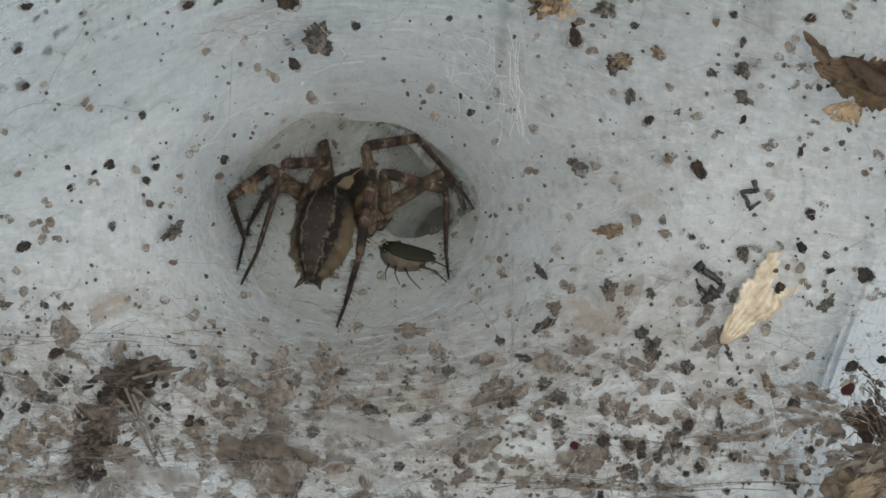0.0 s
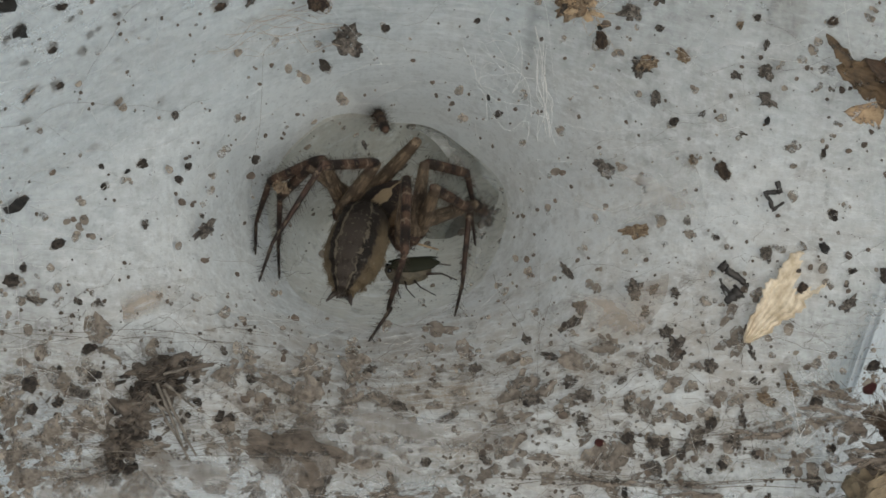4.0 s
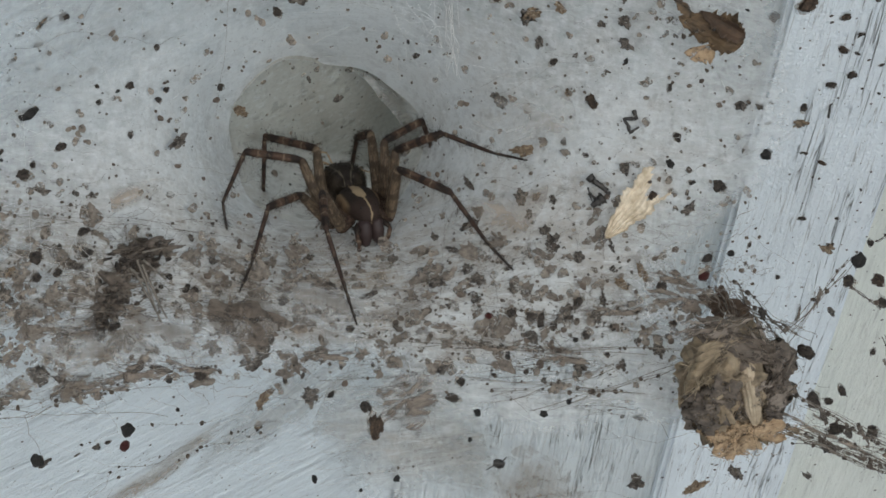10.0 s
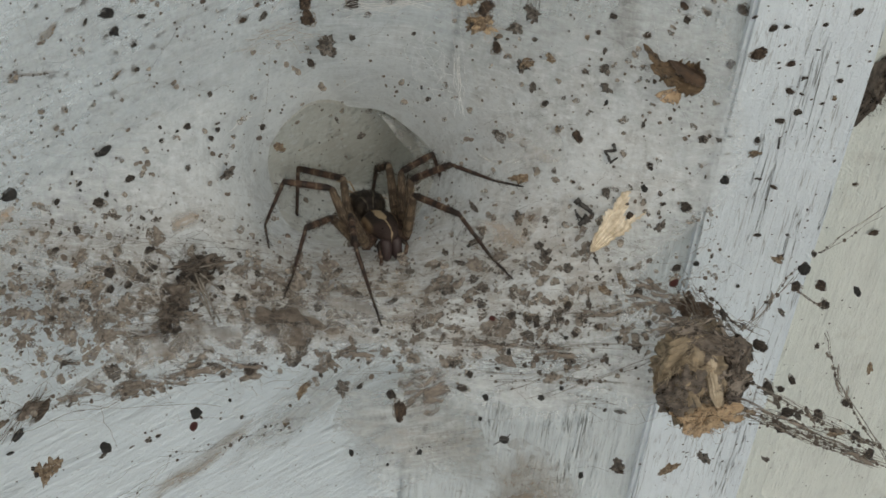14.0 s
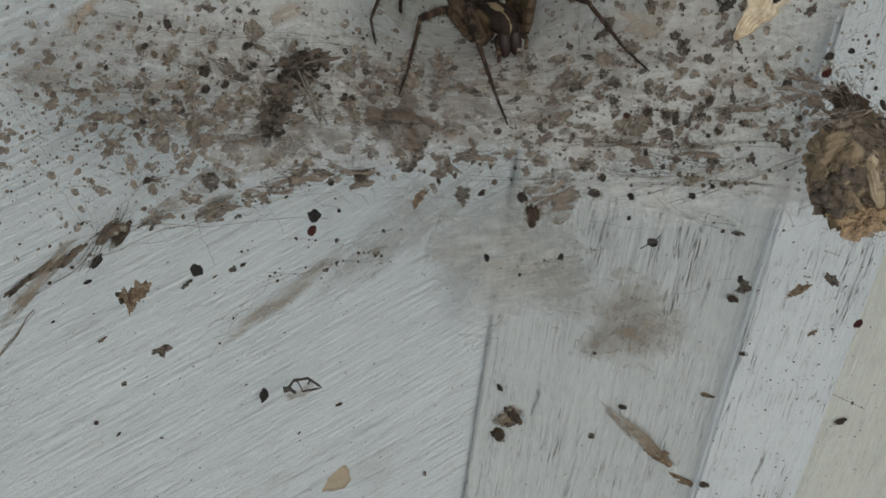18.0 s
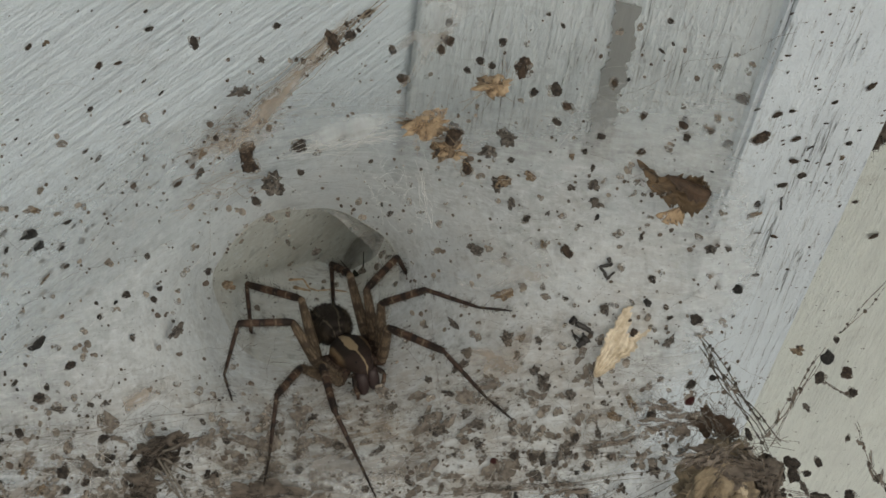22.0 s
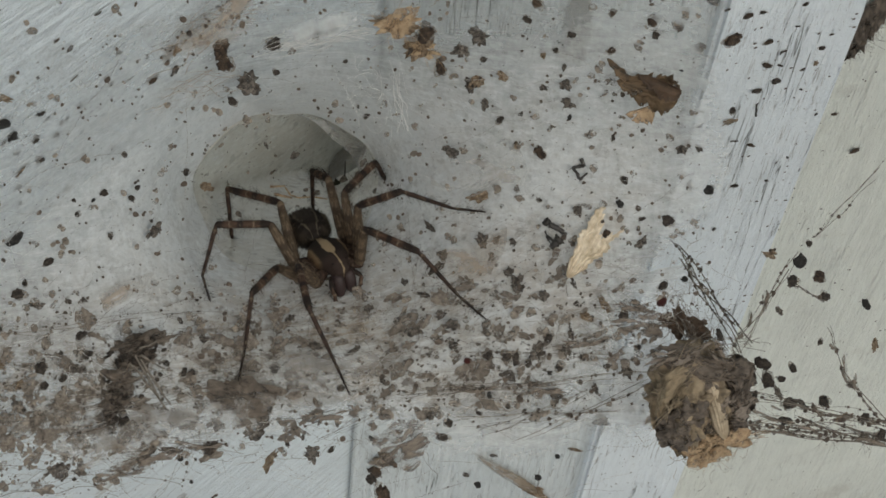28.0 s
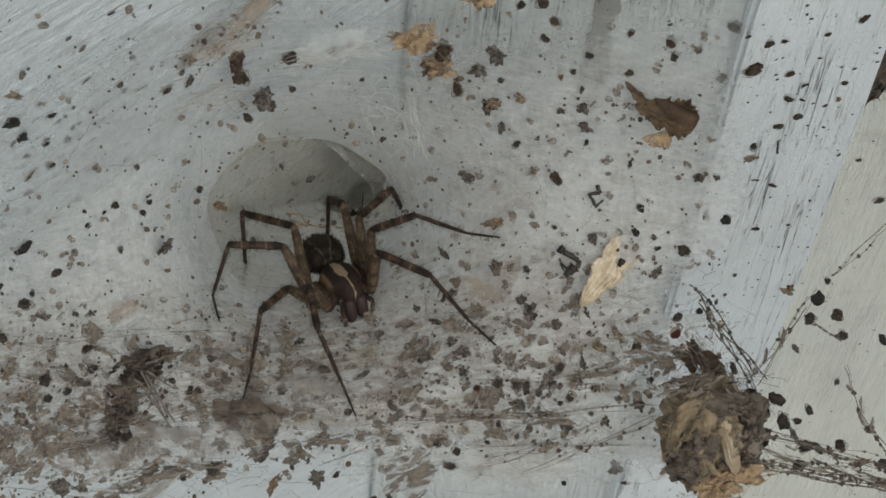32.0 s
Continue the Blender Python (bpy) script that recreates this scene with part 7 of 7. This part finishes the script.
    for n, (x, y, w, t, a) in enumerate(((-1, 6.8, 13, 3.0, -16), (5.0, 4.8, 9, 3.6, -55), (0.6, 3.6, 9, 4.4, -8), (4.2, -1.6, 6, 5.0, 30), (-2.2, -2.6, 7, 5.5, 80), (-1.0, 0.6, 6, 5.0, 10), (-4.5, 7.6, 9, 3.0, 14), (6.4, 1.2, 6, 2.4, 70))):
        shred = part("shred", felt(w, t, 140 + n, 0, 1.4, 0.9), (CLOT, FELT, CLOT, FELT, NEST, NEST, FELT, CLOT)[n], thing, "brown felted shred of silk and dust")
        shred.matrix_basis = pose(x * s, y * s, 0.0034 + 0.0002 * n, 0, 0, a)
    for _ in range(70):
        crumb = new("crumb", rng.choice(CRUMBS["grit"][3]))
        crumb.parent = thing
        a, r = rng.uniform(0, 2 * math.pi), rng.uniform(2.5, 9.0)
        size = rng.uniform(0.4, 1.2) * s
        crumb.matrix_basis = Matrix.Translation(Vector((r * math.cos(a) + 2.0, r * math.sin(a) + 1.5, rng.uniform(1.0, 3.6))) * s) @ Euler((rng.uniform(0, 6), rng.uniform(0, 6), 0)).to_matrix().to_4x4() @ Matrix.Scale(size, 4)
    return thing


egg_case((0.0490, -0.0240, -0.0032))


# peeled strips where the bare board shows
def peeled(x, y, z, width, height, seed):
    bm = bmesh.new()
    rows = []
    steps = 60
    for i in range(steps + 1):
        k = i / steps - 0.5
        a = width / 2 * (1 + 0.55 * noise.noise(Vector((k * 9, seed, 0)))) + 0.0007 * noise.noise(Vector((k * 40, seed, 2)))
        b = width / 2 * (1 + 0.55 * noise.noise(Vector((k * 9, seed, 9)))) + 0.0007 * noise.noise(Vector((k * 40, seed, 7)))
        lean = 0.0012 * noise.noise(Vector((k * 3, seed, 4)))
        rows.append([bm.verts.new((px + lean, py, k * height)) for px, py in ((-a, 0.0005), (-a, -0.00025), (b, -0.00025), (b, 0.0005))])
    for p, q in zip(rows, rows[1:]):
        for i in range(3):
            bm.faces.new((p[i], p[i + 1], q[i + 1], q[i]))
    ob = plain("trim", bm, BARE)
    ob.matrix_world = Matrix.Translation((x, y, z)) @ Matrix.Rotation(math.atan2(-0.0216, 0.0475), 4, "Z")
    return tagged(ob, "bare grey wood where the paint has peeled", "bare wood", kind="structure")


peeled(*(0.0366, 0.0310, 0.0294), 0.0034, 0.046, 3)
peeled(*(0.0374, 0.0306, 0.0140), 0.0020, 0.016, 5)


# ---- threads and fine debris, too many to count ----
clean, dirty, tan = Heap(), Heap(), Heap()
beads = Heap()
rng = random.Random(21)


def bundle(heap, p, q, count, spread, radius, sag=0.0, bead=0.0):
    """Loose threads from p to q, spread apart in metres, with specks of dirt strung on them."""
    p, q = Vector(p), Vector(q)
    for _ in range(count):
        jig = lambda k: Vector((rng.gauss(0, k), rng.gauss(0, k), rng.gauss(0, k)))
        a, b = p + jig(spread) + (q - p) * rng.uniform(-0.05, 0.2), q + jig(spread) - (q - p) * rng.uniform(-0.05, 0.2)
        phase = rng.uniform(0, 40)
        steps = 14
        pts = []
        for i in range(steps + 1):
            k = i / steps
            wave = Vector((noise.noise(Vector((k * 3, phase, 0))), noise.noise(Vector((k * 3, phase, 5))), noise.noise(Vector((k * 3, phase, 9)))))
            pts.append(a.lerp(b, k) + OUT * (0.0006 + sag * math.sin(math.pi * k)) + wave * spread * 1.3)
        heap.thread(pts, radius * rng.uniform(0.6, 1.4))
        for _ in range(int(bead * (b - a).length * 1000)):
            k = rng.random() * steps
            at = pts[int(k)].lerp(pts[min(steps, int(k) + 1)], k % 1)
            beads.grain(at, OUT, rng.choice((0.05, 0.07, 0.08, 0.1, 0.14, 0.2, 0.34)) * 0.001 * rng.uniform(0.7, 1.4), 0.8, rng)


bundle(dirty, (0.0562, -0.0234, -0.0062), (0.0878, -0.0234, -0.0265), 7, 0.0009, 0.00006, bead=0.7)
bundle(dirty, (0.0553, -0.0274, -0.0090), (0.0878, -0.0263, -0.0285), 10, 0.0008, 0.00007, bead=0.9)
bundle(dirty, (0.0586, -0.0271, -0.0110), (0.0781, -0.0240, -0.0225), 5, 0.0008, 0.00006, bead=1.0)
bundle(dirty, (-0.0011, -0.0158, -0.0065), (0.0559, 0.0292, -0.0769), 12, 0.0016, 0.00004, bead=0.15)
bundle(dirty, (-0.0068, -0.0201, -0.0092), (0.0531, 0.0300, -0.0732), 10, 0.0016, 0.00004, bead=0.15)
bundle(dirty, (0.0069, -0.0222, -0.0105), (0.0533, 0.0300, -0.0926), 7, 0.0010, 0.00004, bead=0.15)
bundle(dirty, (0.0148, -0.0234, -0.0119), (0.0339, -0.0197, -0.0059), 3, 0.0006, 0.00005, bead=0.6)
bundle(dirty, (0.0497, 0.0311, -0.0922), (0.0675, 0.0216, -0.0869), 4, 0.0007, 0.00007, bead=0.5)
bundle(dirty, (-0.0727, -0.0064, -0.0567), (-0.0599, 0.0017, -0.0408), 6, 0.0014, 0.00005, bead=0.3)
bundle(dirty, (-0.0722, -0.0061, -0.0487), (-0.0395, -0.0225, -0.0127), 4, 0.0018, 0.00004, bead=0.25)
bundle(dirty, (-0.0664, -0.0024, -0.0518), (-0.0241, -0.0223, -0.0121), 4, 0.0018, 0.00003, bead=0.2)
bundle(dirty, (-0.0667, -0.0026, 0.0402), (-0.0572, 0.0035, 0.0348), 3, 0.0003, 0.00006, bead=1.0)
bundle(dirty, (0.0573, -0.0159, -0.0033), (0.0681, -0.0034, 0.0012), 5, 0.0005, 0.00007, bead=0.4)
bundle(dirty, (0.0681, -0.0034, 0.0012), (0.0864, 0.0115, 0.0003), 3, 0.0005, 0.00005, bead=0.4)
bundle(dirty, (0.0668, -0.0071, -0.0015), (0.0718, -0.0107, -0.0013), 3, 0.0003, 0.00008, bead=1.4)
bundle(dirty, (0.0714, -0.0131, -0.0030), (0.0751, -0.0208, -0.0106), 2, 0.0003, 0.00006, bead=0.9)
bundle(dirty, (0.0751, -0.0208, -0.0106), (0.0874, -0.0265, -0.0263), 3, 0.0004, 0.00007, bead=1.0)
bundle(dirty, (0.0468, -0.0117, 0.0036), (0.0503, -0.0179, -0.0001), 5, 0.0008, 0.00010, bead=0.8)
bundle(dirty, (0.0585, 0.0207, -0.0403), (0.0570, -0.0171, -0.0017), 6, 0.0010, 0.00009, bead=0.8)
bundle(dirty, (0.0125, -0.0120, -0.0036), (0.0430, -0.0174, -0.0022), 4, 0.0004, 0.00004, bead=0.35)
bundle(dirty, (0.0031, -0.0171, -0.0066), (0.0420, -0.0186, -0.0038), 4, 0.0006, 0.00004, bead=0.3)
bundle(dirty, (0.0106, -0.0215, -0.0092), (0.0411, -0.0225, -0.0100), 4, 0.0006, 0.00005, bead=0.35)
bundle(dirty, (0.0230, -0.0243, -0.0110), (0.0440, -0.0195, -0.0050), 3, 0.0005, 0.00006, bead=0.3)
bundle(dirty, (-0.0687, -0.0049, 0.0071), (-0.0249, -0.0011, -0.0046), 9, 0.0014, 0.000035, bead=0.12)
bundle(dirty, (-0.0695, -0.0043, -0.0045), (-0.0210, 0.0032, -0.0058), 9, 0.0014, 0.000035, bead=0.12)
bundle(dirty, (-0.0589, -0.0151, -0.0042), (-0.0148, -0.0116, -0.0065), 9, 0.0018, 0.000035, bead=0.15)
bundle(dirty, (-0.0701, -0.0048, -0.0153), (-0.0372, -0.0091, -0.0029), 7, 0.0016, 0.00004, bead=0.2)
bundle(dirty, (-0.0868, -0.0153, -0.0639), (-0.0639, -0.0008, -0.0513), 5, 0.0009, 0.00004, bead=0.4)
bundle(dirty, (-0.0511, -0.0232, -0.0556), (-0.0376, -0.0250, -0.0317), 5, 0.0013, 0.00002, bead=0.15)
bundle(dirty, (-0.0411, -0.0245, -0.0340), (-0.0133, 0.0313, -0.0997), 6, 0.0019, 0.00002, bead=0.15)
bundle(dirty, (0.0568, 0.0206, -0.1217), (0.0968, 0.0318, -0.1638), 1, 0.0001, 0.00006, bead=0.5)
bundle(dirty, (-0.0078, -0.0311, -0.0222), (0.0161, -0.0274, -0.0184), 2, 0.0003, 0.00002, bead=0.5)
bundle(dirty, (-0.0875, -0.0158, -0.0741), (-0.0794, -0.0106, -0.0639), 3, 0.0004, 0.00010)
bundle(tan, (-0.0280, 0.0220, 0.0349), (-0.0157, 0.0234, 0.0471), 22, 0.0020, 0.00003, bead=0.3)
bundle(tan, (-0.0189, 0.0236, 0.0419), (0.0012, 0.0405, 0.0426), 26, 0.0009, 0.00004, bead=0.4)
bundle(tan, (-0.0308, 0.0202, 0.0260), (-0.0171, 0.0239, 0.0251), 14, 0.0014, 0.00003)
bundle(clean, (-0.0121, 0.0244, 0.0301), (0.0017, 0.0237, 0.0351), 30, 0.0012, 0.00003)
bundle(clean, (-0.0018, 0.0244, 0.0230), (0.0088, 0.0208, 0.0111), 6, 0.0030, 0.00002)
bundle(clean, (0.0065, 0.0228, 0.0235), (0.0086, 0.0204, 0.0087), 8, 0.0008, 0.00003)
bundle(clean, (-0.0010, 0.0242, 0.0258), (0.0069, 0.0218, 0.0115), 7, 0.0020, 0.00002)
for _ in range(420):
    # single threads laid over the sheet, mostly across the slope
    u, v = rng.uniform(-58, 48), rng.gauss(2, 20)
    a = rng.gauss(0, 0.35) if rng.random() < 0.7 else rng.uniform(0, 3.14)
    size = rng.uniform(6, 26)
    pts = []
    for i in range(13):
        k = (i / 12 - 0.5) * size
        x, y = u + k * math.cos(a), v + k * math.sin(a) + 2.4 * noise.noise(Vector((k * 0.16, u, v))) + 0.5 * noise.noise(Vector((k * 0.6, u, v)))
        pts.append(sheet_place(x, y, 0.35))
    if all(math.hypot((p - MOUTH[0]) / MOUTH_U, (q - MOUTH[1]) / MOUTH_V) > 1.05 for p, q in ((u, v), (u + size / 2 * math.cos(a), v + size / 2 * math.sin(a)), (u - size / 2 * math.cos(a), v - size / 2 * math.sin(a)))):
        (clean if rng.random() < 0.8 else dirty).thread(pts, rng.uniform(0.010, 0.022) * 0.001)
for _ in range(900):
    # short curled threads that have gathered dirt on the floor of the sheet
    u, v, a, size = rng.uniform(-80, 52), rng.gauss(-13, 8), rng.gauss(0, 0.6), rng.uniform(1.5, 8)
    if v > -27 - 0.22 * max(0, -40 - u):
        dirty.thread([sheet_place(u + size * k / 8 * math.cos(a) + 0.8 * noise.noise(Vector((k * 0.5, u, 1))), v + size * k / 8 * math.sin(a) + 0.9 * noise.noise(Vector((k * 0.5, v, u))), 0.3) for k in range(9)], rng.uniform(0.012, 0.035) * 0.001)
clean.make("silk_threads", THREAD, "fine pale threads of silk over the sheet", "silk")
tan.make("tan_threads", TAN_THREAD, "tan ribbon of old dirty silk", "silk")
dirty.make("dirty_threads", DIRTY_THREAD, "grey-brown dusty threads of old silk", "silk")

grains, dusts = Heap(), Heap()


def scatter(count, heap, u_range, v_at, v_spread, low, high, flat):
    for _ in range(count):
        u = rng.uniform(*u_range)
        v = rng.gauss(v_at, v_spread)
        if math.hypot((u - MOUTH[0]) / MOUTH_U, (v - MOUTH[1]) / MOUTH_V) < 1.02 or v < -26 - 0.22 * max(0, -40 - u) or v > 55:
            continue
        size = low + (high - low) * rng.random() ** 2.8
        if heap is grains:
            heap.grain(sheet_place(u, v, 0.25), OUT, size * 0.001, flat, rng)
            continue
        for _ in range(rng.choice((1, 1, 2, 3))):
            heap.grain(sheet_place(u, v, 0.25), OUT, size * 0.001, flat, rng)
            u, v, size = u + rng.uniform(-1, 1) * size * 1.4, v + rng.uniform(-1, 1) * size * 1.2, size * rng.uniform(0.5, 1.0)


scatter(900, grains, (-84, 52), -13, 9, 0.05, 0.32, 0.5)
scatter(60, grains, (8, 54), -12, 8, 0.05, 0.38, 0.5)
scatter(1400, grains, (-80, 52), 14, 24, 0.05, 0.32, 0.5)
scatter(190, grains, (-84, 52), -14, 8, 0.22, 0.75, 0.25)
scatter(160, grains, (-80, 52), 12, 22, 0.22, 0.6, 0.25)
scatter(620, dusts, (-84, 52), -14, 8, 0.10, 0.95, 0.15)
scatter(300, dusts, (-84, -40), -18, 9, 0.10, 0.9, 0.15)
scatter(40, dusts, (5, 52), -14, 7, 0.10, 1.0, 0.15)
scatter(850, dusts, (-80, 52), 14, 24, 0.10, 0.8, 0.15)
for count, face, (px, py), (qx, qy), big in ((1500, "left", CORNER, (-0.10, -0.0236), 0.30), (900, "trim", (0.0552, 0.0204), (0.0792, 0.0227), 0.34), (800, "panel", (0.081, 0.031), (0.14, 0.034), 0.30), (260, "board", (0.0085, 0.0438), (0.055, 0.0226), 0.25)):
    for _ in range(count):
        k, z = rng.random(), rng.uniform(-0.21, 0.11)
        out = NORMALS[face]
        grains.grain(Vector((px + (qx - px) * k, py + (qy - py) * k, z)) + out * 0.0001, out, (0.06 + (big - 0.06) * rng.random() ** 3) * 0.001, 0.4, rng)
shreds = Heap()
for n in range(640):
    # torn flakes of dirty felt, thickest on the floor of the sheet
    u, v = rng.uniform(-74, 52), rng.gauss(-12, 5.5)
    if rng.random() > 0.75 * (u - 0) / 40 and v > -25 - 0.22 * max(0, -40 - u) and math.hypot((u - MOUTH[0]) / MOUTH_U, (v - MOUTH[1]) / MOUTH_V) > 1.1:
        shreds.shred(sheet_place(u, v, 0.2), OUT, (0.22 + 1.5 * rng.random() ** 4.5) * 0.001, rng.uniform(1.0, 1.6), rng)
shreds.make("felt_shreds", FLAKE, "thin grey-brown flakes of felted dust on the silk", "dust")
grains.make("fine_frass", FRASS, "countless tiny dark grains of frass", "debris")
dusts.make("fine_dust", DUST, "small grey-brown flecks of dust in the silk", "dust")
beads.make("thread_beads", FRASS, "dark crumbs strung along the threads", "debris")


# ---- what moves ----
def web_pose(u, v, w, right, ahead, back):
    """A pose in the web's frame: the place in millimetres, then the thing's x, y and z axes."""
    turn = Matrix((right, ahead, back)).transposed()
    m = (FRAME @ turn).to_4x4()
    m.translation = web_point(u, v, w)
    return m


def motions():
    first = web_pose(-13.09, 13.26, -8.1, (0.858, -0.309, 0.41), (0.513, 0.507, -0.693), (0.006, 0.805, 0.593))
    second = web_pose(-12.49, 12.36, -7.33, (0.829, -0.415, 0.376), (0.55, 0.481, -0.683), (0.102, 0.772, 0.627))
    third = web_pose(-11.82, 9.53, -5.88, (0.822, -0.409, 0.397), (0.566, 0.505, -0.652), (0.066, 0.76, 0.646))
    side = web_pose(-7.5, 9.5, -7.0, (0.15, -0.30, 0.94), (0.97, -0.10, -0.19), (0.15, 0.94, 0.28))
    last = web_pose(-6.33, 4.93, -11.89, (-0.897, -0.248, 0.366), (0.440, -0.565, 0.698), (0.034, 0.787, 0.616))

    def between(a, b, k):
        qa, qb = a.to_quaternion(), b.to_quaternion()
        return Matrix.LocRotScale(a.translation.lerp(b.translation, k), qa.slerp(qb, k), None)

    jolt = between(first, second, 0.5)
    jolt.translation += FRAME @ Vector((1.2, -1.5, 1.0)) * 0.001
    # time, the spider's place, and how far each stance is taken
    rows = [(0.0, first, "A0", "A0", 0.0), (1.6, first, "A0", "A0", 0.0), (1.7, jolt, "A0", "A2", 0.5), (1.8, second, "A2", "A2", 0.0),
            (3.6, second, "A2", "A2", 0.0), (4.4, between(second, third, 0.5), "A2", "A1", 0.5), (5.2, third, "A1", "A1", 0.0), (7.6, third, "A1", "A1", 0.0),
            (7.7, between(third, side, 0.45), "A1", "B", 0.15), (7.8, between(third, side, 0.95), "A1", "B", 0.5),
            (7.87, between(side, last, 0.45), "A1", "B", 0.75), (7.93, between(side, last, 0.85), "A1", "B", 0.92), (8.0, last, "B", "B", 0.0), (32.0, last, "B", "B", 0.0)]
    walk(spider, [(t, m) for t, m, *_ in rows])
    tails = {"A0": ((-0.254, 0.857, 0.448), (0.10, -0.70, 0.70)), "A2": ((-0.291, 0.844, 0.451), (0.10, -0.70, 0.70)), "A1": ((-0.322, 0.834, 0.449), (0.10, -0.70, 0.70)), "B": ((0.22, 0.84, 0.50), (-0.05, -0.50, 0.86))}
    walk(abdomen, [(t, aim_up(Vector(tails[a][0]) * 0.0022 * (1 - k if a != "B" else 0) + Vector((0, 0, 0.0008)), Vector(tails[a][0]).lerp(Vector(tails[b][0]), k), Vector(tails[a][1]).lerp(Vector(tails[b][1]), k))) for t, _, a, b, k in rows])
    for name, (leg, hip, pieces) in LEGS.items():
        tracks = [[] for _ in pieces]
        for t, _, a, b, k in rows:
            place = Vector((0, 0, 0))
            for i, piece in enumerate(pieces):
                way = STANCES[a][name][i].lerp(STANCES[b][name][i], k).normalized()
                tracks[i].append((t, aim(place, way)))
                place = place + way * LEG_LENGTH[name[1]][i] * 0.001
        for piece, track in zip(pieces, tracks):
            walk(piece, track)
    held = web_pose(-4.4, 8.2, -10.4, (0.016, 0.424, -0.905), (-0.962, 0.253, 0.101), (0.272, 0.869, 0.412))
    fed = web_pose(-7.2, 6.4, -10.4, (-0.189, 0.407, -0.894), (-0.981, -0.121, 0.152), (-0.047, 0.905, 0.422))
    hidden = web_pose(-7.6, 7.4, -13.5, (-0.083, 0.561, -0.824), (-0.968, 0.150, 0.200), (0.235, 0.814, 0.531))
    carried_off = web_pose(-0.4, 8.4, -37.0, (-0.96, -0.20, 0.20), (0.12, -0.98, -0.15), (0.25, -0.12, 0.96))
    walk(prey, [(0.0, held), (1.6, held), (1.8, fed), (3.6, fed), (5.2, hidden), (7.6, hidden), (7.9, carried_off), (32.0, carried_off)])


motions()
